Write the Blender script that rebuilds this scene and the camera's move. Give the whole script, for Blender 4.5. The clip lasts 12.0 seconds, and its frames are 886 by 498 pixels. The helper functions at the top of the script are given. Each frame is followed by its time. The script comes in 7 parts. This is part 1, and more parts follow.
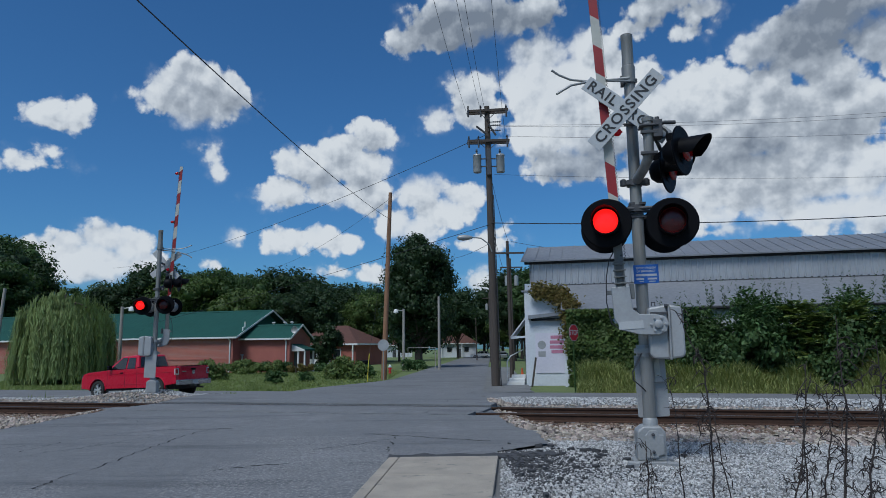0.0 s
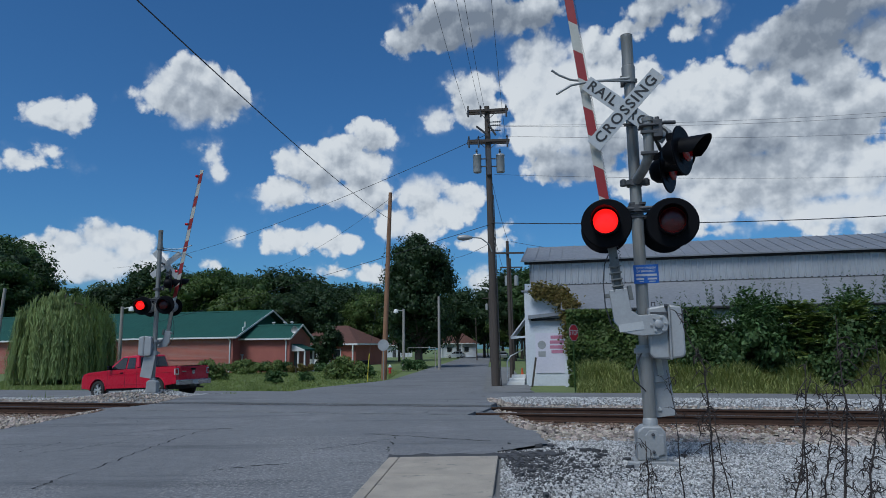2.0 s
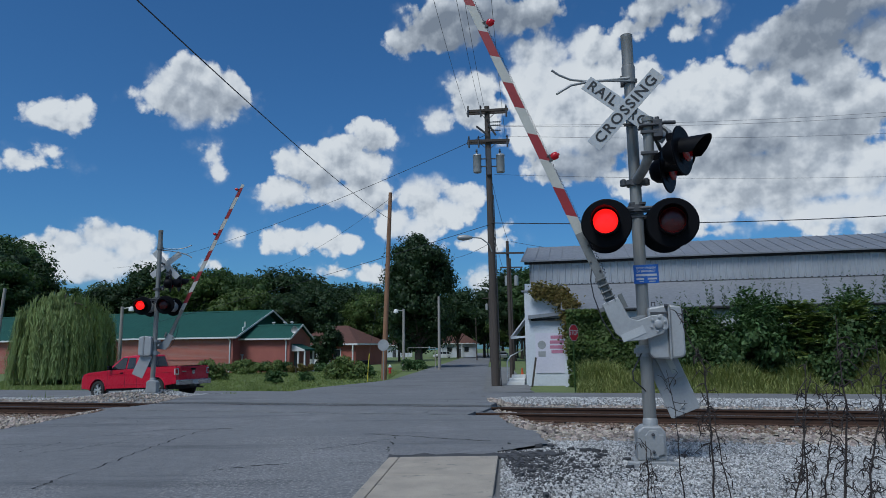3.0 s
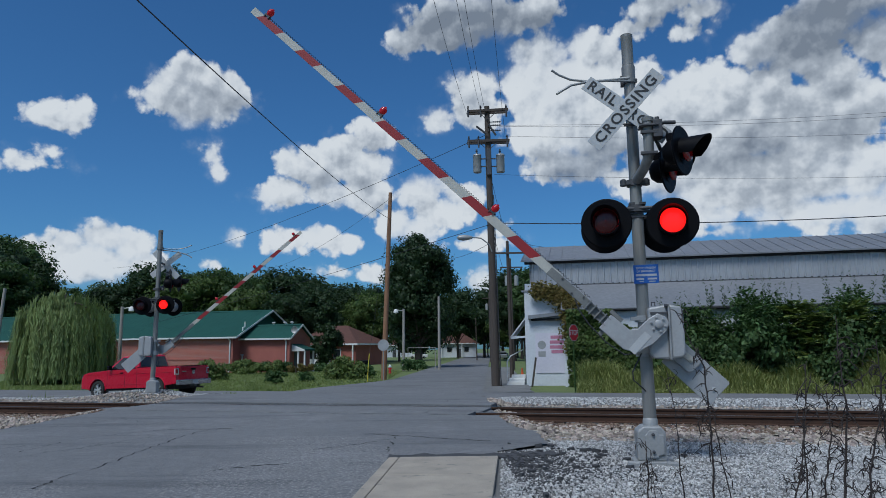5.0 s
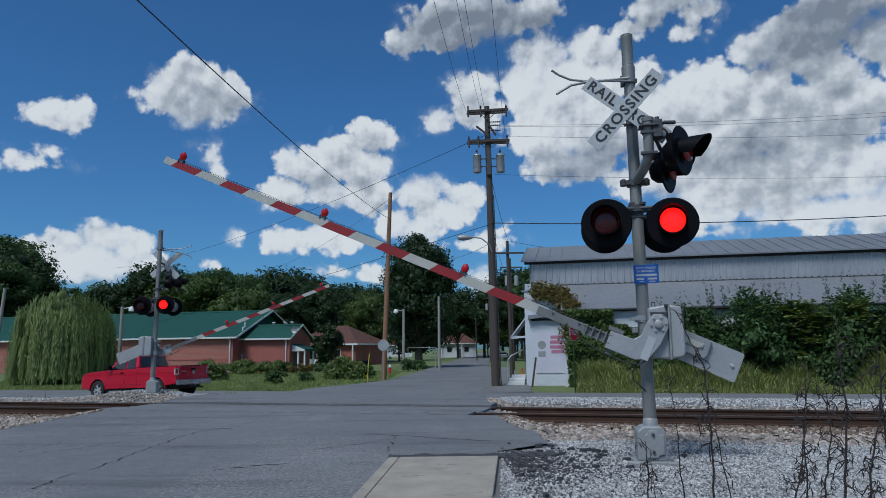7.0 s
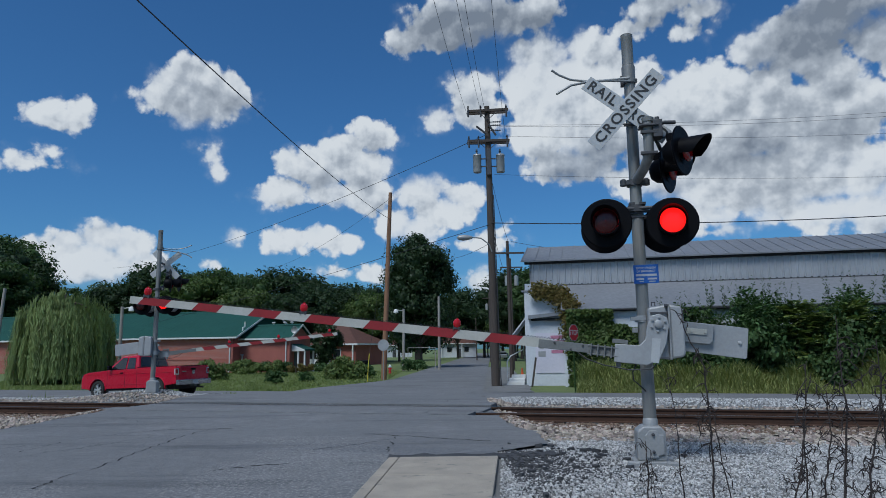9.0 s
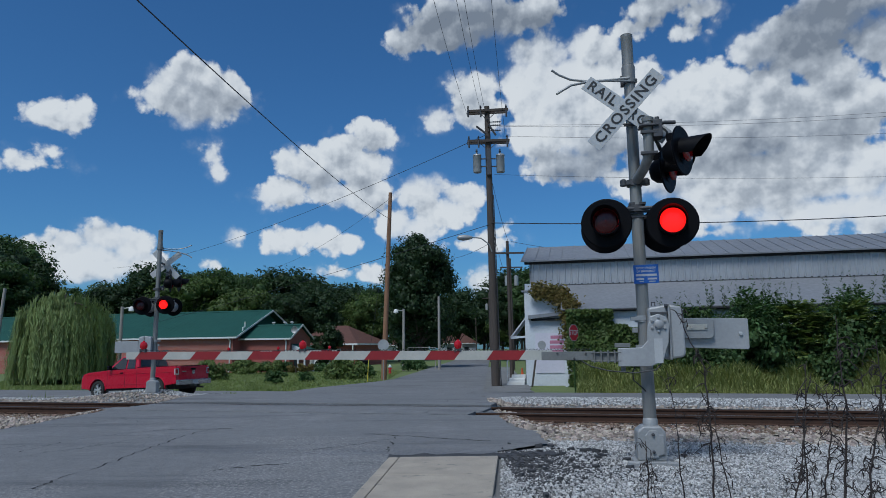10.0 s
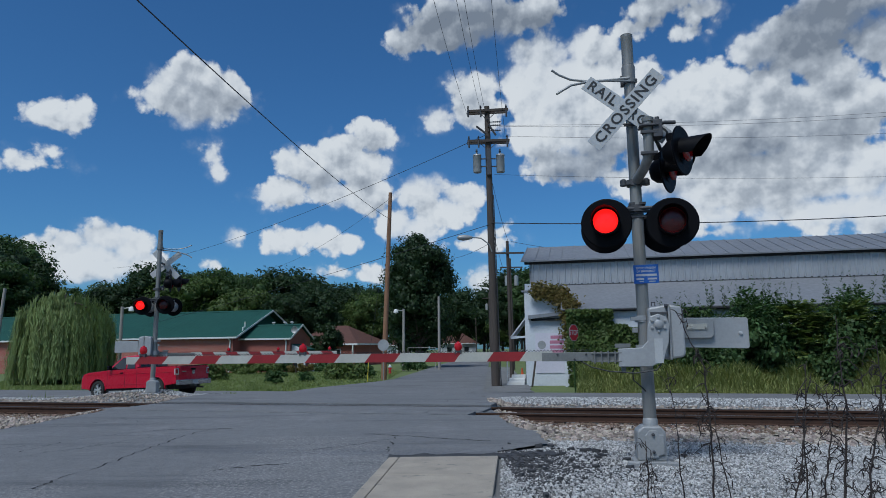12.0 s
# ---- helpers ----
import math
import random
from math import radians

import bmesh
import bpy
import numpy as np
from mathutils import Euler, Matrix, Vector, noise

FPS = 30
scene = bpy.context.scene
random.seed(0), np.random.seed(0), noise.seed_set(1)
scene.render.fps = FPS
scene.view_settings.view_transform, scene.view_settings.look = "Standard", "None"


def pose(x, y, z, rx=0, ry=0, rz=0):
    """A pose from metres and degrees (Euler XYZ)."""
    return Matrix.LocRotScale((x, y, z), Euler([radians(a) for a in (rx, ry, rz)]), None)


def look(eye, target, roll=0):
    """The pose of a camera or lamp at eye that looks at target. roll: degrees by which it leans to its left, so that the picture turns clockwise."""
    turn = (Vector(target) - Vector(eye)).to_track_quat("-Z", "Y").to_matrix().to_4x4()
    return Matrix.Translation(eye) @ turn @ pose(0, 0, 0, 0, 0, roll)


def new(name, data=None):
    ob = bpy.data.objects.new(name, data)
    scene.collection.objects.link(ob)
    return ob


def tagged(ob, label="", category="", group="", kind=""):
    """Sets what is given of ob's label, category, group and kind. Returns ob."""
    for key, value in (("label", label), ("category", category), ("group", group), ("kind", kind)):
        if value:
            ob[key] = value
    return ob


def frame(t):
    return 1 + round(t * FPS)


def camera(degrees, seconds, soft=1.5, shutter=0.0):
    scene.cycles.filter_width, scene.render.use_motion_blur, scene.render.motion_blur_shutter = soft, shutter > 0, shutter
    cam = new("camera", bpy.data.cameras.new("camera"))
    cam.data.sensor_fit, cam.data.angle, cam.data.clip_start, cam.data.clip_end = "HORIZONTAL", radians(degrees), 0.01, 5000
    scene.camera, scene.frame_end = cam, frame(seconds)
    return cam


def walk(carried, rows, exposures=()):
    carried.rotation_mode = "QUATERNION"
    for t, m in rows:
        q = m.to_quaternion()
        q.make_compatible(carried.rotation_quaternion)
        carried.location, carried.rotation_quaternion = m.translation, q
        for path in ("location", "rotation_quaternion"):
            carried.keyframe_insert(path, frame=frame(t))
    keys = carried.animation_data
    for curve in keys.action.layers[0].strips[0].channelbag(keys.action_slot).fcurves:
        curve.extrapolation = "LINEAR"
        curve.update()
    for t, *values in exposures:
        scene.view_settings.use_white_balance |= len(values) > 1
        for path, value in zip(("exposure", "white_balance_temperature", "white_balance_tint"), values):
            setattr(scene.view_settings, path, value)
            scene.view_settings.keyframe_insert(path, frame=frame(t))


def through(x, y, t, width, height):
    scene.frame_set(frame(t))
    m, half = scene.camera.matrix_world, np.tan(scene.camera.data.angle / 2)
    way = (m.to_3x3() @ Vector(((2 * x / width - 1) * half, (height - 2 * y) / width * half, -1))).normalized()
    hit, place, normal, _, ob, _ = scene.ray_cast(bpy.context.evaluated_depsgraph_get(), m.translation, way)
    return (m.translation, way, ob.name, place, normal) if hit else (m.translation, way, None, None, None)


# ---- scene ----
# The camera stands still beside the road, at chest height.
cam = camera(66.3, 12.0, soft=0.9)
EYE = (0.0, 0.0, 1.42)
VIEW = look(EYE, (0.0, 1200.0, 1.42 + 177.0), roll=-0.7)
walk(cam, [(0.0, VIEW), (12.0, VIEW)], exposures=[(0.0, 0.0, 6000, 7), (12.0, 0.0, 6000, 7)])

# ---- sky, clouds and sun ----
SUN_AZ, SUN_EL = radians(-148.0), radians(57.0)


class Nodes:
    """Short forms for node trees."""

    def __init__(self, tree):
        self.t, self.n, self.l = tree, tree.nodes, tree.links

    def add(self, kind, **props):
        node = self.n.new(kind)
        for key, value in props.items():
            setattr(node, key, value)
        return node

    def put(self, socket, value):
        if isinstance(value, bpy.types.NodeSocket):
            self.l.new(value, socket)
        else:
            socket.default_value = value

    def math(self, op, a, b=0.0, c=0.0, clamp=False):
        node = self.add("ShaderNodeMath", operation=op, use_clamp=clamp)
        for s, v in zip(node.inputs, (a, b, c)):
            self.put(s, v)
        return node.outputs[0]

    def vec(self, op, a, b=(0, 0, 0), c=(0, 0, 0)):
        node = self.add("ShaderNodeVectorMath", operation=op)
        self.put(node.inputs[0], a)
        self.put(node.inputs[1], b)
        if op == "MULTIPLY_ADD":
            self.put(node.inputs[2], c)
        return node.outputs["Value" if op in ("LENGTH", "DOT_PRODUCT") else 0]

    def noise(self, vector, scale, detail=4.0, rough=0.55, out="Fac"):
        node = self.add("ShaderNodeTexNoise")
        if vector is not None:
            self.put(node.inputs["Vector"], vector)
        node.inputs["Scale"].default_value = scale
        node.inputs["Detail"].default_value = detail
        node.inputs["Roughness"].default_value = rough
        return node.outputs[out]

    def span(self, value, a, b, lo=0.0, hi=1.0, smooth=False):
        node = self.add("ShaderNodeMapRange", interpolation_type="SMOOTHSTEP" if smooth else "LINEAR")
        self.put(node.inputs[0], value)
        for i, v in enumerate((a, b, lo, hi)):
            node.inputs[i + 1].default_value = v
        return node.outputs[0]

    def mix(self, fac, a, b, mode="MIX"):
        node = self.add("ShaderNodeMix", data_type="RGBA", blend_type=mode)
        self.put(node.inputs[0], fac)
        for s, v in ((node.inputs[6], a), (node.inputs[7], b)):
            self.put(s, v if isinstance(v, bpy.types.NodeSocket) or len(v) == 4 else (*v, 1))
        return node.outputs[2]

    def ramp(self, fac, stops):
        node = self.add("ShaderNodeValToRGB")
        self.put(node.inputs[0], fac)
        els = node.color_ramp.elements
        while len(els) < len(stops):
            els.new(0.5)
        for e, (p, c) in zip(els, stops):
            e.position, e.color = p, (*c, 1)
        return node.outputs[0]


CLOUDS = []


def cumulus(*lobes):
    """One cumulus heap: lobes of azimuth, elevation and half sizes, in degrees."""
    CLOUDS.append(lobes)


cumulus((-30.7, 17.3, 2.5, 0.9), (-30.8, 18.2, 0.9, 0.7), (-32.2, 17.4, 0.9, 0.7), (-29.1, 17.9, 1.0, 1.0))
cumulus((-31.1, 13.7, 2.5, 0.5), (-31.0, 14.6, 1.0, 0.7), (-32.4, 13.8, 1.0, 0.5))
cumulus((-20.8, 19.7, 4.1, 1.8), (-20.7, 21.6, 2.2, 1.2), (-22.4, 20.6, 1.7, 1.5), (-18.4, 20.5, 1.9, 1.8), (-21.4, 22.1, 1.0, 0.8))
cumulus((-19.2, 15.5, 0.7, 0.8), (-19.7, 16.3, 0.6, 0.3), (-18.9, 14.6, 0.5, 0.6))
cumulus((-26.6, 8.6, 2.2, 1.4), (-30.7, 7.6, 1.9, 0.9), (-28.1, 6.9, 4.9, 1.6), (-25.0, 7.9, 1.7, 1.5), (-31.3, 6.3, 1.6, 1.2), (-29.1, 8.1, 1.5, 1.0), (-24.2, 6.7, 1.6, 1.3))
cumulus((-6.2, 17.9, 2.1, 1.3), (-8.4, 16.5, 2.3, 1.7), (-10.8, 14.9, 2.8, 1.5), (-13.6, 13.1, 2.6, 1.2), (-7.0, 15.1, 2.3, 1.8), (-13.2, 15.4, 1.0, 0.9), (-9.3, 13.0, 3.4, 1.0), (-6.0, 12.7, 1.9, 1.6))
cumulus((-12.1, 9.2, 2.9, 1.1), (-8.8, 9.1, 1.8, 0.9), (-13.9, 8.6, 1.3, 0.6))
cumulus((-1.8, 12.9, 2.3, 1.3), (1.8, 12.8, 1.8, 1.2), (-0.6, 11.4, 3.4, 1.3), (-4.0, 10.8, 1.8, 1.3), (-2.1, 10.3, 2.2, 1.2))
cumulus((-17.1, 9.5, 0.6, 0.4), (-19.2, 7.0, 0.5, 0.3))
cumulus((-8.8, 6.4, 1.5, 0.6), (-6.0, 6.2, 1.2, 0.7))
cumulus((3.7, 9.1, 2.2, 0.8), (1.8, 8.8, 1.4, 0.5), (5.1, 9.9, 1.1, 0.6), (3.1, 5.2, 1.2, 1.4))
cumulus((-3.0, 25.2, 1.9, 1.1), (0.5, 26.1, 3.3, 1.6), (4.6, 27.2, 4.4, 1.6), (8.6, 27.3, 2.8, 1.4), (0.6, 27.7, 3.0, 1.1))
cumulus((3.0, 21.7, 2.1, 1.1), (-0.6, 19.2, 1.8, 0.8), (3.4, 19.6, 2.3, 1.6))
cumulus((9.0, 23.9, 2.7, 1.5), (13.1, 24.0, 2.2, 1.5), (7.4, 21.8, 2.2, 1.8), (10.8, 20.4, 5.0, 3.4), (8.8, 17.8, 3.6, 2.1), (11.1, 15.2, 3.7, 1.6), (14.9, 21.8, 2.1, 2.0))
cumulus((19.2, 26.7, 3.3, 1.0), (17.2, 25.3, 2.2, 0.5), (20.8, 24.3, 1.1, 0.5), (22.3, 25.8, 1.6, 0.7))
cumulus((30.3, 23.3, 4.1, 1.8), (32.7, 24.1, 2.8, 1.3), (34.0, 21.3, 1.9, 1.7), (26.4, 22.3, 2.0, 1.4), (29.3, 21.1, 2.9, 1.3))
cumulus((21.9, 21.1, 2.4, 1.3), (17.9, 21.7, 1.4, 1.2), (20.4, 18.6, 4.2, 2.5), (23.9, 19.1, 2.1, 2.2), (21.9, 15.5, 3.9, 2.0), (17.6, 16.7, 3.1, 2.5))
cumulus((31.1, 19.5, 2.1, 1.5), (33.4, 17.4, 1.6, 1.5), (29.0, 17.8, 2.5, 1.5), (26.8, 19.5, 1.9, 1.7))
cumulus((30.3, 14.3, 2.8, 1.5), (32.6, 12.7, 2.0, 2.2), (27.1, 13.1, 3.7, 1.6), (23.0, 12.3, 3.5, 1.8), (29.5, 9.9, 3.8, 1.3), (32.7, 9.1, 1.6, 1.8), (21.4, 10.2, 2.3, 0.8))
cumulus((29.0, 8.6, 1.2, 0.5), (22.1, 8.9, 1.7, 0.3))
cumulus((26.5, 12.6, 8.0, 2.6), (25.0, 16.6, 5.0, 2.6), (31.0, 16.8, 4.5, 2.6), (18.5, 13.4, 4.5, 1.6), (13.5, 17.5, 4.0, 2.6))
cumulus((36.3, 18.8, 1.9, 3.3), (35.2, 10.8, 1.6, 2.7))


def node_group(name):
    g = bpy.data.node_groups.new(name, "ShaderNodeTree")
    g.interface.new_socket("At", in_out="INPUT", socket_type="NodeSocketVector")
    g.interface.new_socket("Value", in_out="OUTPUT", socket_type="NodeSocketFloat")
    k = Nodes(g)
    return g, k, k.add("NodeGroupInput").outputs[0]


def cloud_mass():
    """How deep inside a cloud heap a point of the sky lies: above 0 is inside."""
    g, k, at = node_group("cloud_mass")
    at1 = k.vec("MULTIPLY_ADD", k.noise(at, 0.30, 3.0, 0.5, "Color"), (1.2, 1.0, 0), at)
    at1 = k.vec("ADD", at1, (-0.6, -0.5, 0))
    near = None
    for lobes in CLOUDS:
        for az, el, ra, re in lobes:
            d = k.vec("LENGTH", k.vec("MULTIPLY_ADD", at1, (1 / ra, 1 / re, 0), (-az / ra, -el / re, 0)))
            d = k.math("MULTIPLY", k.math("SUBTRACT", d, 1.0), min(ra, re))
            near = d if near is None else k.math("SMOOTH_MIN", near, d, 0.4)
    # the rest of the sky, out of view, carries the same broken cumulus
    far = k.span(k.noise(k.vec("MULTIPLY", at, (0.5, 0.9, 0)), 0.11, 5.0, 0.55), 0.5, 0.62, 3.0, -4.0)
    side = k.span(k.math("ABSOLUTE", k.vec("DOT_PRODUCT", at, (1, 0, 0))), 40.0, 50.0)
    up = k.span(k.vec("DOT_PRODUCT", at, (0, 1, 0)), 36.0, 44.0)
    out = k.math("MAXIMUM", side, up)
    far = k.math("ADD", k.math("MULTIPLY", far, out), k.math("MULTIPLY", k.math("SUBTRACT", 1.0, out), 6.0))
    k.l.new(k.math("MULTIPLY", k.math("MINIMUM", near, far), -1.0), k.add("NodeGroupOutput").inputs[0])
    return g


def cloud_billow():
    """Cauliflower relief: round puffs of four sizes, about -0.5 to 0.5."""
    g, k, at = node_group("cloud_billow")
    at = k.vec("MULTIPLY_ADD", k.noise(at, 0.8, 3.0, 0.5, "Color"), (0.5, 0.4, 0), at)
    total = None
    for i, (size, amount) in enumerate(((0.36, 0.55), (0.85, 0.30), (1.9, 0.15), (4.2, 0.06))):
        v = k.add("ShaderNodeTexVoronoi", feature="SMOOTH_F1", voronoi_dimensions="2D")
        k.put(v.inputs["Vector"], k.vec("ADD", at, (3.7 * i, 1.9 * i, 0)))
        v.inputs["Scale"].default_value = size
        v.inputs["Smoothness"].default_value = 0.25
        puff = k.math("MULTIPLY", k.math("SUBTRACT", 0.45, v.outputs["Distance"]), 2.0 * amount)
        total = puff if total is None else k.math("ADD", total, puff)
    k.l.new(total, k.add("NodeGroupOutput").inputs[0])
    return g


def make_world():
    world = bpy.data.worlds.new("sky")
    scene.world = world
    world.use_nodes = True
    world.node_tree.nodes.clear()
    k = Nodes(world.node_tree)
    sky = k.add("ShaderNodeTexSky", sky_type="NISHITA", sun_disc=False, sun_elevation=SUN_EL, sun_rotation=SUN_AZ,
                altitude=200.0, air_density=1.0, dust_density=1.1, ozone_density=2.2)
    clear = k.add("ShaderNodeBackground")
    k.put(clear.inputs[0], k.mix(1.0, sky.outputs[0], SKY_TINT, "MULTIPLY"))
    clear.inputs[1].default_value = SKY_STRENGTH
    way = k.add("ShaderNodeTexCoord").outputs["Generated"]
    xyz = k.add("ShaderNodeSeparateXYZ")
    k.put(xyz.inputs[0], way)
    deg = 180 / math.pi
    az = k.math("MULTIPLY", k.math("ARCTAN2", xyz.outputs[0], xyz.outputs[1]), deg)
    el = k.math("MULTIPLY", k.math("ARCSINE", xyz.outputs[2]), deg)
    join = k.add("ShaderNodeCombineXYZ")
    k.put(join.inputs[0], az)
    k.put(join.inputs[1], el)
    at = join.outputs[0]
    mass, puffs = cloud_mass(), cloud_billow()

    def sample(group, offset):
        node = k.add("ShaderNodeGroup", node_tree=group)
        k.put(node.inputs[0], k.vec("ADD", at, offset))
        return node.outputs[0]

    here, above = sample(mass, (0, 0, 0)), sample(mass, (-0.35, 1.15, 0))
    relief, lit = sample(puffs, (0, 0, 0)), sample(puffs, (-0.35, 0.75, 0))
    # crisp heads, ragged and thin where the air dries out
    edge = k.math("MULTIPLY_ADD", relief, 0.8, k.math("ADD", here, 0.02))
    fray = k.math("MULTIPLY", k.math("SUBTRACT", k.noise(at, 1.1, 6.0, 0.58), 0.5), 0.75)
    edge = k.math("ADD", edge, fray)
    soft = k.span(k.noise(k.vec("ADD", at, (11.0, 5.0, 0)), 0.16, 2.0), 0.50, 0.68)
    crisp, loose = k.span(edge, -0.14, 0.34, 0.0, 1.0, True), k.span(edge, -0.6, 0.9, 0.0, 0.95, True)
    cover = k.math("ADD", k.math("MULTIPLY", crisp, k.math("SUBTRACT", 1.0, soft)), k.math("MULTIPLY", loose, soft))
    # heads face the sun; bases and the cores of thick heaps are grey
    slope = k.math("MULTIPLY", k.math("SUBTRACT", relief, lit), 0.45)
    # dense grey heaps and thin sunlit ones
    heavy = None
    for caz, cel, ra, re, amount in ((31.0, 23.6, 6.0, 3.6, 1.7), (10.5, 20.5, 7.5, 5.0, -2.6), (12.5, 14.8, 6.5, 1.6, 1.5), (24.0, 13.6, 7.0, 2.0, 0.7), (3.0, 26.3, 8.0, 2.4, 1.1), (21.5, 19.6, 5.5, 3.2, -1.3), (30.0, 11.0, 6.0, 2.0, -0.3), (-9.0, 13.3, 5.0, 1.2, 0.6)):
        d = k.vec("LENGTH", k.vec("MULTIPLY_ADD", at, (1 / ra, 1 / re, 0), (-caz / ra, -cel / re, 0)))
        d = k.span(d, 0.2, 1.3, amount, 0.0, True)
        heavy = d if heavy is None else k.math("ADD", heavy, d)
    drift = k.math("MULTIPLY", k.math("SUBTRACT", k.noise(k.vec("MULTIPLY", at, (0.6, 1.1, 0)), 0.21, 5.0, 0.55), 0.5), 2.2)
    under = k.math("MINIMUM", k.math("MULTIPLY", k.math("SUBTRACT", el, 20.0), 0.13), 1.1)
    thick = k.math("ADD", k.math("ADD", above, drift), k.math("ADD", under, heavy))
    thick = k.math("SUBTRACT", k.span(thick, -0.8, 2.4, 0.0, 1.0), slope)
    tone = k.ramp(thick, [(0.0, (0.96, 0.97, 0.98)), (0.22, (0.83, 0.855, 0.89)), (0.5, (0.56, 0.60, 0.66)), (1.0, (0.27, 0.31, 0.375))])
    cloud = k.add("ShaderNodeBackground")
    k.put(cloud.inputs[0], tone)
    cloud.inputs[1].default_value = CLOUD_STRENGTH
    both = k.add("ShaderNodeMixShader")
    k.put(both.inputs[0], cover)
    k.l.new(clear.outputs[0], both.inputs[1])
    k.l.new(cloud.outputs[0], both.inputs[2])
    k.l.new(both.outputs[0], k.add("ShaderNodeOutputWorld").inputs[0])


SKY_STRENGTH, SKY_TINT, CLOUD_STRENGTH = 0.061, (0.53, 1.0, 1.41), 0.70
make_world()
# The sun stands behind the edge of a cloud: soft light.
sun = new("sun", bpy.data.lights.new("sun", "SUN"))
sun.data.energy, sun.data.angle, sun.data.color = 2.6, radians(22), (1.0, 0.985, 0.96)
toward = Vector((math.sin(SUN_AZ) * math.cos(SUN_EL), math.cos(SUN_AZ) * math.cos(SUN_EL), math.sin(SUN_EL)))
sun.matrix_world = look(tuple(toward * 60), (0, 0, 0))

# ---- mesh helpers ----
class Build:
    """Collects vertices and faces of one mesh."""

    def __init__(self):
        self.v, self.f, self.m = [], [], []

    def add(self, verts, faces, m=0):
        o = len(self.v)
        self.v += [tuple(p) for p in verts]
        self.f += [tuple(i + o for i in f) for f in faces]
        self.m += [m] * len(faces)
        return self

    def box(self, c, s, rot=None, m=0):
        x, y, z = (d / 2 for d in s)
        pts = [Vector(p) for p in ((-x, -y, -z), (x, -y, -z), (x, y, -z), (-x, y, -z), (-x, -y, z), (x, -y, z), (x, y, z), (-x, y, z))]
        if rot is not None:
            pts = [rot @ p for p in pts]
        return self.add([p + Vector(c) for p in pts], [(0, 3, 2, 1), (4, 5, 6, 7), (0, 1, 5, 4), (1, 2, 6, 5), (2, 3, 7, 6), (3, 0, 4, 7)], m)

    def path(self, pts, r, n=8, cap=True, m=0):
        """A tube along points; r is one radius or one for each point."""
        pts = [Vector(p) for p in pts]
        rs = r if isinstance(r, (list, tuple)) else [r] * len(pts)
        rings, side = [], None
        for i, p in enumerate(pts):
            d = (pts[min(i + 1, len(pts) - 1)] - pts[max(i - 1, 0)]).normalized()
            if side is None:
                side = d.cross(Vector((0, 0, 1)) if abs(d.z) < 0.9 else Vector((1, 0, 0))).normalized()
            else:
                side = (side - d * side.dot(d)).normalized()
            w = d.cross(side)
            rings.append([p + (side * math.cos(a) + w * math.sin(a)) * rs[i] for a in (2 * math.pi * j / n for j in range(n))])
        verts = [q for ring in rings for q in ring]
        faces = [(i * n + j, i * n + (j + 1) % n, (i + 1) * n + (j + 1) % n, (i + 1) * n + j) for i in range(len(pts) - 1) for j in range(n)]
        if cap:
            faces += [tuple(range(n - 1, -1, -1)), tuple((len(pts) - 1) * n + j for j in range(n))]
        return self.add(verts, faces, m)

    def prism(self, poly, h0, h1, plane="xz", m=0):
        """A polygon pulled out from h0 to h1 along the plane's normal."""
        def at(a, b, h):
            return {"xz": (a, h, b), "xy": (a, b, h), "yz": (h, a, b)}[plane]
        n = len(poly)
        verts = [at(a, b, h0) for a, b in poly] + [at(a, b, h1) for a, b in poly]
        faces = [tuple(range(n)), tuple(range(2 * n - 1, n - 1, -1))] + [(i, i + n, (i + 1) % n + n, (i + 1) % n) for i in range(n)]
        return self.add(verts, faces, m)

    def lathe(self, prof, n=24, axis="z", c=(0, 0, 0), m=0, close=True):
        """A profile of (radius, height) turned round an axis."""
        verts = []
        for r, h in prof:
            for j in range(n):
                a = 2 * math.pi * j / n
                p, q = r * math.cos(a), r * math.sin(a)
                verts.append({"z": (c[0] + p, c[1] + q, c[2] + h), "y": (c[0] + p, c[1] + h, c[2] + q), "x": (c[0] + h, c[1] + p, c[2] + q)}[axis])
        k = len(prof)
        faces = [(i * n + j, i * n + (j + 1) % n, (i + 1) * n + (j + 1) % n, (i + 1) * n + j) for i in range(k - 1) for j in range(n)]
        if close:
            faces += [tuple(range(n - 1, -1, -1)), tuple((k - 1) * n + j for j in range(n))]
        return self.add(verts, faces, m)

    def mesh(self, name, mats, smooth=False):
        me = bpy.data.meshes.new(name)
        me.from_pydata(self.v, [], self.f)
        for q in mats if isinstance(mats, (list, tuple)) else [mats]:
            me.materials.append(q)
        if any(self.m):
            me.polygons.foreach_set("material_index", self.m)
        bm = bmesh.new()
        bm.from_mesh(me)
        bmesh.ops.recalc_face_normals(bm, faces=bm.faces)
        if smooth:
            for f in bm.faces:
                f.smooth = True
            for e in bm.edges:
                if len(e.link_faces) == 2 and e.calc_face_angle(0.0) > 0.65:
                    e.smooth = False
        bm.to_mesh(me)
        bm.free()
        return me


def part(name, build, mats, parent=None, label="", bevel=0.0, smooth=False, m=None):
    """One mesh object, as a thing of its own or under a thing or part."""
    ob = new(name, build if isinstance(build, bpy.types.Mesh) else build.mesh(name, mats, smooth))
    if parent is not None:
        ob.parent = parent
    if m is not None:
        ob.matrix_basis = m
    if bevel:
        mod = ob.modifiers.new("edges", "BEVEL")
        mod.width, mod.segments, mod.limit_method = bevel, 2, "ANGLE"
    if label:
        ob["label"] = label
    return ob


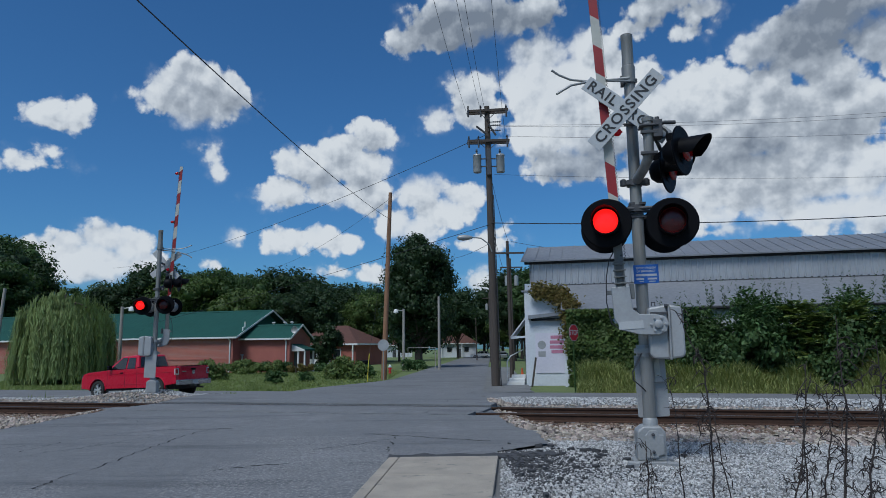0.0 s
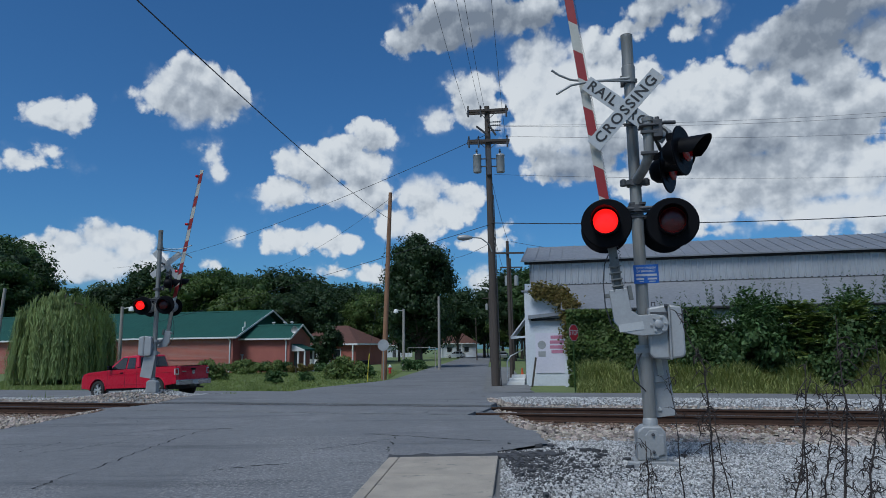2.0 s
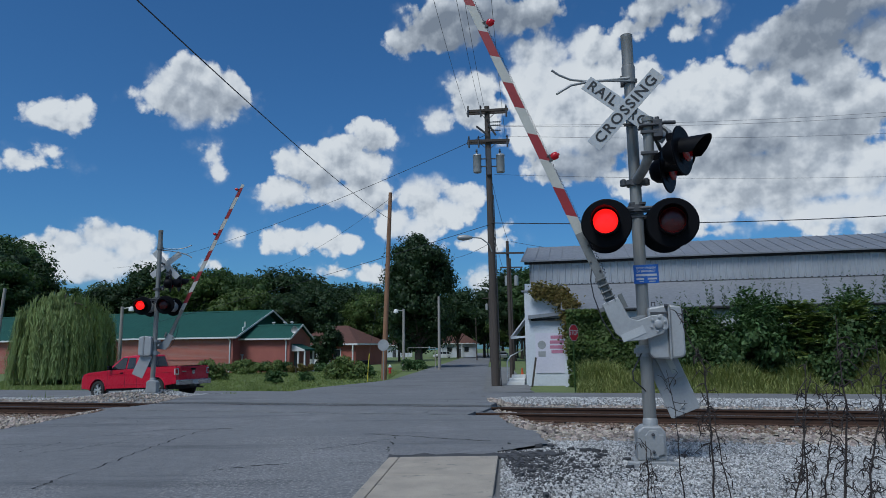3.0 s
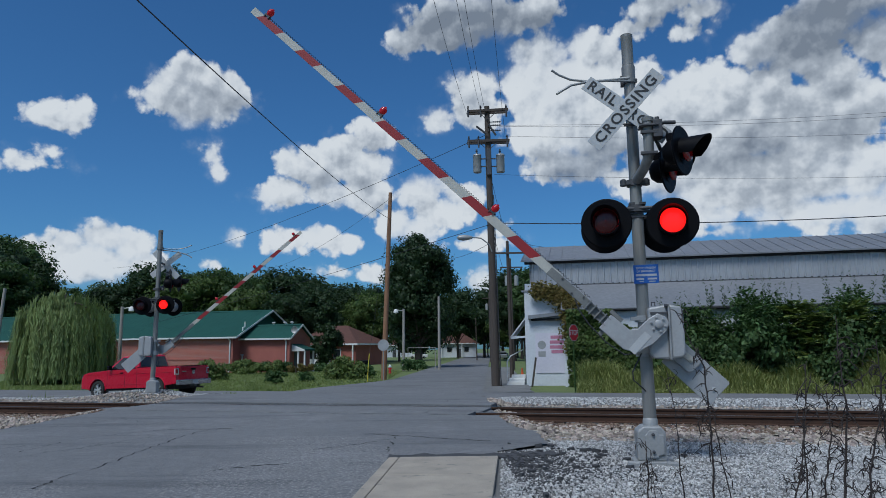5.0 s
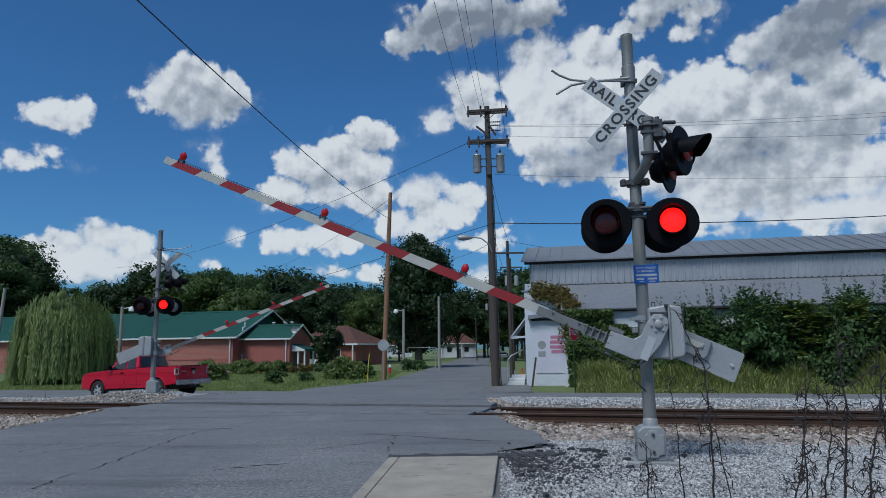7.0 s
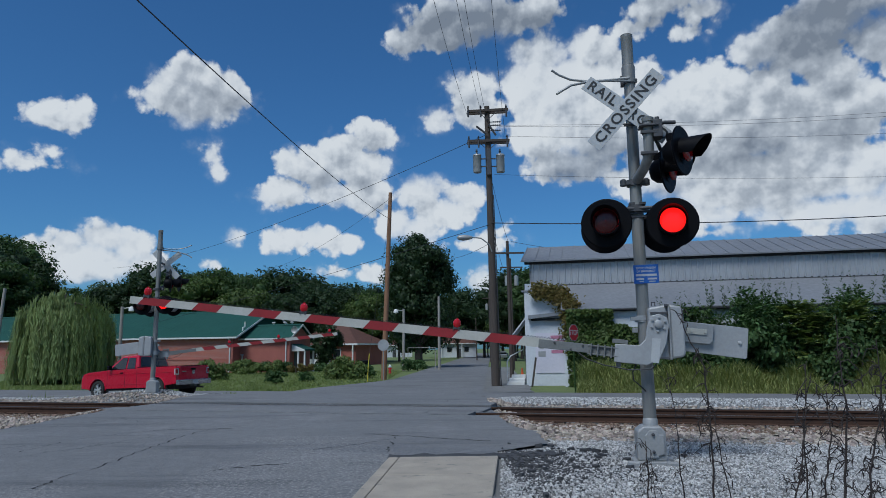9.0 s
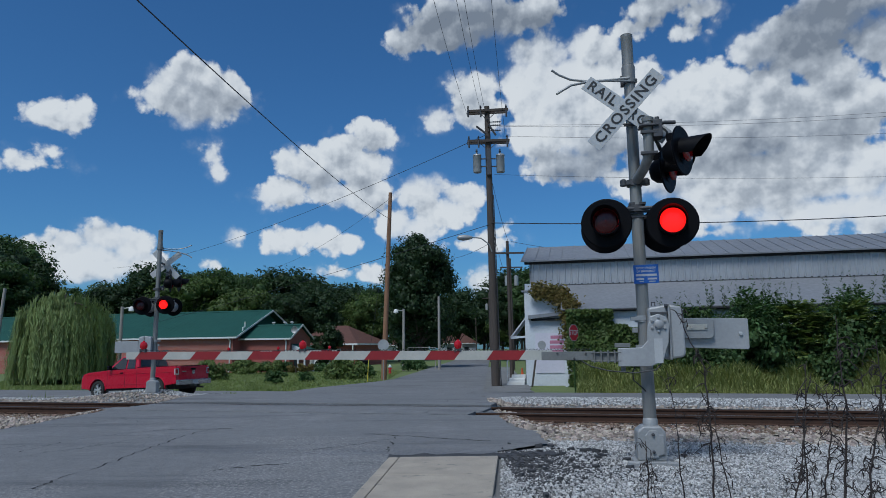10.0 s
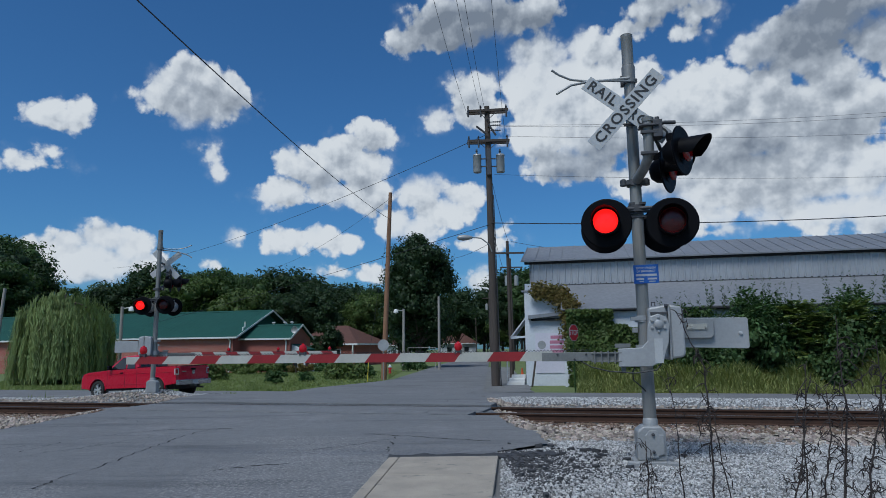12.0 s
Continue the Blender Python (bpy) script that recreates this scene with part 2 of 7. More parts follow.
def thing(name, m, label, category, group="", kind=""):
    ob = new(name)
    ob.empty_display_size = 0.2
    ob.matrix_basis = m
    return tagged(ob, label, category, group, kind)


# ---- materials ----
def mat(name, a, b=None, rough=0.6, metal=0.0, scale=4.0, fine=60.0, bump=0.15, spots=None, spot_at=0.62, vary=0.0, glow=0.0, coat=0.0, spec=0.5, stretch=(1, 1, 1)):
    """A surface with colour that varies at two scales, roughness wear and fine relief. spots: colour of stains."""
    b = b or tuple(c * 0.8 for c in a)
    q = bpy.data.materials.new(name)
    q.use_nodes = True
    k = Nodes(q.node_tree)
    bsdf = k.n["Principled BSDF"]
    at = k.add("ShaderNodeTexCoord").outputs["Object"]
    if stretch != (1, 1, 1):
        at = k.vec("MULTIPLY", at, stretch)
    big, small = k.noise(at, scale, 5.0, 0.6), k.noise(at, fine, 3.0, 0.6)
    col = k.mix(k.span(big, 0.3, 0.7), a, b)
    col = k.mix(k.span(small, 0.25, 0.75, 0.0, 0.35), col, tuple(c * 0.55 for c in a))
    if spots:
        col = k.mix(k.span(k.noise(k.vec("ADD", at, (7.3, 1.1, 4.2)), scale * 1.7, 7.0, 0.68), spot_at, spot_at + 0.06), col, spots)
    if vary:
        one = k.add("ShaderNodeObjectInfo").outputs["Random"]
        isle = k.add("ShaderNodeNewGeometry").outputs["Random Per Island"]
        both = k.math("FRACT", k.math("ADD", one, isle))
        hsv = k.add("ShaderNodeHueSaturation")
        k.put(hsv.inputs["Color"], col)
        k.put(hsv.inputs["Value"], k.span(both, 0, 1, 1 - vary, 1 + vary))
        k.put(hsv.inputs["Hue"], k.span(k.math("FRACT", k.math("MULTIPLY", both, 7.0)), 0, 1, 0.5 - vary * 0.05, 0.5 + vary * 0.05))
        col = hsv.outputs[0]
    k.put(bsdf.inputs["Base Color"], col)
    k.put(bsdf.inputs["Roughness"], k.span(small, 0.2, 0.8, max(rough - 0.1, 0.03), min(rough + 0.1, 1.0)))
    bsdf.inputs["Metallic"].default_value = metal
    bsdf.inputs["Coat Weight"].default_value = coat
    bsdf.inputs["Specular IOR Level"].default_value = spec
    if glow:
        k.put(bsdf.inputs["Emission Color"], (*a, 1))
        bsdf.inputs["Emission Strength"].default_value = glow
    if bump:
        node = k.add("ShaderNodeBump")
        node.inputs["Strength"].default_value = bump
        node.inputs["Distance"].default_value = 0.02
        k.put(node.inputs["Height"], k.math("ADD", small, k.math("MULTIPLY", big, 0.5)))
        k.put(bsdf.inputs["Normal"], node.outputs[0])
    return q


def leaf_mat(name, a, b, through=0.25):
    q = mat(name, a, b, rough=0.55, scale=0.35, fine=6.0, bump=0.0, vary=0.32, spec=0.25)
    k = Nodes(q.node_tree)
    bsdf, out = k.n["Principled BSDF"], k.n["Material Output"]
    thin = k.add("ShaderNodeBsdfTranslucent")
    thin.inputs[0].default_value = (b[0] * 1.6, b[1] * 1.7, b[2], 1)
    both = k.add("ShaderNodeMixShader")
    both.inputs[0].default_value = through
    k.l.new(bsdf.outputs[0], both.inputs[1])
    k.l.new(thin.outputs[0], both.inputs[2])
    k.l.new(both.outputs[0], out.inputs[0])
    return q


def asphalt_mat():
    """Old asphalt: pale worn aggregate, dark patches, wandering cracks, sealed joints."""
    q = mat("asphalt", (0.20, 0.203, 0.208), (0.15, 0.153, 0.158), rough=0.86, scale=0.35, fine=30.0, bump=0.5, spots=(0.20, 0.20, 0.205), spot_at=0.56)
    k = Nodes(q.node_tree)
    bsdf = k.n["Principled BSDF"]
    base = bsdf.inputs["Base Color"].links[0].from_socket
    at = k.add("ShaderNodeTexCoord").outputs["Object"]
    bent = k.vec("MULTIPLY_ADD", k.noise(at, 0.9, 6.0, 0.65, "Color"), (1.6, 1.6, 0), at)
    vor = k.add("ShaderNodeTexVoronoi", feature="DISTANCE_TO_EDGE")
    k.put(vor.inputs["Vector"], bent)
    vor.inputs["Scale"].default_value = 0.33
    crack = k.span(vor.outputs[0], 0.002, 0.009, 1.0, 0.0)
    crack = k.math("MULTIPLY", crack, k.span(k.noise(at, 0.25, 2.0), 0.54, 0.64))
    col = k.mix(crack, base, (0.03, 0.03, 0.032))
    wet = k.span(k.noise(k.vec("MULTIPLY", at, (0.35, 1.8, 1)), 0.5, 6.0, 0.7), 0.54, 0.68, 0.0, 0.8)
    col = k.mix(wet, col, (0.06, 0.062, 0.068))
    mottle = k.span(k.noise(at, 5.0, 9.0, 0.85), 0.35, 0.65, 0.0, 0.62)
    col = k.mix(mottle, col, (0.085, 0.087, 0.092))
    # bared pale aggregate in worn places, tight dark binder elsewhere
    bare = None
    for x, y, rx, ry in ((-1.7, 8.0, 1.2, 3.2), (-5.2, 6.6, 1.6, 1.1), (-2.2, 11.0, 1.2, 0.5)):
        d = k.vec("LENGTH", k.vec("MULTIPLY_ADD", bent, (1 / rx, 1 / ry, 0), (-(x + 0.8) / rx, -(y + 0.8) / ry, 0)))
        d = k.span(d, 0.75, 1.15, 1.0, 0.0, True)
        bare = d if bare is None else k.math("MAXIMUM", bare, d)
    grit = k.span(k.noise(at, 26.0, 4.0, 0.75), 0.5, 0.62)
    col = k.mix(k.math("MULTIPLY", grit, k.math("MULTIPLY_ADD", bare, 0.62, 0.16)), col, (0.32, 0.31, 0.30))
    pits = k.span(k.noise(k.vec("ADD", at, (5.0, 2.0, 0)), 19.0, 4.0, 0.7), 0.56, 0.66)
    col = k.mix(k.math("MULTIPLY", pits, k.math("MULTIPLY_ADD", bare, 0.5, 0.2)), col, (0.045, 0.046, 0.05))
    k.put(bsdf.inputs["Base Color"], col)
    return q


M = {}
M["asphalt"] = asphalt_mat()
M["asphalt_dark"] = mat("asphalt_dark", (0.045, 0.046, 0.05), (0.07, 0.07, 0.074), rough=0.85, scale=1.2, fine=80, bump=0.5)
M["concrete"] = mat("concrete", (0.40, 0.35, 0.285), (0.28, 0.25, 0.21), rough=0.9, scale=2.6, fine=70, bump=0.4, spots=(0.19, 0.18, 0.16), spot_at=0.60)
M["gravel"] = mat("gravel", (0.20, 0.20, 0.197), (0.13, 0.13, 0.128), rough=0.95, scale=0.8, fine=38, bump=1.0, spots=(0.17, 0.17, 0.17))
M["stone"] = mat("stone", (0.47, 0.465, 0.455), (0.30, 0.297, 0.29), rough=0.9, scale=6, fine=50, bump=0.2, vary=0.6)
M["ballast"] = mat("ballast", (0.40, 0.34, 0.29), (0.29, 0.24, 0.20), rough=0.92, scale=5, fine=40, bump=0.2, vary=0.5)
M["ballast_rust"] = mat("ballast_rust", (0.20, 0.14, 0.10), (0.13, 0.09, 0.066), rough=0.92, scale=5, fine=40, bump=0.2, vary=0.4)
M["grass"] = mat("grass", (0.14, 0.18, 0.055), (0.10, 0.14, 0.045), rough=0.95, scale=0.5, fine=18, bump=0.8, spots=(0.14, 0.13, 0.06), spot_at=0.6)
M["rail"] = mat("rail", (0.085, 0.048, 0.034), (0.052, 0.032, 0.024), rough=0.9, metal=0.0, spec=0.15, scale=4, fine=50)
M["rail_head"] = mat("rail_head", (0.22, 0.20, 0.19), (0.17, 0.155, 0.15), rough=0.38, metal=0.9, scale=6, fine=60, bump=0.05)
M["tie"] = mat("tie", (0.055, 0.042, 0.034), (0.10, 0.085, 0.07), rough=0.95, scale=6, fine=40, bump=0.6, stretch=(1, 6, 6))
M["mast_steel"] = mat("mast_steel", (0.30, 0.295, 0.28), (0.20, 0.198, 0.19), rough=0.5, metal=0.4, scale=2.5, fine=30, bump=0.1, spots=(0.17, 0.155, 0.14), spot_at=0.6, stretch=(5, 5, 0.35))
M["galv"] = mat("galv", (0.37, 0.375, 0.375), (0.29, 0.295, 0.295), rough=0.5, metal=0.25, scale=5, fine=45, bump=0.08, spots=(0.27, 0.26, 0.25), spot_at=0.68)
M["alu"] = mat("alu", (0.41, 0.415, 0.42), (0.33, 0.335, 0.34), rough=0.48, metal=0.2, scale=3, fine=30, bump=0.06, spots=(0.28, 0.275, 0.27), spot_at=0.7)
M["alu_dark"] = mat("alu_dark", (0.20, 0.205, 0.20), (0.15, 0.155, 0.15), rough=0.6, metal=0.2, scale=5, fine=40, bump=0.1)
M["dark_metal"] = mat("dark_metal", (0.09, 0.09, 0.095), (0.06, 0.06, 0.065), rough=0.55, metal=0.3, scale=8, fine=50, bump=0.1)
M["black"] = mat("black", (0.003, 0.003, 0.004), (0.005, 0.005, 0.007), rough=0.5, scale=5, fine=40, bump=0.04, spec=0.1)
M["lens_dark"] = mat("lens_dark", (0.07, 0.002, 0.003), (0.03, 0.001, 0.002), rough=0.3, scale=20, fine=120, bump=0.1)
M["lens_side"] = mat("lens_side", (0.34, 0.008, 0.012), (0.22, 0.005, 0.008), rough=0.22, scale=20, fine=120, bump=0.1)
M["lens_lit"] = mat("lens_lit", (1.0, 0.008, 0.006), (1.0, 0.005, 0.004), rough=0.3, scale=20, fine=120, bump=0.1, glow=1.3)
M["arm_lamp"] = mat("arm_lamp", (0.42, 0.006, 0.014), (0.32, 0.004, 0.008), rough=0.2, scale=10, fine=60, bump=0.03, glow=0.12)
M["red_sheet"] = mat("red_sheet", (0.29, 0.014, 0.018), (0.22, 0.012, 0.015), rough=0.5, scale=4, fine=60, bump=0.05, spots=(0.22, 0.03, 0.03), spot_at=0.68)
M["white_sheet"] = mat("white_sheet", (0.50, 0.49, 0.44), (0.39, 0.385, 0.345), rough=0.5, scale=4, fine=60, bump=0.05, spots=(0.30, 0.29, 0.26), spot_at=0.66)
M["sign_white"] = mat("sign_white", (0.48, 0.49, 0.495), (0.41, 0.42, 0.425), rough=0.42, scale=3, fine=50, bump=0.04)
M["ink"] = mat("ink", (0.02, 0.02, 0.022), (0.03, 0.03, 0.03), rough=0.5, bump=0.0)
M["blue_sign"] = mat("blue_sign", (0.014, 0.10, 0.42), (0.018, 0.12, 0.46), rough=0.4, scale=3, fine=40, bump=0.03)
M["pole_wood"] = mat("pole_wood", (0.085, 0.068, 0.058), (0.052, 0.042, 0.036), rough=0.9, scale=2, fine=30, bump=0.4, stretch=(6, 6, 0.4))
M["pole_brown"] = mat("pole_brown", (0.30, 0.16, 0.09), (0.20, 0.105, 0.06), rough=0.9, scale=2, fine=30, bump=0.4, stretch=(6, 6, 0.4))
M["pole_grey"] = mat("pole_grey", (0.34, 0.32, 0.29), (0.26, 0.24, 0.22), rough=0.9, scale=2, fine=30, bump=0.3, stretch=(6, 6, 0.4))
M["wire"] = mat("wire", (0.03, 0.03, 0.035), rough=0.6, bump=0.0)
M["brick"] = mat("brick", (0.40, 0.135, 0.105), (0.32, 0.105, 0.082), rough=0.9, scale=0.7, fine=10, bump=0.3, vary=0.12)
M["mortar"] = mat("mortar", (0.42, 0.33, 0.29), rough=0.95, scale=3, fine=30)
M["green_roof"] = mat("green_roof", (0.022, 0.085, 0.068), (0.018, 0.07, 0.056), rough=0.7, scale=0.5, fine=12, bump=0.03, spec=0.15)
M["trim_white"] = mat("trim_white", (0.72, 0.72, 0.70), (0.62, 0.62, 0.60), rough=0.6, scale=2, fine=20, bump=0.03)
M["wall_white"] = mat("wall_white", (0.62, 0.65, 0.69), (0.53, 0.56, 0.60), rough=0.8, scale=0.8, fine=14, bump=0.2, spots=(0.36, 0.36, 0.36), spot_at=0.66)
M["tin"] = mat("tin", (0.42, 0.43, 0.45), (0.34, 0.35, 0.37), rough=0.5, metal=0.35, scale=0.5, fine=9, bump=0.05, spots=(0.27, 0.265, 0.26), spot_at=0.66, stretch=(1, 1, 0.35))
M["tin_roof"] = mat("tin_roof", (0.25, 0.26, 0.28), (0.205, 0.213, 0.23), rough=0.55, metal=0.3, scale=0.25, fine=5, bump=0.05, spots=(0.20, 0.20, 0.21), spot_at=0.66)
# near-black of cracks and joints, and of shade painted under eaves and inside wheels
M["gap_and_shade"] = mat("gap_and_shade", (0.02, 0.02, 0.022), rough=0.9, bump=0.0)
M["bark"] = mat("bark", (0.09, 0.07, 0.055), (0.06, 0.048, 0.04), rough=0.95, scale=3, fine=25, bump=0.6, stretch=(4, 4, 0.6))
M["twig"] = mat("twig", (0.022, 0.016, 0.015), (0.04, 0.03, 0.026), rough=0.9, scale=10, fine=60, bump=0.3)
M["leaf_wood"] = leaf_mat("leaf_wood", (0.070, 0.118, 0.036), (0.038, 0.072, 0.024))
M["leaf_dark"] = leaf_mat("leaf_dark", (0.036, 0.066, 0.025), (0.024, 0.046, 0.019))
M["leaf_light"] = leaf_mat("leaf_light", (0.095, 0.14, 0.036), (0.058, 0.094, 0.026))
M["leaf_shrub"] = leaf_mat("leaf_shrub", (0.15, 0.20, 0.06), (0.085, 0.125, 0.04))
M["leaf_sapling"] = leaf_mat("leaf_sapling", (0.15, 0.19, 0.05), (0.09, 0.13, 0.035))
M["leaf_bush"] = leaf_mat("leaf_bush", (0.078, 0.138, 0.045), (0.04, 0.08, 0.028))
M["leaf_willow"] = leaf_mat("leaf_willow", (0.24, 0.30, 0.11), (0.15, 0.20, 0.075))
M["leaf_autumn"] = leaf_mat("leaf_autumn", (0.18, 0.13, 0.035), (0.09, 0.09, 0.03))
M["blade"] = leaf_mat("blade", (0.29, 0.30, 0.10), (0.17, 0.205, 0.07))
M["turf"] = leaf_mat("turf", (0.21, 0.25, 0.085), (0.15, 0.195, 0.065))
M["car_red"] = mat("car_red", (0.52, 0.003, 0.030), (0.46, 0.003, 0.026), rough=0.3, scale=1, fine=20, bump=0.0, coat=0.5, spec=0.3)
M["car_white"] = mat("car_white", (0.7, 0.7, 0.7), rough=0.3, bump=0.0, coat=0.8)
M["car_silver"] = mat("car_silver", (0.45, 0.46, 0.48), rough=0.3, metal=0.5, bump=0.0, coat=0.8)
M["rim_paint"] = mat("rim_paint", (0.62, 0.63, 0.64), (0.5, 0.51, 0.52), rough=0.35, metal=0.3, bump=0.0)
M["tyre"] = mat("tyre", (0.018, 0.018, 0.018), (0.028, 0.028, 0.028), rough=0.9, scale=12, fine=60)
M["chrome"] = mat("chrome", (0.6, 0.6, 0.62), (0.5, 0.5, 0.52), rough=0.22, metal=1.0, bump=0.0)
M["glass_dark"] = mat("glass_dark", (0.012, 0.015, 0.018), (0.016, 0.02, 0.024), rough=0.06, bump=0.0, spec=0.8)
M["tail_red"] = mat("tail_red", (0.35, 0.01, 0.012), rough=0.2, bump=0.0, coat=0.6)
M["stop_red"] = mat("stop_red", (0.45, 0.02, 0.03), (0.38, 0.016, 0.024), rough=0.45, bump=0.02)
M["roof_brown"] = mat("roof_brown", (0.115, 0.05, 0.038), (0.085, 0.04, 0.03), rough=0.9, scale=1.5, fine=14, bump=0.4)
M["plastic_orange"] = mat("plastic_orange", (0.65, 0.11, 0.03), rough=0.5, bump=0.02)
M["poster"] = mat("poster", (0.62, 0.60, 0.68), (0.55, 0.54, 0.62), rough=0.7, scale=2, fine=20, bump=0.05)
M["poster_pink"] = mat("poster_pink", (0.50, 0.20, 0.30), rough=0.7, bump=0.0)
M["yellow"] = mat("yellow", (0.6, 0.5, 0.04), rough=0.5, bump=0.0)
M["hydrant_red"] = mat("hydrant_red", (0.5, 0.03, 0.025), rough=0.5, bump=0.02)

# ---- the ground ----
TRACK = radians(-15.2)
ALONG, ACROSS = Vector((math.cos(TRACK), math.sin(TRACK))), Vector((-math.sin(TRACK), math.cos(TRACK)))
TRACK_MID = Vector((0.0, 16.55))
ROAD = radians(4.0)


def track_sn(x, y):
    d = Vector((x, y)) - TRACK_MID
    return d.dot(ALONG), d.dot(ACROSS)


def at_track(s, n):
    return TRACK_MID + ALONG * s + ACROSS * n


def ease(a, b, x):
    t = min(max((x - a) / (b - a), 0.0), 1.0)
    return t * t * (3 - 2 * t)


LOW = -0.62


def road_edges(y):
    """Left and right edge of the paved road at this y."""
    left = -8.3 + 0.6 * ease(17, 30, y) + 4.1 * ease(34, 48, y) + max(y - 46, 0) * math.tan(ROAD)
    right = 0.45 + 1.1 * ease(9.3, 10.1, y) - 0.42 * ease(10.4, 14.0, y) + 0.5 * ease(22, 34, y) + max(y - 30, 0) * math.tan(ROAD)
    return left, right


def zground(x, y):
    s, n = track_sn(x, y)
    if n < 0:
        side = 0.02 - 0.21 * ease(-5.0, -2.2, n) - 0.03 * ease(-1.3, -0.9, n)
        road = -0.085 * (1 - ease(1.25, 1.6, -n))
    else:
        fall = ease(5.0, 11.0, n) if x > -7.5 else ease(3.6, 6.8, n)
        side = -0.22 - 0.06 * ease(0.9, 1.4, n) + 0.16 * ease(1.6, 4.5, n) + (LOW + 0.12) * fall
        road = LOW * ease(3.5, 13.0, n) - 0.085 * (1 - ease(1.25, 1.6, n))
    side += 0.32 * math.exp(-((x + 9.9) ** 2 / 5 + (y - 23.2) ** 2 / 2.2)) if n > 2.4 else 0.0
    left, right = road_edges(y)
    on = ease(left - 1.3, left - 0.1, x) * (1 - ease(right + 0.1, right + 1.0, x))
    return side + (road - side) * on


def sheet(name, xs, ys, zfun, material, label, keep=None, category="ground"):
    verts = [(x, y, zfun(x, y)) for y in ys for x in xs]
    nx = len(xs)
    faces = []
    for j in range(len(ys) - 1):
        for i in range(nx - 1):
            if keep is None or keep((xs[i] + xs[i + 1]) / 2, (ys[j] + ys[j + 1]) / 2):
                faces.append((j * nx + i, j * nx + i + 1, (j + 1) * nx + i + 1, (j + 1) * nx + i))
    used = sorted({i for f in faces for i in f})
    back = {v: i for i, v in enumerate(used)}
    b = Build().add([verts[i] for i in used], [tuple(back[i] for i in f) for f in faces])
    return tagged(part(name, b, material, smooth=True), label, category, kind="structure")


def strip(name, rows, material, label, zfun, lift, category):
    """A paved strip: rows of (left, right) points, split across, that follows the ground."""
    b, n = Build(), 12
    verts = []
    for (ax, ay), (bx, by) in rows:
        for i in range(n + 1):
            t = i / n
            x, y = ax + (bx - ax) * t, ay + (by - ay) * t
            verts.append((x, y, zfun(x, y) + lift))
    w = n + 1
    b.add(verts, [(j * w + i, j * w + i + 1, (j + 1) * w + i + 1, (j + 1) * w + i) for j in range(len(rows) - 1) for i in range(n)])
    return tagged(part(name, b, material, smooth=True), label, category, kind="structure")


def steps(a, b, d):
    n = max(int(round((b - a) / d)), 1)
    return [a + (b - a) * i / n for i in range(n + 1)]


def make_ground():
    xs = [-3000, -900, -300, -120] + steps(-60, -20, 2.0) + steps(-19.5, 19.5, 0.5) + steps(20, 60, 2.0) + [120, 300, 900, 3000]
    ys = [-600, -150, -40, -12] + steps(-6, 45, 0.5) + steps(46, 100, 3.0) + [130, 200, 400, 1000, 3000]
    sheet("ground", xs, ys, lambda x, y: zground(x, y) - 0.03, M["grass"], "short mown grass with dry patches")

    def stony(x, y):
        s, n = track_sn(x, y)
        wob = 0.9 * noise.noise((x * 0.35, y * 0.35, 3.0))
        return -27 < n + wob < (9.0 + 1.2 * noise.noise((x * 0.2, 0, 0)) if x > 0 else 7.6 + wob)
    sheet("gravel_bed", steps(-34, 34, 0.4), steps(-12.0, 34, 0.4), lambda x, y: zground(x, y) + 0.03 * noise.noise((x * 1.3, y * 1.3, 0)), M["gravel"], "pale grey crushed limestone gravel beside the track", stony)
    ys = steps(-25, 11, 0.75) + steps(11.2, 22, 0.2) + steps(22.5, 48, 0.75) + steps(50, 100, 3) + steps(110, 320, 15)
    wob = lambda y, k: 0.16 * noise.noise((y * 0.9, k, 0)) + 0.06 * noise.noise((y * 3.1, k, 5))
    strip("road", [((road_edges(y)[0] + wob(y, 1), y), (road_edges(y)[1] + wob(y, 9), y)) for y in ys], M["asphalt"], "worn grey asphalt road with cracks over the crossing", zground, 0.035, "road")
    rows = []
    for s in steps(-70, 90, 2.0):
        a, b = at_track(s, 9.7 + 0.2 * noise.noise((s * 0.4, 0, 0))), at_track(s, 15.6 + 0.15 * noise.noise((s * 0.5, 4, 0)))
        rows.append(((a.x, a.y), (b.x, b.y)))
    verge = [((road_edges(y)[1] - 0.3, y), (road_edges(y)[1] + 2.4 + 0.3 * noise.noise((y * 0.6, 2, 0)), y)) for y in steps(32.3, 75, 1.5)]
    strip("verge", verge, M["gravel"], "grey gravel verge along the road", zground, 0.02, "verge")
    strip("side_street", rows, M["asphalt"], "narrow grey asphalt street beside the railway", zground, 0.028, "road")


make_ground()


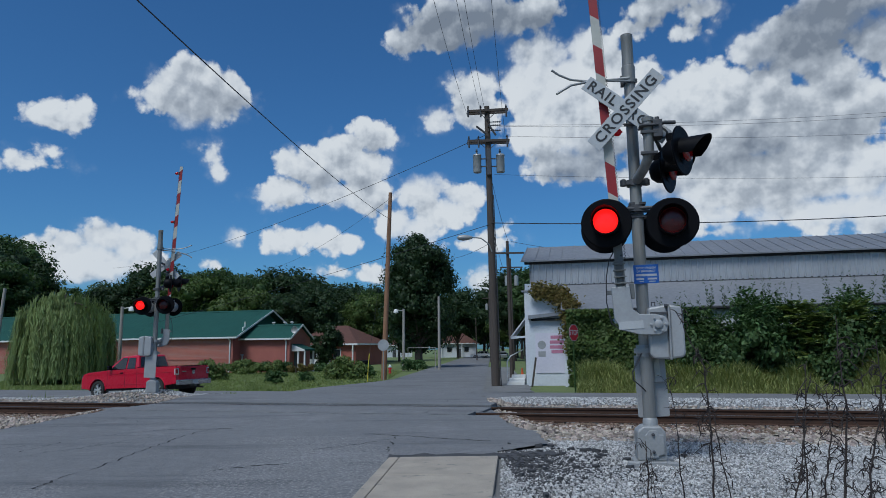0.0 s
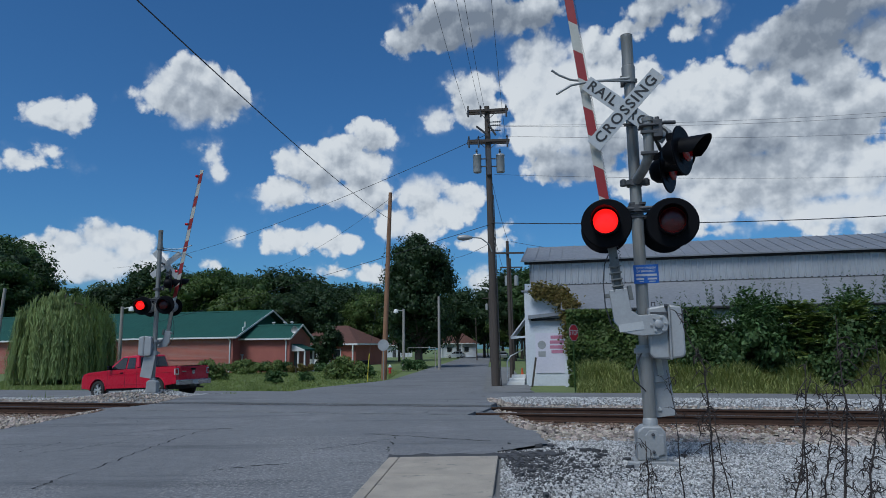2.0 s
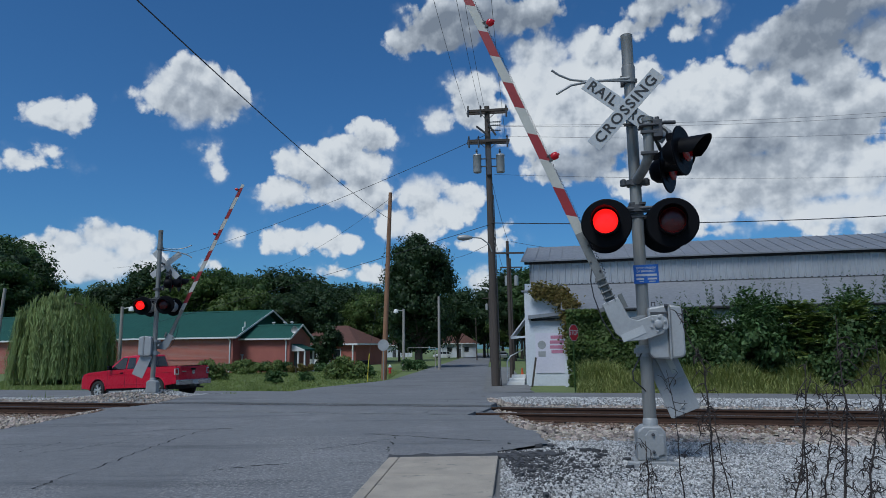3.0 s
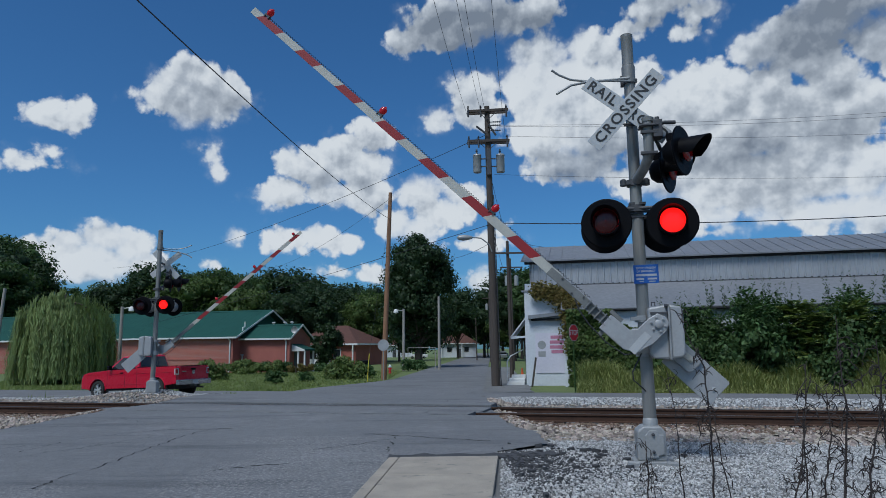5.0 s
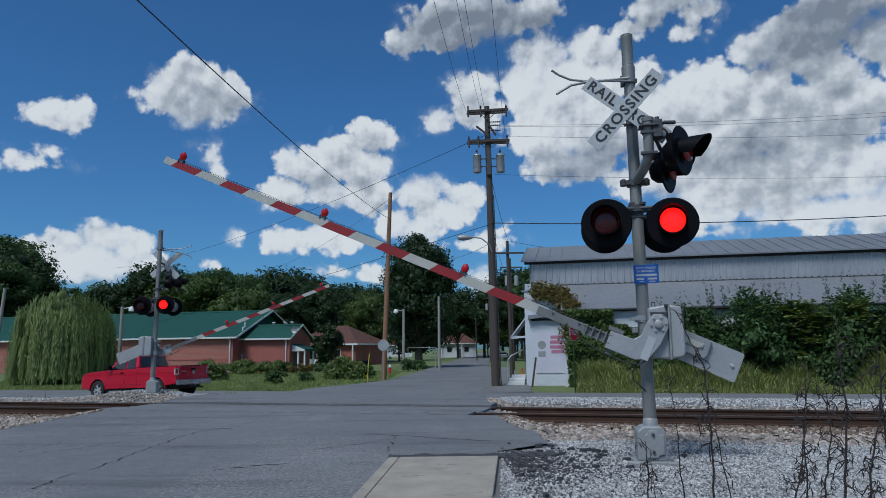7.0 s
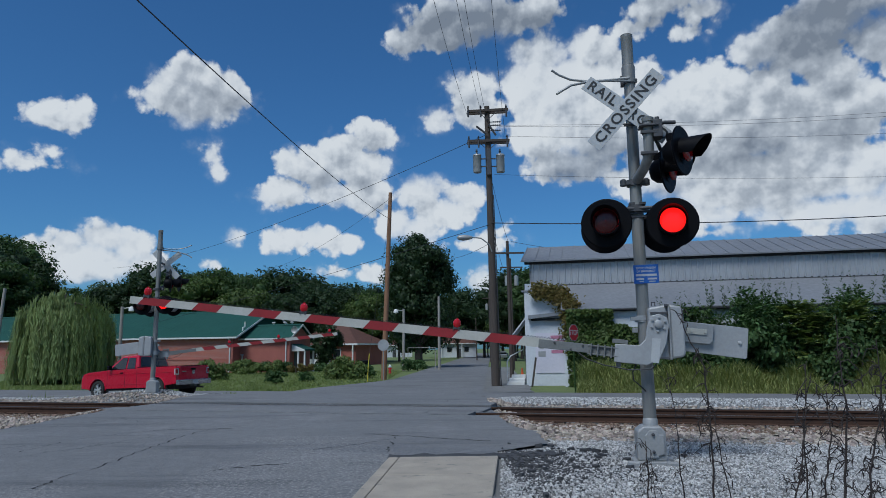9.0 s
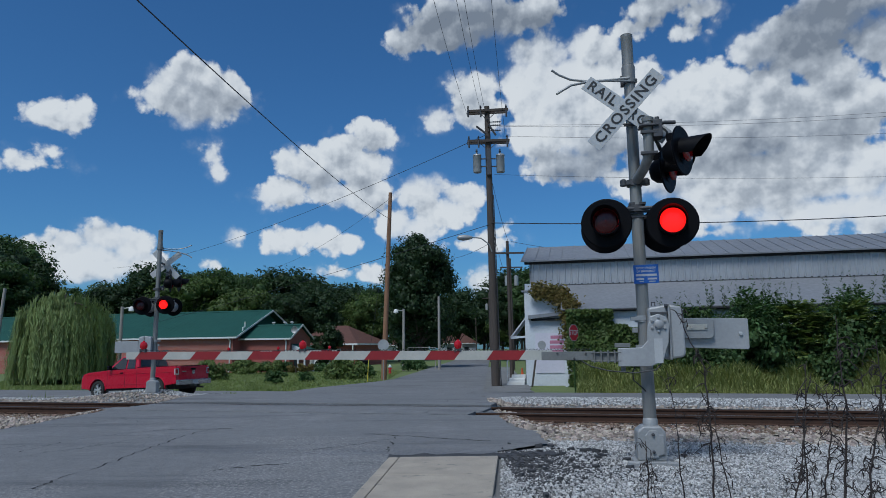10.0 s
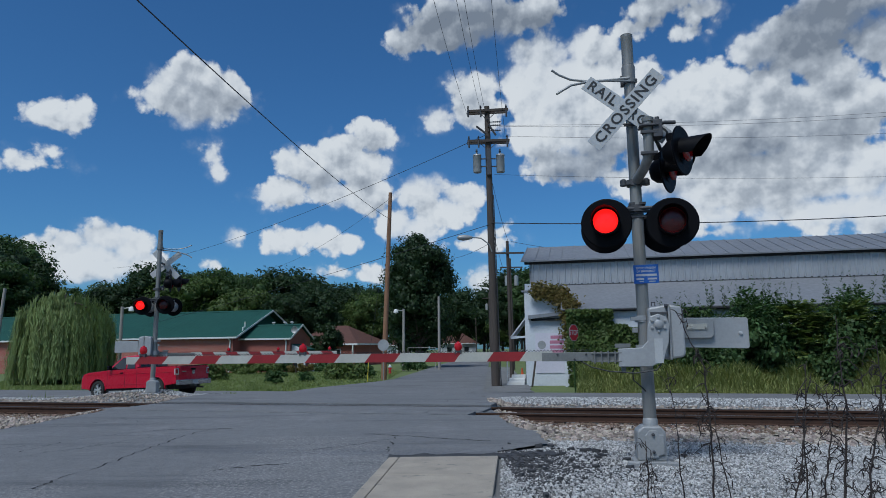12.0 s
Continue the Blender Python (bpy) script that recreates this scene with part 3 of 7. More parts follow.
def make_patches():
    """Thin dark repairs laid on the road."""
    rnd = random.Random(2)

    def patch(x0, x1, y0, y1, skew, label):
        pts, n = [], 14
        for k in range(2):
            for i in range(n + 1):
                t = i / n if k == 0 else 1 - i / n
                pts.append((x0 + (x1 - x0) * t, (y0 if k == 0 else y1) + skew * (x1 - x0) * t + rnd.uniform(-0.09, 0.09) * (0.4 if i in (0, n) else 1)))
        top = [(x, y, zground(x, y) + 0.041) for x, y in pts]
        b = Build().add(top + [(x, y, z - 0.02) for x, y, z in top], [tuple(range(len(top)))] + [(i, (i + 1) % len(top), (i + 1) % len(top) + len(top), i + len(top)) for i in range(len(top))])
        tagged(part("road_patch", b, M["asphalt_dark"]), label, "road patch", kind="structure")
    patch(-2.2, 1.4, 24.6, 25.2, -0.2, "dark strip of asphalt repair behind the track")
    patch(-2.9, 1.7, 27.4, 29.2, -0.22, "dark strip of asphalt repair behind the track")
    patch(-6.0, -3.6, 29.0, 29.7, -0.1, "dark strip of asphalt repair behind the track")
    patch(-0.75, 1.45, 9.02, 9.35, 0.0, "dark crumbled asphalt joint at the sidewalk")


make_patches()


def make_cracks():
    """Open cracks in the asphalt, as thin dark ribbons."""
    rnd = random.Random(12)
    for line in ([(-4.27, 7.31), (-4.33, 7.83), (-4.27, 8.72), (-4.33, 9.97), (-4.35, 11.02), (-4.35, 12.24), (-4.05, 12.72)], [(-6.14, 9.65), (-6.11, 10.38), (-6.02, 11.30), (-5.65, 12.06), (-5.00, 12.64), (-3.68, 12.68)], [(-1.32, 11.64), (-0.62, 11.29), (0.10, 10.88), (0.78, 10.50)], [(-0.81, 11.37), (-0.80, 10.11), (-0.83, 9.44)], [(-1.83, 9.92), (-1.25, 10.44), (-0.79, 11.03)], [(-2.73, 8.31), (-2.34, 8.58), (-1.89, 8.75)]):
        left, right = [], []
        for (ax, ay), (bx, by) in zip(line, line[1:]):
            for i in range(7):
                t = i / 7
                x, y = ax + (bx - ax) * t + rnd.uniform(-0.04, 0.04), ay + (by - ay) * t + rnd.uniform(-0.05, 0.05)
                w = rnd.uniform(0.008, 0.026)
                left.append((x - w * 0.4, y - w, zground(x, y) + 0.0375))
                right.append((x + w * 0.4, y + w, zground(x, y) + 0.0375))
        n = len(left)
        b = Build().add(left + right, [(i, i + 1, n + i + 1, n + i) for i in range(n - 1)])
        tagged(part("road_crack", b, M["gap_and_shade"]), "dark open crack in the asphalt", "crack", kind="structure")


make_cracks()


def make_sidewalk():
    root = thing("sidewalk", pose(0, 0, 0), "tan concrete sidewalk slab ending at the asphalt", "sidewalk", kind="structure")
    y0, y1 = -14.0, 8.98
    cut, rows = [7.72, 6.3, 3.9, 1.2, -1.5, -4.2, -6.9, -9.6, -12.2], [y1]
    for c in cut:
        rows += [c]
    lx = lambda y: -0.73 - 0.066 * (8.98 - y)
    rx = lambda y: 0.675 - 0.100 * (8.98 - y)
    rows = rows + [y0]
    for a, b in zip(rows, rows[1:]):
        b2 = b + 0.012
        for u0, u1, nm in ((0.0, 0.095, "kerb"), (0.102, 1.0, "slab")):
            pt = lambda y, u: (lx(y) + (rx(y) - lx(y)) * u, y)
            poly = [pt(a, u0), pt(a, u1), pt(b2, u1), pt(b2, u0)]
            part(nm, Build().prism(poly, -0.2, 0.062 if nm == "slab" else 0.058, "xy"), M["concrete"], root, bevel=0.012)


make_sidewalk()


# ---- the railway track ----
def make_track():
    root = thing("railway_track", Matrix.Translation((TRACK_MID.x, TRACK_MID.y, 0)) @ Matrix.Rotation(TRACK, 4, "Z"), "single railway track with rusty rails on wooden sleepers", "railway track", kind="structure")
    prof = [(-0.075, -0.175), (0.075, -0.175), (0.075, -0.162), (0.012, -0.145), (0.012, -0.05), (0.036, -0.04), (0.036, -0.006), (-0.036, -0.006), (-0.036, -0.04), (-0.012, -0.05), (-0.012, -0.145), (-0.075, -0.162)]
    for n in (-0.7525, 0.7525):
        b = Build()
        b.prism([(n + y, z + 0.006) for y, z in prof], -80, 80, "yz")
        rail = part("rail", b, M["rail"], root)
        part("rail_head", Build().box((0, n, 0.003), (160, 0.066, 0.008)), M["rail_head"], rail, "polished running surface")
    tie = Build().box((0, 0, 0), (0.23, 2.6, 0.18)).mesh("sleeper", M["tie"])
    plate = Build().box((0, -0.7525, 0.1), (0.2, 0.36, 0.022)).box((0, 0.7525, 0.1), (0.2, 0.36, 0.022)).box((0.07, -0.65, 0.12), (0.03, 0.05, 0.03)).box((-0.07, -0.86, 0.12), (0.03, 0.05, 0.03)).mesh("tie_plate", M["rail"])
    rnd = random.Random(4)
    for i in range(-40, 46):
        s = i * 0.55
        if -8.5 < s < 0.4:
            continue
        ob = part("sleeper", tie, None, root, m=pose(s + rnd.uniform(-0.03, 0.03), rnd.uniform(-0.05, 0.05), -0.272, 0, rnd.uniform(-1, 1), rnd.uniform(-1.5, 1.5)))
        part("tie_plate", plate, None, ob)
    # asphalt between and beside the rails at the crossing, with the flangeways left open
    root2 = thing("crossing_surface", Matrix.Translation((TRACK_MID.x, TRACK_MID.y, 0)) @ Matrix.Rotation(TRACK, 4, "Z"), "grey asphalt panels between the rails of the crossing", "crossing panel", kind="structure")
    part("panel", Build().box((-3.8, 0, -0.08), (9.6, 1.28, 0.17)), M["asphalt"], root2, bevel=0.01)
    for n in (-1.25, 1.25):
        part("panel", Build().box((-3.8, n, -0.055), (9.5, 0.72, 0.2)), M["asphalt"], root2, bevel=0.01)


make_track()


# ---- the crossing signals ----
def lettering(name, text, size, m, material, parent, squeeze=1.0, thick=0.002, spread=1.0):
    """Raised letters as a mesh, centred on m, facing -y of m."""
    curve = bpy.data.curves.new(name, "FONT")
    curve.body, curve.size, curve.extrude, curve.align_x, curve.align_y, curve.resolution_u, curve.offset = text, size, thick, "CENTER", "CENTER", 3, size * 0.018
    curve.space_character = spread
    ob = new(name, curve)
    me = bpy.data.meshes.new_from_object(ob.evaluated_get(bpy.context.evaluated_depsgraph_get()))
    bpy.data.objects.remove(ob)
    me.transform(m @ Matrix.Rotation(radians(90), 4, "X") @ Matrix.Diagonal((squeeze, 1, 1, 1)))
    me.materials.clear()
    me.materials.append(material)
    return part(name, me, None, parent)


def lens_mesh(r):
    """A round lens that glows on its front and is dark on its back."""
    dome = [(r, 0.0), (r * 0.97, -0.012), (r * 0.8, -0.024), (r * 0.5, -0.034), (0.002, -0.039)]
    b = Build().lathe(dome, 28, "y", m=0, close=False)
    b.lathe([(q, -h) for q, h in dome], 28, "y", m=1, close=False)
    return b.mesh("lens", [M["lens_lit"], M["lens_dark"]], True)


LENS = lens_mesh(0.147)


def hood_mesh(r, length):
    """A visor: a tube cut away below, longest on top."""
    b, n, verts, faces = Build(), 22, [], []
    for k, rr in ((0, r), (1, r - 0.006)):
        for i in range(n + 1):
            a = radians(-62 + 304 * i / n)
            reach = length * (0.42 + 0.58 * (0.5 + 0.5 * math.sin(a)))
            verts += [(rr * math.cos(a), 0.0, rr * math.sin(a)), (rr * 1.03 * math.cos(a), -reach, rr * 1.03 * math.sin(a))]
    w = 2 * (n + 1)
    for i in range(n):
        p = 2 * i
        faces += [(p, p + 2, p + 3, p + 1), (w + p, w + p + 1, w + p + 3, w + p + 2), (p + 1, p + 3, w + p + 3, w + p + 1)]
    return b.add(verts, faces).mesh("hood", M["black"], True)


HOOD = hood_mesh(0.168, 0.33)


def visor_mesh(r, length):
    """A half-round visor open below, longest on top."""
    b, n, verts, faces = Build(), 18, [], []
    for rr in (r, r - 0.006):
        for i in range(n + 1):
            a = radians(-24 + 228 * i / n)
            reach = length * (0.62 + 0.38 * max(math.sin(a), -0.5))
            verts += [(rr * math.cos(a), 0.0, rr * math.sin(a)), (rr * math.cos(a), -reach, rr * math.sin(a) - 0.015)]
    w = 2 * (n + 1)
    for i in range(n):
        p = 2 * i
        faces += [(p, p + 2, p + 3, p + 1), (w + p, w + p + 1, w + p + 3, w + p + 2), (p + 1, p + 3, w + p + 3, w + p + 1)]
    return b.add(verts, faces).mesh("hood", M["black"], True)


VISOR = visor_mesh(0.15, 0.34)
DISC = Build().lathe([(0.02, 0.004), (0.17, 0.004), (0.29, 0.0), (0.305, 0.012), (0.30, 0.016), (0.02, 0.02)], 40, "y").mesh("background", M["black"], True)
HOUSING = Build().lathe([(0.165, 0.0), (0.165, 0.07), (0.15, 0.16), (0.10, 0.22), (0.02, 0.235)], 24, "y").box((0, 0.13, 0.19), (0.1, 0.1, 0.09)).mesh("signal_lamp", M["galv"], True)
BEZEL = Build().lathe([(0.165, 0.004), (0.162, -0.165), (0.150, -0.165), (0.150, 0.004)], 28, "y").mesh("bezel", M["black"], True)


def signal_lamp(parent, m, lens_material=None):
    lamp = part("signal_lamp", HOUSING, None, parent, "hooded round crossing lamp on a black disc", m=m)
    part("background", DISC, None, lamp)
    if lens_material is None:
        part("hood", HOOD, None, lamp)
        part("bezel", BEZEL, None, lamp)
        return part("lens", LENS, None, lamp, "red signal lens", m=pose(0, -0.16, 0))
    lamp.data = HOUSING.copy()
    lamp.data.materials[0] = M["black"]
    part("hood", VISOR, None, lamp)
    me = LENS.copy()
    me.materials[0] = me.materials[1] = lens_material
    part("lens", me, None, lamp, "red signal lens", m=pose(0, -0.05, 0))
    return None


REDS = [(1.666, 2.063), (2.466, 2.845), (3.238, 3.621), (4.025, 4.419), (4.827, 5.21), (5.654, 6.015), (6.414, 6.819)]


def gate_arm(signal, reds, tip, lamps):
    arm = part("gate_arm", Build().prism([(-0.48, -0.5), (-0.10, -0.5), (0.04, -0.43), (0.11, -0.22), (0.125, 0.0), (0.09, 0.09), (0.0, 0.125), (-0.09, 0.09), (-0.125, -0.03), (-0.135, -0.2), (-0.2, -0.275), (-0.48, -0.285)], -0.055, 0.0), M["alu"], signal, "grey metal gate arm bracket with bolted hub", bevel=0.008, m=pose(0.154, -0.225, 1.664, 0, 87, 0))
    hub = Build().lathe([(0.05, -0.05), (0.05, -0.085), (0.03, -0.095), (0.001, -0.095)], 20, "y")
    for i in range(6):
        a = i * math.pi / 3 + 0.5
        hub.lathe([(0.016, -0.05), (0.016, -0.072), (0.001, -0.076)], 8, "y", c=(0.085 * math.cos(a), 0, 0.085 * math.sin(a)))
    part("hub", hub, M["alu"], arm, smooth=True)
    part("label_plate", Build().box((-0.01, -0.058, -0.315), (0.095, 0.006, 0.29)), M["sign_white"], arm, "blank white plate")
    part("shaft", Build().path([(0, 0.0, 0), (0, 0.42, 0)], 0.045, 14), M["dark_metal"], arm, smooth=True)
    # channel and clamps between bracket and striped arm
    clamp = Build().box((-0.62, -0.03, -0.335), (0.36, 0.05, 0.018)).box((-0.62, -0.03, -0.435), (0.36, 0.05, 0.018)).box((-0.60, -0.02, -0.385), (0.3, 0.02, 0.09))
    for x in (-0.52, -0.60, -0.68, -0.76):
        clamp.box((x, -0.05, -0.385), (0.016, 0.05, 0.15))
    clamp.box((-0.42, 0.02, -0.25), (0.18, 0.06, 0.05)).box((-0.42, 0.02, -0.53), (0.05, 0.06, 0.07))
    part("clamp", clamp, M["alu_dark"], arm, bevel=0.003)
    part("channel", Build().box((-1.08, -0.03, -0.375), (0.62, 0.032, 0.105)), M["alu_dark"], arm, "weathered bare metal channel", bevel=0.004)
    for x in (-0.86, -1.0, -1.2):
        part("bolt", Build().lathe([(0.014, -0.045), (0.014, -0.058), (0.001, -0.062)], 8, "y", c=(x, 0, -0.345 if x != -1.0 else -0.405)), M["dark_metal"], arm)

    def piece(a0, a1, material, first=False, last=False):
        lo = lambda a: -0.425 + 0.001 * a
        hi = lambda a: -0.305 - 0.002 * a
        sk = 0.085
        poly = [(-a0, lo(a0)), (-a1, lo(a1)), (-(a1 - (0 if last else sk)), hi(a1)), (-(a0 - (0 if first else sk)), hi(a0))]
        part("stripe", Build().prism(poly, -0.043, -0.017), material, arm)
    edge = 1.26
    for i, (r0, r1) in enumerate(reds):
        piece(edge, r0, M["white_sheet"], first=(i == 0))
        piece(r0, r1, M["red_sheet"])
        edge = r1
    piece(edge, tip, M["white_sheet"], last=True)
    # power cable in loops along the top edge
    loops = [(-0.8 - 0.0105 * i, -0.03 + 0.012 * math.cos(i * 1.57), -0.30 - 0.0005 * i * 0.02 + 0.013 * math.sin(i * 1.57)) for i in range(int((tip - 1.05) / 0.0105))]
    part("cable", Build().path(loops, 0.0035, 4), M["wire"], arm)
    for a in lamps:
        lamp = part("arm_lamp", Build().lathe([(0.0, -0.055), (0.03, -0.05), (0.048, -0.02), (0.05, 0.01), (0.038, 0.042), (0.012, 0.055), (0.0, 0.056)], 16, "z", c=(-a, -0.03, -0.235)).box((-a, -0.03, -0.185), (0.022, 0.022, 0.03)), M["arm_lamp"], arm, "small red gate arm lamp", smooth=True)
        part("lamp_base", Build().box((-a, -0.03, -0.292), (0.07, 0.045, 0.03)).box((-a + 0.035, -0.03, -0.302), (0.015, 0.05, 0.05)).box((-a - 0.035, -0.03, -0.302), (0.015, 0.05, 0.05)), M["dark_metal"], arm)
    part("feed_cable", Build().path([(-0.92, -0.03, -0.43), (-0.8, -0.05, -0.50), (-0.6, -0.06, -0.55), (-0.3, -0.06, -0.575), (-0.05, -0.05, -0.54), (0.02, -0.02, -0.46)], 0.008, 6), M["wire"], arm, smooth=True)
    # counterweight plates on the other side of the mast
    weight = part("counterweight", Build().prism([(0.36, -0.28), (1.10, -0.30), (1.115, -0.28), (1.115, 0.06), (1.10, 0.075), (0.36, 0.085)], 0.33, 0.35), M["alu"], arm, "flat grey counterweight plate", bevel=0.004)
    part("weight_block", Build().prism([(0.33, -0.17), (0.66, -0.17), (0.70, -0.13), (0.70, 0.07), (0.33, 0.08)], 0.27, 0.33), M["galv"], arm, bevel=0.006)
    part("weight_slot", Build().box((0.5, 0.262, -0.03), (0.24, 0.012, 0.07)).box((0.44, 0.255, -0.03), (0.03, 0.02, 0.03)).box((0.6, 0.255, -0.03), (0.03, 0.02, 0.03)), M["white_sheet"], arm, bevel=0.003)
    part("weight_arm", Build().box((0.2, 0.30, -0.05), (0.4, 0.05, 0.16)), M["alu"], arm, bevel=0.006)
    part("bolt", Build().lathe([(0.022, 0.0), (0.022, -0.02), (0.001, -0.024)], 10, "y", c=(1.02, 0.33, -0.11)), M["sign_white"], arm)
    return arm


def make_signal(m, label, near):
    sig = thing("crossing_signal", m, label, "crossing signal", "crossing signals")
    part("mast", Build().path([(0.035, 0, 0.42), (0.012, 0, 3.0), (0.005, 0, 4.85)], [0.078, 0.075, 0.070], 24), M["mast_steel"], sig, smooth=True)
    part("mast_sleeve", Build().lathe([(0.086, 4.80), (0.086, 5.02), (0.074, 5.03), (0.074, 5.40), (0.078, 5.41), (0.078, 5.46), (0.05, 5.475)], 20), M["mast_steel"], sig, "pipe sleeve and cap at the mast top", smooth=True)
    part("sleeve_clamp", Build().lathe([(0.085, 4.78), (0.085, 4.81)], 16).lathe([(0.085, 4.85), (0.085, 4.87)], 16).box((-0.08, 0, 4.83), (0.05, 0.06, 0.14)).box((0.09, 0, 4.83), (0.03, 0.03, 0.05)), M["dark_metal"], sig)
    base = part("base", Build().prism([(-0.15, 0.06), (0.19, 0.06), (0.185, 0.40), (0.13, 0.46), (-0.07, 0.46), (-0.145, 0.40)], -0.16, 0.16), M["galv"], sig, "cast junction base with bolted hatch", bevel=0.02)
    part("hatch", Build().prism([(-0.045, 0.10), (0.08, 0.10), (0.10, 0.13), (0.16, 0.14), (0.16, 0.36), (0.10, 0.37), (0.08, 0.415), (-0.01, 0.415), (-0.04, 0.37), (-0.06, 0.36), (-0.06, 0.14)], -0.185, -0.16), M["galv"], base, bevel=0.008)
    for z in (0.17, 0.37):
        part("hatch_bolt", Build().lathe([(0.02, -0.185), (0.018, -0.205), (0.002, -0.21)], 8, "y", c=(0.035, 0, z)), M["dark_metal"], base)
    feet = Build()
    for x in (-0.2, 0.24):
        for y in (-0.17, 0.17):
            feet.prism([(x - 0.08, -0.03), (x + 0.08, -0.03), (x + 0.06, 0.05), (x - 0.06, 0.06)], y - 0.06, y + 0.06)
    part("foot_flange", feet.box((0.02, 0, 0.03), (0.42, 0.4, 0.06)), M["galv"], base, bevel=0.01)
    part("collar", Build().lathe([(0.09, 0.44), (0.088, 0.53), (0.075, 0.55)], 18, c=(0.034, 0, 0)), M["galv"], sig, smooth=True)
    # crossbuck
    cross = (-0.095, -0.34, 4.33)
    for turn, words, dy in ((47.0, (("CROSSING", 0.0, 1.08),), -0.012), (-39.5, (("RAIL", -0.36, 1.0), ("ROAD", 0.33, 1.0)), 0.0)):
        mm = Matrix.Translation(Vector(cross) + Vector((0, dy, 0))) @ Matrix.Rotation(radians(-turn), 4, "Y")
        blade = part("blade", Build().box((0, 0, 0), (1.225, 0.006, 0.198)), M["sign_white"], sig, "white crossbuck blade with black letters", bevel=0.002, m=mm)
        for word, x, w in words:
            lettering("letters", word, 0.182, Matrix.Translation((x, -0.005, 0)), M["ink"], blade, w, spread=1.18)
    part("crossbuck_bracket", Build().box((-0.03, -0.2, 4.345), (0.06, 0.27, 0.05)).box((0.0, -0.05, 4.345), (0.17, 0.05, 0.06)).box((-0.01, -0.07, 4.22), (0.17, 0.05, 0.03)).path([(-0.13, -0.09, 4.22), (0.12, -0.09, 4.22)], 0.01), M["dark_metal"], sig)
    # bent pipes that keep the raised arm in place
    part("arm_guard", Build().path([(0.0, -0.08, 4.845), (-0.3, -0.09, 4.83), (-0.55, -0.1, 4.83), (-0.75, -0.12, 4.86), (-0.9, -0.16, 4.92), (-0.99, -0.2, 4.975)], 0.016, 8), M["galv"], sig, smooth=True)
    part("arm_guard", Build().path([(0.0, -0.08, 4.80), (-0.3, -0.2, 4.78), (-0.55, -0.3, 4.74), (-0.75, -0.36, 4.69), (-0.87, -0.38, 4.62), (-0.94, -0.40, 4.57)], 0.016, 8), M["galv"], sig, smooth=True)
    # lamp pair towards the road, and the pair behind
    part("lamp_crossarm", Build().path([(-0.40, -0.30, 3.07), (-0.2, -0.16, 3.10), (0.0, -0.09, 3.12), (0.2, -0.16, 3.11), (0.38, -0.30, 3.08)], 0.022, 10).path([(-0.40, 0.24, 3.12), (-0.2, 0.14, 3.12), (0.0, 0.07, 3.12), (0.2, 0.14, 3.12), (0.38, 0.24, 3.12)], 0.022, 10).lathe([(0.095, 3.05), (0.095, 3.17)], 16).box((0, -0.09, 3.11), (0.22, 0.06, 0.06)).box((0.0, 0.0, 3.02), (0.26, 0.16, 0.03)).box((0.02, 0.0, 3.19), (0.2, 0.14, 0.03)), M["dark_metal"], sig, smooth=True)
    lenses = {"left": [], "right": []}
    for x, z, k in ((-0.405, 2.885, "left"), (0.365, 2.865, "right")):
        lenses[k].append(signal_lamp(sig, pose(x, -0.42, z, 0, 0, -8)))
        rear = signal_lamp(sig, pose(x * 0.97 + 0.02, 0.30, z + 0.03, 0, 0, 180))
        lenses["right" if k == "left" else "left"].append(rear)
        part("lamp_neck", Build().path([(x, -0.30, z + 0.22), (x, -0.30, z + 0.1)], 0.03, 10), M["dark_metal"], sig)
    # pair on a side outrigger
    k = 1 if near else -1
    side = part("side_bracket", Build().path([(0.02 * k, -0.06, 3.48), (0.05 * k, -0.16, 3.52), (0.09 * k, -0.30, 3.58), (0.125 * k, -0.40, 3.66), (0.14 * k, -0.43, 3.76), (0.145 * k, -0.43, 4.14)], 0.062, 18).lathe([(0.07, 4.12), (0.074, 4.17), (0.03, 4.19)], 18, c=(0.145 * k, -0.43, 0)), M["mast_steel"], sig, "bent galvanised outrigger pipe", smooth=True)
    for c, z in (((0.135 * k, -0.43), 3.70), ((0.145 * k, -0.43), 3.96)):
        part("pipe_collar", Build().lathe([(0.075, z), (0.075, z + 0.035)], 18, c=(c[0], c[1], 0)).box((c[0], c[1] - 0.06, z + 0.018), (0.2, 0.035, 0.035)), M["dark_metal"], side, "bolted dark clamp", bevel=0.004)
    collar = Build().lathe([(0.10, 3.42), (0.10, 3.50)], 18).box((0, -0.04, 3.455), (0.32, 0.09, 0.05))
    for x in (-0.14, 0.14):
        collar.lathe([(0.045, 3.42), (0.045, 3.49), (0.02, 3.51)], 10, c=(x, -0.05, 0))
    part("pipe_collar", collar, M["dark_metal"], side, "bolted dark clamp", bevel=0.004)
    part("side_crossarm", Build().path([(0.19 * k, -0.43, 4.07), (0.33 * k, -0.44, 4.10), (0.47 * k, -0.42, 4.10)], 0.026, 8).path([(0.19 * k, -0.4, 3.97), (0.30 * k, -0.1, 3.95), (0.37 * k, 0.14, 3.92)], 0.026, 8).box((0.25 * k, -0.42, 4.02), (0.11, 0.17, 0.22)).lathe([(0.03, 4.10), (0.03, 4.17)], 8, c=(0.25 * k, -0.46, 0)).lathe([(0.03, 4.10), (0.03, 4.17)], 8, c=(0.25 * k, -0.36, 0)).box((0.145 * k, -0.43, 4.06), (0.22, 0.2, 0.025)), M["dark_metal"], sig, bevel=0.006)
    signal_lamp(sig, pose(0.525 * k, -0.50, 3.72, 0, 0, 57 * k), M["lens_side"])
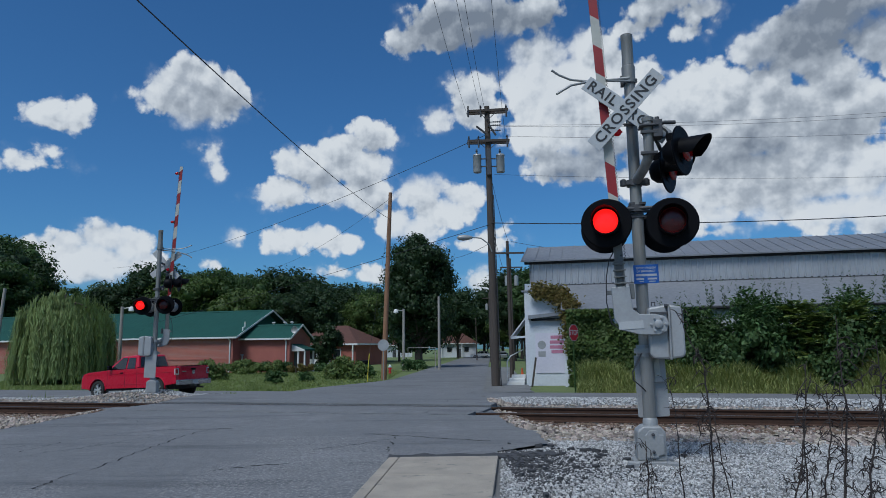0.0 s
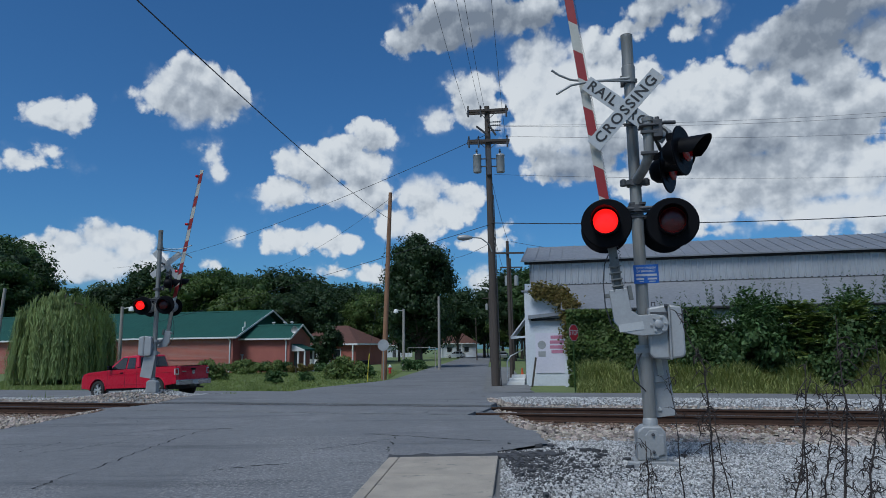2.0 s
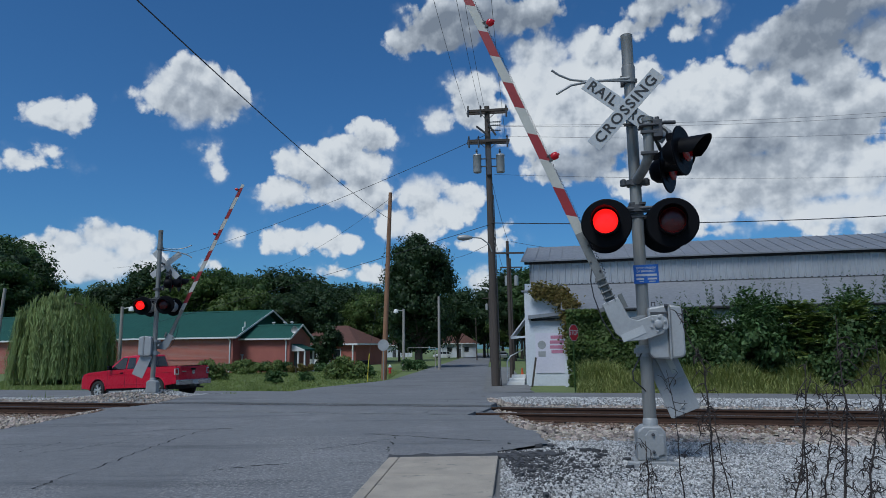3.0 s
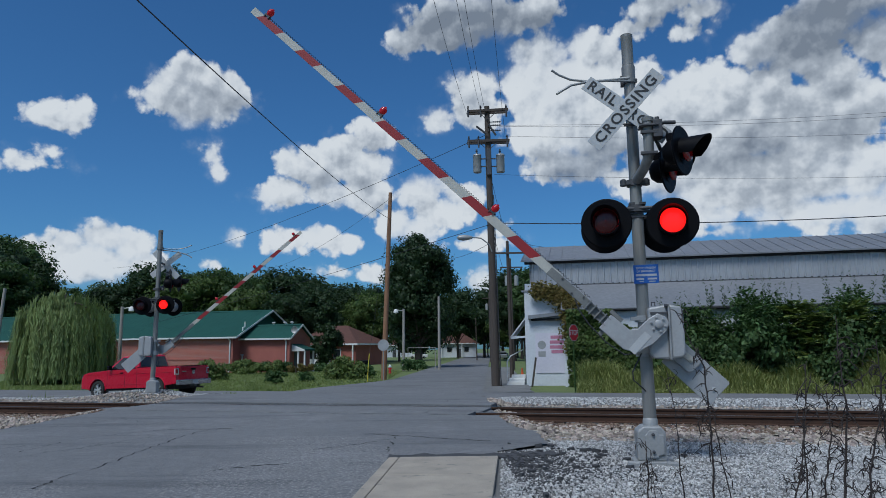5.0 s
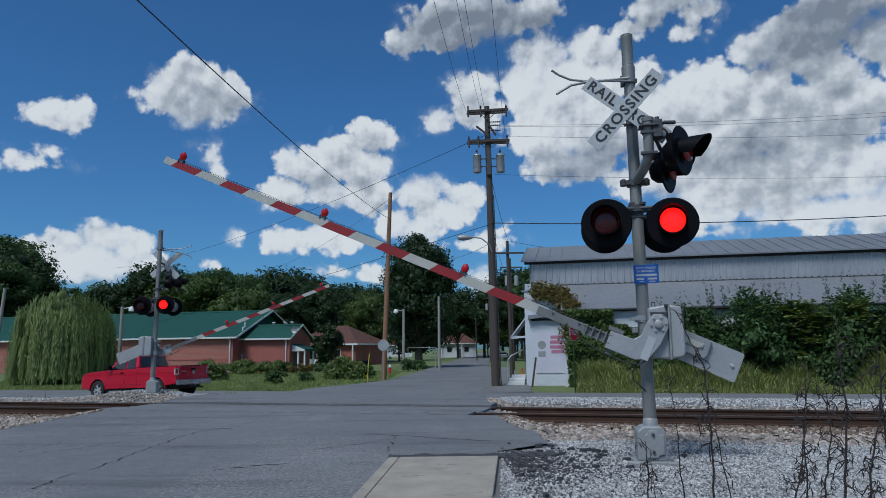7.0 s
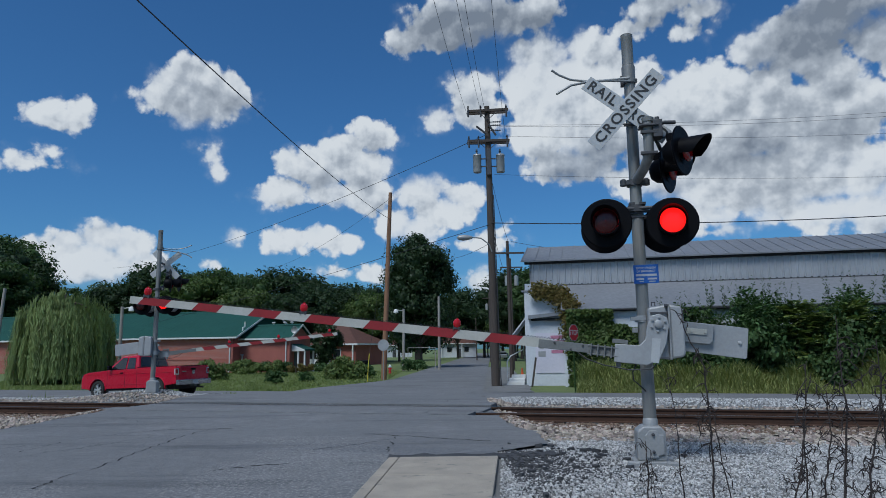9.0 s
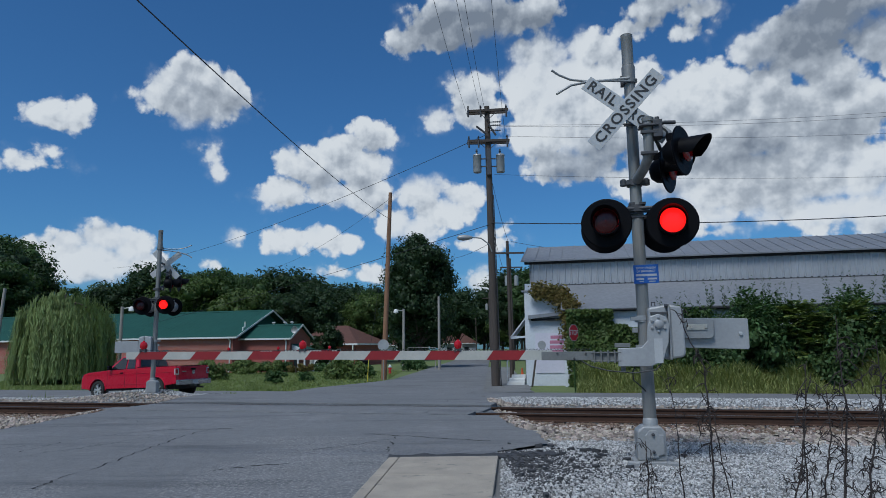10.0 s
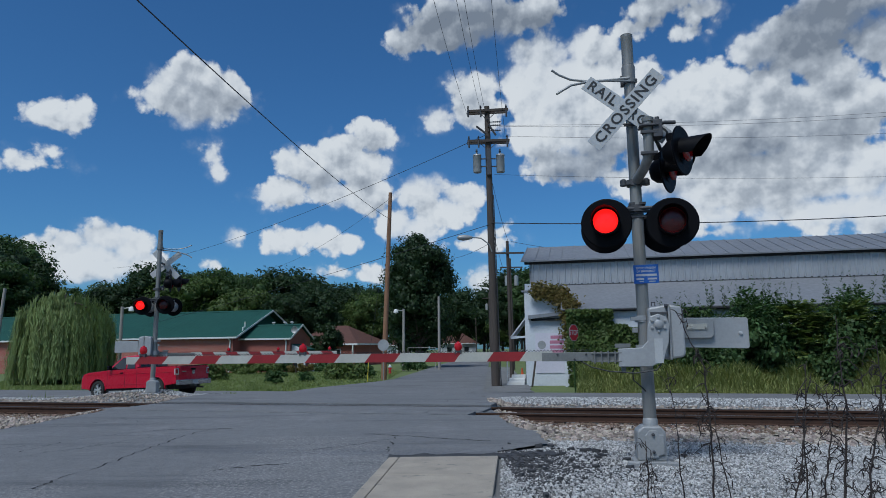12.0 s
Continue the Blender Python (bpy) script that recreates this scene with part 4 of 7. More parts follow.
    signal_lamp(sig, pose(0.445 * k, 0.08, 3.64, 0, 0, 62 * k), M["lens_side"])
    # blue notice
    if near:
        part("notice_plate", Build().box((0.072, -0.085, 2.288), (0.30, 0.005, 0.232), Matrix.Rotation(radians(-1), 3, "Y")), M["blue_sign"], sig, "small blue emergency notice", bevel=0.002)
        plate = sig.children[-1]
        tilt = Matrix.Translation((0.072, -0.0885, 2.288)) @ Matrix.Rotation(radians(-1), 4, "Y")
        lettering("notice_text", "REPORT PROBLEM", 0.036, tilt @ Matrix.Translation((0, 0, 0.075)), M["sign_white"], plate, 0.8, 0.0008)
        lettering("notice_text", "OR EMERGENCY", 0.036, tilt @ Matrix.Translation((0, 0, 0.034)), M["sign_white"], plate, 0.85, 0.0008)
        bars = Build()
        for x, z, w, h in ((0, -0.012, 0.25, 0.028), (-0.075, -0.06, 0.09, 0.022), (0.07, -0.06, 0.11, 0.022), (-0.06, -0.092, 0.05, 0.01), (0.07, -0.092, 0.08, 0.01)):
            bars.box(tilt @ Vector((x, -0.0005, z)), (w, 0.002, h))
        part("notice_bars", bars, M["sign_white"], plate)
    # gate mechanism
    box = part("mechanism_box", Build().prism([(0.055, 1.30), (0.10, 1.255), (0.285, 1.245), (0.285, 1.90), (0.10, 1.875), (0.055, 1.86)], -0.19, 0.22), M["alu"], sig, "grey cast gate mechanism case", bevel=0.025)
    part("case_lid", Build().prism([(0.30, 1.25), (0.445, 1.27), (0.468, 1.32), (0.465, 1.83), (0.445, 1.875), (0.30, 1.90)], -0.20, 0.23), M["alu"], box, bevel=0.025)
    part("case_ridge", Build().box((0.292, 0.0, 1.575), (0.022, 0.46, 0.67)), M["galv"], box, bevel=0.006)
    part("case_hinge", Build().box((0.18, -0.2, 1.80), (0.2, 0.03, 0.025)).box((0.27, -0.21, 1.89), (0.05, 0.04, 0.03)).path([(0.1, -0.18, 1.885), (0.1, -0.18, 1.93), (0.14, -0.18, 1.93), (0.14, -0.18, 1.885)], 0.008), M["dark_metal"], box, bevel=0.004)
    part("mast_clamp", Build().lathe([(0.09, 1.28), (0.09, 1.42)], 16).box((-0.02, -0.07, 1.35), (0.2, 0.06, 0.06)), M["galv"], sig, smooth=True)
    part("mast_clamp", Build().lathe([(0.085, 1.70), (0.085, 1.78)], 16).box((-0.05, -0.06, 1.74), (0.18, 0.05, 0.04)), M["galv"], sig, smooth=True)
    part("switch_box", Build().box((-0.09, -0.02, 1.60), (0.06, 0.08, 0.06)), M["galv"], sig, bevel=0.005)
    part("cable", Build().path([(-0.03, -0.08, 1.33), (-0.09, -0.12, 1.22), (-0.16, -0.16, 1.10), (-0.15, -0.15, 1.0), (-0.06, -0.10, 0.92), (0.0, -0.06, 0.86)] if near else [(-0.03, -0.08, 1.30), (-0.06, -0.12, 1.18), (-0.1, -0.1, 0.9)], 0.008, 6), M["wire"], sig, smooth=True)
    return sig, gate_arm(sig, REDS, 6.94, (6.70, 4.45, 2.42)) if near else gate_arm(sig, REDS[:6], 6.12, (5.87, 4.15, 2.50)), lenses


SIGNAL, ARM, LENSES = make_signal(pose(2.452, 8.447, 0.02, 0, 0, -9.14), "grey railway crossing signal with crossbuck, red lamps and striped gate", True)
SIGNAL2, ARM2, LENSES2 = make_signal(pose(-9.57, 22.68, 0.06, 0, 0, 181.7), "grey crossing signal across the track seen from behind", False)


def motions():
    """Both gates come down while the red lamps flash in turn."""
    angles = [(0.0, 87.0), (1.6, 87.0), (1.8, 85.8), (2.0, 83.0), (2.3, 78.4), (2.5, 75.3), (3.0, 67.4), (3.5, 60.9), (4.0, 54.9), (4.5, 49.2), (5.0, 43.6), (5.5, 38.2), (6.0, 33.0), (6.5, 28.0), (7.0, 23.3), (7.5, 18.7), (8.0, 14.3), (8.5, 10.3), (9.0, 6.8), (9.5, 3.5), (10.0, 0.55), (10.25, -0.1), (10.5, -0.25), (11.0, 0.1), (12.0, 0.0)]
    walk(ARM, [(t, pose(0.154, -0.225, 1.664, 0, a, 0)) for t, a in angles])
    angles = [(0.0, 87.3), (1.4, 87.3), (1.7, 84.5), (2.0, 80.5), (2.5, 73.3), (3.0, 66.2), (3.5, 59.6), (4.0, 53.3), (4.5, 47.2), (5.0, 41.2), (5.5, 35.6), (6.0, 30.5), (6.5, 25.7), (7.0, 21.4), (7.5, 17.1), (8.0, 13.1), (8.5, 9.3), (9.0, 5.8), (9.5, 2.7), (10.0, 0.3), (10.3, -0.1), (12.0, 0.0)]
    walk(CAR, [(t, pose(x, 150.0, LOW + 0.03, 0, 0, 180)) for t, x in ((0.0, 7.9), (0.5, 6.7), (1.0, 5.3), (1.5, 3.9), (2.0, 2.5), (2.5, 1.1), (3.0, -0.3), (4.5, -4.4), (7.0, -10.5), (12.0, -22.0))])
    walk(ARM2, [(t, pose(0.154, -0.225, 1.664, 0, a, 0)) for t, a in angles])
    # each lens turns its glowing side out, then its dark side
    flips = [0.226 + 0.5402 * k for k in range(22)]
    for lens_sets in (LENSES, LENSES2):
        for side, lenses in lens_sets.items():
            for lens in lenses:
                lit = side == "left"
                turn = 0.0 if lit else 180.0
                rows = [(0.0, turn)]
                for t in flips:
                    first = round(t * 30) - (1 if lit else 2)
                    for i in range(4):
                        rows.append(((first + i) / 30, turn + 60.0 * i))
                    turn, lit = turn + 180.0, not lit
                rows.append((12.0, turn))
                walk(lens, [(t, pose(0, -0.16, 0, 0, 0, a)) for t, a in rows])


# ---- plants ----
def leaf_cloud(name, centres, outward, size, material, seed, aspect=0.55, core=None, flat=0.5):
    """Many small folded leaves, and dark inner clumps, in one mesh."""
    rng = np.random.default_rng(seed)
    n = len(centres)
    nor = outward + rng.normal(0, flat, (n, 3))
    nor /= np.linalg.norm(nor, axis=1)[:, None]
    tan = np.cross(nor, rng.normal(0, 1, (n, 3)))
    tan /= np.linalg.norm(tan, axis=1)[:, None] + 1e-9
    bit = np.cross(nor, tan)
    s = (size * rng.uniform(0.6, 1.35, n))[:, None]
    lift = nor * s * 0.18
    pts = np.stack([centres - tan * s, centres + bit * s * aspect + lift, centres + tan * s, centres - bit * s * aspect + lift], 1).reshape(-1, 3)
    verts = pts
    idx = np.arange(n * 4).reshape(n, 4)
    loops = idx.reshape(-1)
    starts, totals = np.arange(n) * 4, np.full(n, 4)
    if core is not None:
        b = Build()
        for c, r in core:
            prof = [(r * math.sin(math.pi * i / 5), -r * 0.9 * math.cos(math.pi * i / 5)) for i in range(6)]
            b.lathe(prof, 8, "z", c=c)
        cv = np.array(b.v) + rng.normal(0, 0.06, (len(b.v), 3)) * np.mean([r for _, r in core])
        faces = [f for f in b.f if len(f) == 4]
        fl = np.array(faces).reshape(-1) + len(verts)
        starts = np.concatenate([starts, n * 4 + np.arange(len(faces)) * 4])
        totals = np.full(n + len(faces), 4)
        loops = np.concatenate([loops, fl])
        verts = np.concatenate([verts, cv])
    me = bpy.data.meshes.new(name)
    me.vertices.add(len(verts))
    me.vertices.foreach_set("co", verts.astype(np.float32).ravel())
    me.loops.add(len(loops))
    me.loops.foreach_set("vertex_index", loops.astype(np.int32))
    me.polygons.add(len(starts))
    me.polygons.foreach_set("loop_start", starts.astype(np.int32))
    me.polygons.foreach_set("loop_total", totals.astype(np.int32))
    me.materials.append(material)
    me.update(calc_edges=True)
    me.validate()
    return me


def crown_points(clumps, per, seed):
    rng = np.random.default_rng(seed)
    pos, out = [], []
    for (c, r) in clumps:
        d = rng.normal(0, 1, (per, 3))
        d /= np.linalg.norm(d, axis=1)[:, None]
        d[:, 2] = np.where(d[:, 2] < -0.5, -d[:, 2], d[:, 2])
        rad = r * (0.55 + 0.75 * rng.random(per) ** 1.3)
        pos.append(np.array(c) + d * rad[:, None] * np.array([1, 1, 0.85]))
        out.append(d)
    return np.concatenate(pos), np.concatenate(out)


def tree_meshes(seed, height, width, clumps=30, per=130, leaf=0.34, material="leaf_wood", low=0.28, pointed=0.0, trunk=0.22):
    """Trunk and limbs, and a crown of leaf clumps, as two meshes."""
    rnd = random.Random(seed)
    spots = []
    for _ in range(clumps):
        while True:
            u = Vector((rnd.uniform(-1, 1), rnd.uniform(-1, 1), rnd.uniform(-1, 1)))
            if 0.30 < u.length < 1.0:
                break
        z = (low + (1 - low) * (0.5 + 0.5 * u.z)) * height
        k = 1 - pointed * (z / height - low) / (1 - low)
        r = width * rnd.uniform(0.08, 0.19) * (0.5 + 0.5 * k)
        spots.append((Vector((u.x * width * 0.42 * k, u.y * width * 0.42 * k, min(z, height - r * 0.8))), r))
    b = Build()
    top = Vector((rnd.uniform(-0.3, 0.3), rnd.uniform(-0.3, 0.3), height * 0.75))
    stem = [Vector((0, 0, -0.3)), Vector((0, 0, 0.5)), top * 0.4, top * 0.7, top]
    b.path(stem, [trunk * 1.6, trunk * 1.1, trunk * 0.9, trunk * 0.6, trunk * 0.2], 9)
    for c, r in spots[::2]:
        start = top * min(max(c.z / height * 0.55, 0.2), 0.9)
        mid = (start + c) / 2 + Vector((0, 0, height * 0.03))
        b.path([start, mid, c], [trunk * 0.4, trunk * 0.25, trunk * 0.06], 5)
    pos, out = crown_points([(tuple(c), r) for c, r in spots], per, seed)
    crown = leaf_cloud("crown", pos, out, leaf, M[material], seed, core=[(tuple(c), r * 0.5) for c, r in spots])
    return b.mesh("trunk", M["bark"], True), crown


def tree(m, meshes, label, category="tree", group="", name="tree", size=(1, 1, 1)):
    ob = thing(name, m, label, category, group)
    ob.scale = size
    part("trunk", meshes[0], None, ob)
    part("crown", meshes[1], None, ob)
    return ob


def make_woods():
    kinds = [tree_meshes(11, 17, 13, 70, 195, 0.24), tree_meshes(12, 15, 12, 64, 195, 0.24, "leaf_dark"), tree_meshes(13, 18, 11, 66, 195, 0.24), tree_meshes(14, 13, 12, 60, 195, 0.24, "leaf_light")]
    rnd = random.Random(5)
    # x, y, height of the wood's edge
    for x, y, h, k in ((-80, 104, 18.5, 1), (-72, 108, 22, 0), (-66, 101, 19, 1), (-77, 92, 18, 1), (-62, 92, 15, 0), (-61, 108, 14, 2), (-56, 114, 15, 3), (-52, 106, 15, 1), (-49, 116, 19, 1), (-45, 108, 18.5, 1),
                       (-40, 112, 17, 0), (-38, 104, 15, 3), (-35, 110, 17.5, 0), (-31, 105, 15.8, 0), (-29, 100, 12.5, 3), (-26, 112, 18, 1), (-23, 116, 17, 1), (-24, 100, 12, 1), (-20, 106, 14.5, 1), (-17, 118, 15.5, 1),
                       (-14.5, 124, 16, 1), (-12, 116, 14, 2), (-10, 104, 12, 3), (-15, 108, 11, 3), (-8, 122, 15, 1), (-5, 132, 13, 2), (3, 150, 16, 1), (9, 152, 15, 1), (14.5, 128, 17, 1), (11.5, 112, 15.5, 1), (16, 104, 15, 0), (9.5, 165, 13, 3),
                       (-91, 112, 19, 1), (-96, 100, 18, 0), (20, 170, 18, 1), (-1, 175, 14, 1), (5.5, 178, 12, 0), (13, 192, 14, 1), (19, 186, 15, 1), (26, 190, 15, 1), (8, 205, 13, 1), (32, 178, 16, 1), (13.6, 158, 13, 1), (12.4, 146, 9, 3), (16.0, 150, 13, 1), (10.8, 170, 10, 1)):
        h = h * (0.86 if -60 < x < 0 else 0.95)
        hk = (17, 15, 18, 13)[k]
        s = h / hk
        w = s * rnd.uniform(0.95, 1.2)
        tree(pose(x, y, LOW, 0, 0, rnd.uniform(0, 360)), kinds[k], ("tall leafy green tree at the wood's edge", "tall dark green tree at the wood's edge", "tall leafy green tree at the wood's edge", "lighter green leafy tree at the wood's edge")[k], "tree", "trees of the wood", size=(w, w, s))
    big = tree_meshes(21, 15.0, 10.6, 120, 320, 0.17, "leaf_dark", 0.10, 0.30, 0.42)
    tree(pose(-2.9, 77, LOW, 0, 0, 40), big, "large dark green broadleaf tree beside the road")
    cedar = tree_meshes(22, 8.6, 5.6, 34, 220, 0.2, "leaf_dark", 0.04, 0.45, 0.25)
    tree(pose(-14.6, 84, LOW, 0, 0, 10), cedar, "dense dark evergreen tree beside the brick building")


make_woods()


def make_willow():
    root = thing("willow", pose(-26.6, 48, LOW), "weeping willow with pale green hanging strands", "tree")
    rnd = random.Random(8)
    rng = np.random.default_rng(8)
    b = Build().path([(0, 0, -0.2), (0.1, 0, 1.5), (0, 0.1, 3.2)], [0.4, 0.3, 0.22], 9)
    pos, out = [], []
    for i in range(900):
        a, r = rnd.uniform(0, 2 * math.pi), 3.25 * math.sqrt(rnd.uniform(0.04, 1))
        a = a if rnd.random() < 0.72 else round(a * 3.2) / 3.2 + rnd.gauss(0, 0.05)
        top = 5.9 - 0.16 * r * r + rnd.uniform(-0.4, 0.3) + 0.35 * math.sin(3 * a + 1) + 0.25 * math.sin(11 * a)
        bot = rnd.uniform(0.0, 0.8) if r > 1.5 else rnd.uniform(1.5, 3)
        n = int((top - bot) * 15)
        z = np.linspace(top, bot, n)
        t = (top - z) / max(top - bot, 0.1)
        rr = r * (1 + 0.10 * np.sin(t * 1.6)) + 0.1 * np.sin(t * 7 + i)
        pos.append(np.stack([rr * math.cos(a), rr * math.sin(a), z], 1) + rng.normal(0, 0.06, (n, 3)))
        out.append(np.stack([np.full(n, math.cos(a)), np.full(n, math.sin(a)), np.full(n, 0.3)], 1))
        if i % 24 == 0:
            b.path([(0, 0.1, 3.0), (r * 0.5 * math.cos(a), r * 0.5 * math.sin(a), top), (r * math.cos(a), r * math.sin(a), top - 0.2)], [0.1, 0.06, 0.02], 5)
    part("trunk", b, M["bark"], root, smooth=True)
    # leaves hang: long and thin, pointing down
    pos, out = np.concatenate(pos), np.concatenate(out)
    n = len(pos)
    s = rng.uniform(0.12, 0.24, n)[:, None]
    side = np.cross(out, [0, 0, 1.0]) * s * 0.2
    down = (np.array([0, 0, -1.0]) + rng.normal(0, 0.2, (n, 3))) * s
    pts = np.stack([pos - down, pos + side, pos + down, pos - side], 1).reshape(-1, 3)
    me = bpy.data.meshes.new("crown")
    me.from_pydata(pts.tolist(), [], np.arange(n * 4).reshape(n, 4).tolist())
    me.materials.append(M["leaf_willow"])
    part("crown", me, None, root)
    part("inner_crown", Build().lathe([(0.5, 0.8), (2.3, 0.9), (2.8, 2.6), (2.3, 4.2), (1.2, 5.1), (0.1, 5.4)], 14), M["leaf_willow"], root)


make_willow()


def bush_mesh(seed, w, h, clumps, per, leaf, material, shoots=0):
    rnd = random.Random(seed)
    spots = []
    for _ in range(clumps):
        a, r = rnd.uniform(0, 2 * math.pi), math.sqrt(rnd.random())
        z = rnd.uniform(0.15, 1.0) * h * (1 - 0.45 * r * r)
        spots.append(((0.42 * w * r * math.cos(a), 0.42 * w * r * math.sin(a), z * 0.85), w * rnd.uniform(0.13, 0.22)))
    pos, out = crown_points(spots, per, seed)
    pos[:, 2] = np.maximum(pos[:, 2], 0.02)
    rng = np.random.default_rng(seed + 500)
    more, way = [pos], [out]
    for _ in range(shoots):
        a, r = rng.uniform(0, 6.28), 0.36 * w * math.sqrt(rng.random())
        base = np.array([r * math.cos(a), r * math.sin(a), h * 0.72])
        lean = np.array([rng.normal(0, 0.2), rng.normal(0, 0.2), 1.0])
        t = np.linspace(0, 1, 46)[:, None]
        more.append(base + lean * t * rng.uniform(0.2, 0.36) * h + rng.normal(0, 0.05, (46, 3)) * (1.15 - t))
        way.append(rng.normal(0, 1, (46, 3)))
    pos, out = np.concatenate(more), np.concatenate(way)
    me = leaf_cloud("foliage", pos, out, leaf, M[material], seed, core=[(c, r * 0.4) for c, r in spots])
    return me


def frond_mesh(seed, w, h, count, length, material, stalks=0, low=0.1):
    """Feathered leaves: arching midribs with pairs of narrow leaflets, over a dark inside."""
    rng = np.random.default_rng(seed)
    up = np.array([0, 0, 1.0])
    quads = []
    starts = []
    clumps = []
    for _ in range(max(count // 22, 10)):
        a, r, z = rng.uniform(0, 6.28), math.sqrt(rng.random()), low + (0.95 - low) * rng.random()
        wide = 0.40 * w * math.sqrt(max(1 - z ** 2.4, 0.05)) * r
        clumps.append((np.array([wide * math.cos(a), wide * math.sin(a), z * h * 0.9]), w * rng.uniform(0.09, 0.17)))
    for q in range(count):
        c, rad = clumps[q % len(clumps)]
        d = rng.normal(0, 1, 3)
        d /= np.linalg.norm(d)
        d[2] = abs(d[2]) if d[2] < -0.3 else d[2]
        starts.append((c + d * rad * rng.uniform(0.3, 0.9), d + up * rng.uniform(0.0, 0.6), length * rng.uniform(0.55, 1.25)))
    for _ in range(stalks):
        # upright shoots clothed with short fronds
        a, r = rng.uniform(0, 6.28), 0.34 * w * math.sqrt(rng.random())
        base, lean = np.array([r * math.cos(a), r * math.sin(a), h * 0.84]), np.array([rng.normal(0, 0.25), rng.normal(0, 0.25), 1.0])
        for t in np.linspace(0.0, 1.0, 12):
            b = rng.uniform(0, 6.28)
            starts.append((base + lean * t * h * rng.uniform(0.26, 0.30), np.array([0.5 * math.cos(b), 0.5 * math.sin(b), 1.1]), length * (0.62 - 0.38 * t)))
    for p0, way, ln in starts:
        way = way / np.linalg.norm(way)
        side = np.cross(way, up)
        side /= np.linalg.norm(side) + 1e-9
        n = 7
        for i in range(1, n + 1):
            t = i / n
            mid = p0 + way * ln * t - up * ln * 0.42 * t * t
            size = ln * 0.34 * (1 - 0.45 * abs(t - 0.45))
            for sg in (-1, 1):
                d = side * sg + way * 0.55 - up * rng.uniform(0.05, 0.5)
                d /= np.linalg.norm(d)
                e = np.cross(d, up + rng.normal(0, 0.35, 3))
                e *= size * 0.26 / (np.linalg.norm(e) + 1e-9)
                quads.append((mid, mid + d * size * 0.5 + e, mid + d * size, mid + d * size * 0.5 - e))
    v = np.array(quads).reshape(-1, 3)
    v[:, 2] = np.maximum(v[:, 2], 0.02)
    b = Build().add(v.tolist(), np.arange(len(v)).reshape(-1, 4).tolist())
    me = bpy.data.meshes.new("foliage")
    me.from_pydata(b.v, [], b.f)
    me.materials.append(M[material])
    return me


def bush(m, me, label, group="", size=(1, 1, 1), fronds=None):
    ob = thing("bush", m, label, "bush", group)
    ob.scale = size
    part("foliage", me, None, ob)
    if fronds is not None:
        part("fronds", fronds, None, ob, "feathered leaves and upright shoots")
    part("stem", Build().path([(0, 0, -0.15), (0.03, 0, 0.3), (0.05, 0.02, 0.6)], [0.05, 0.04, 0.02], 6), M["bark"], ob)
    return ob


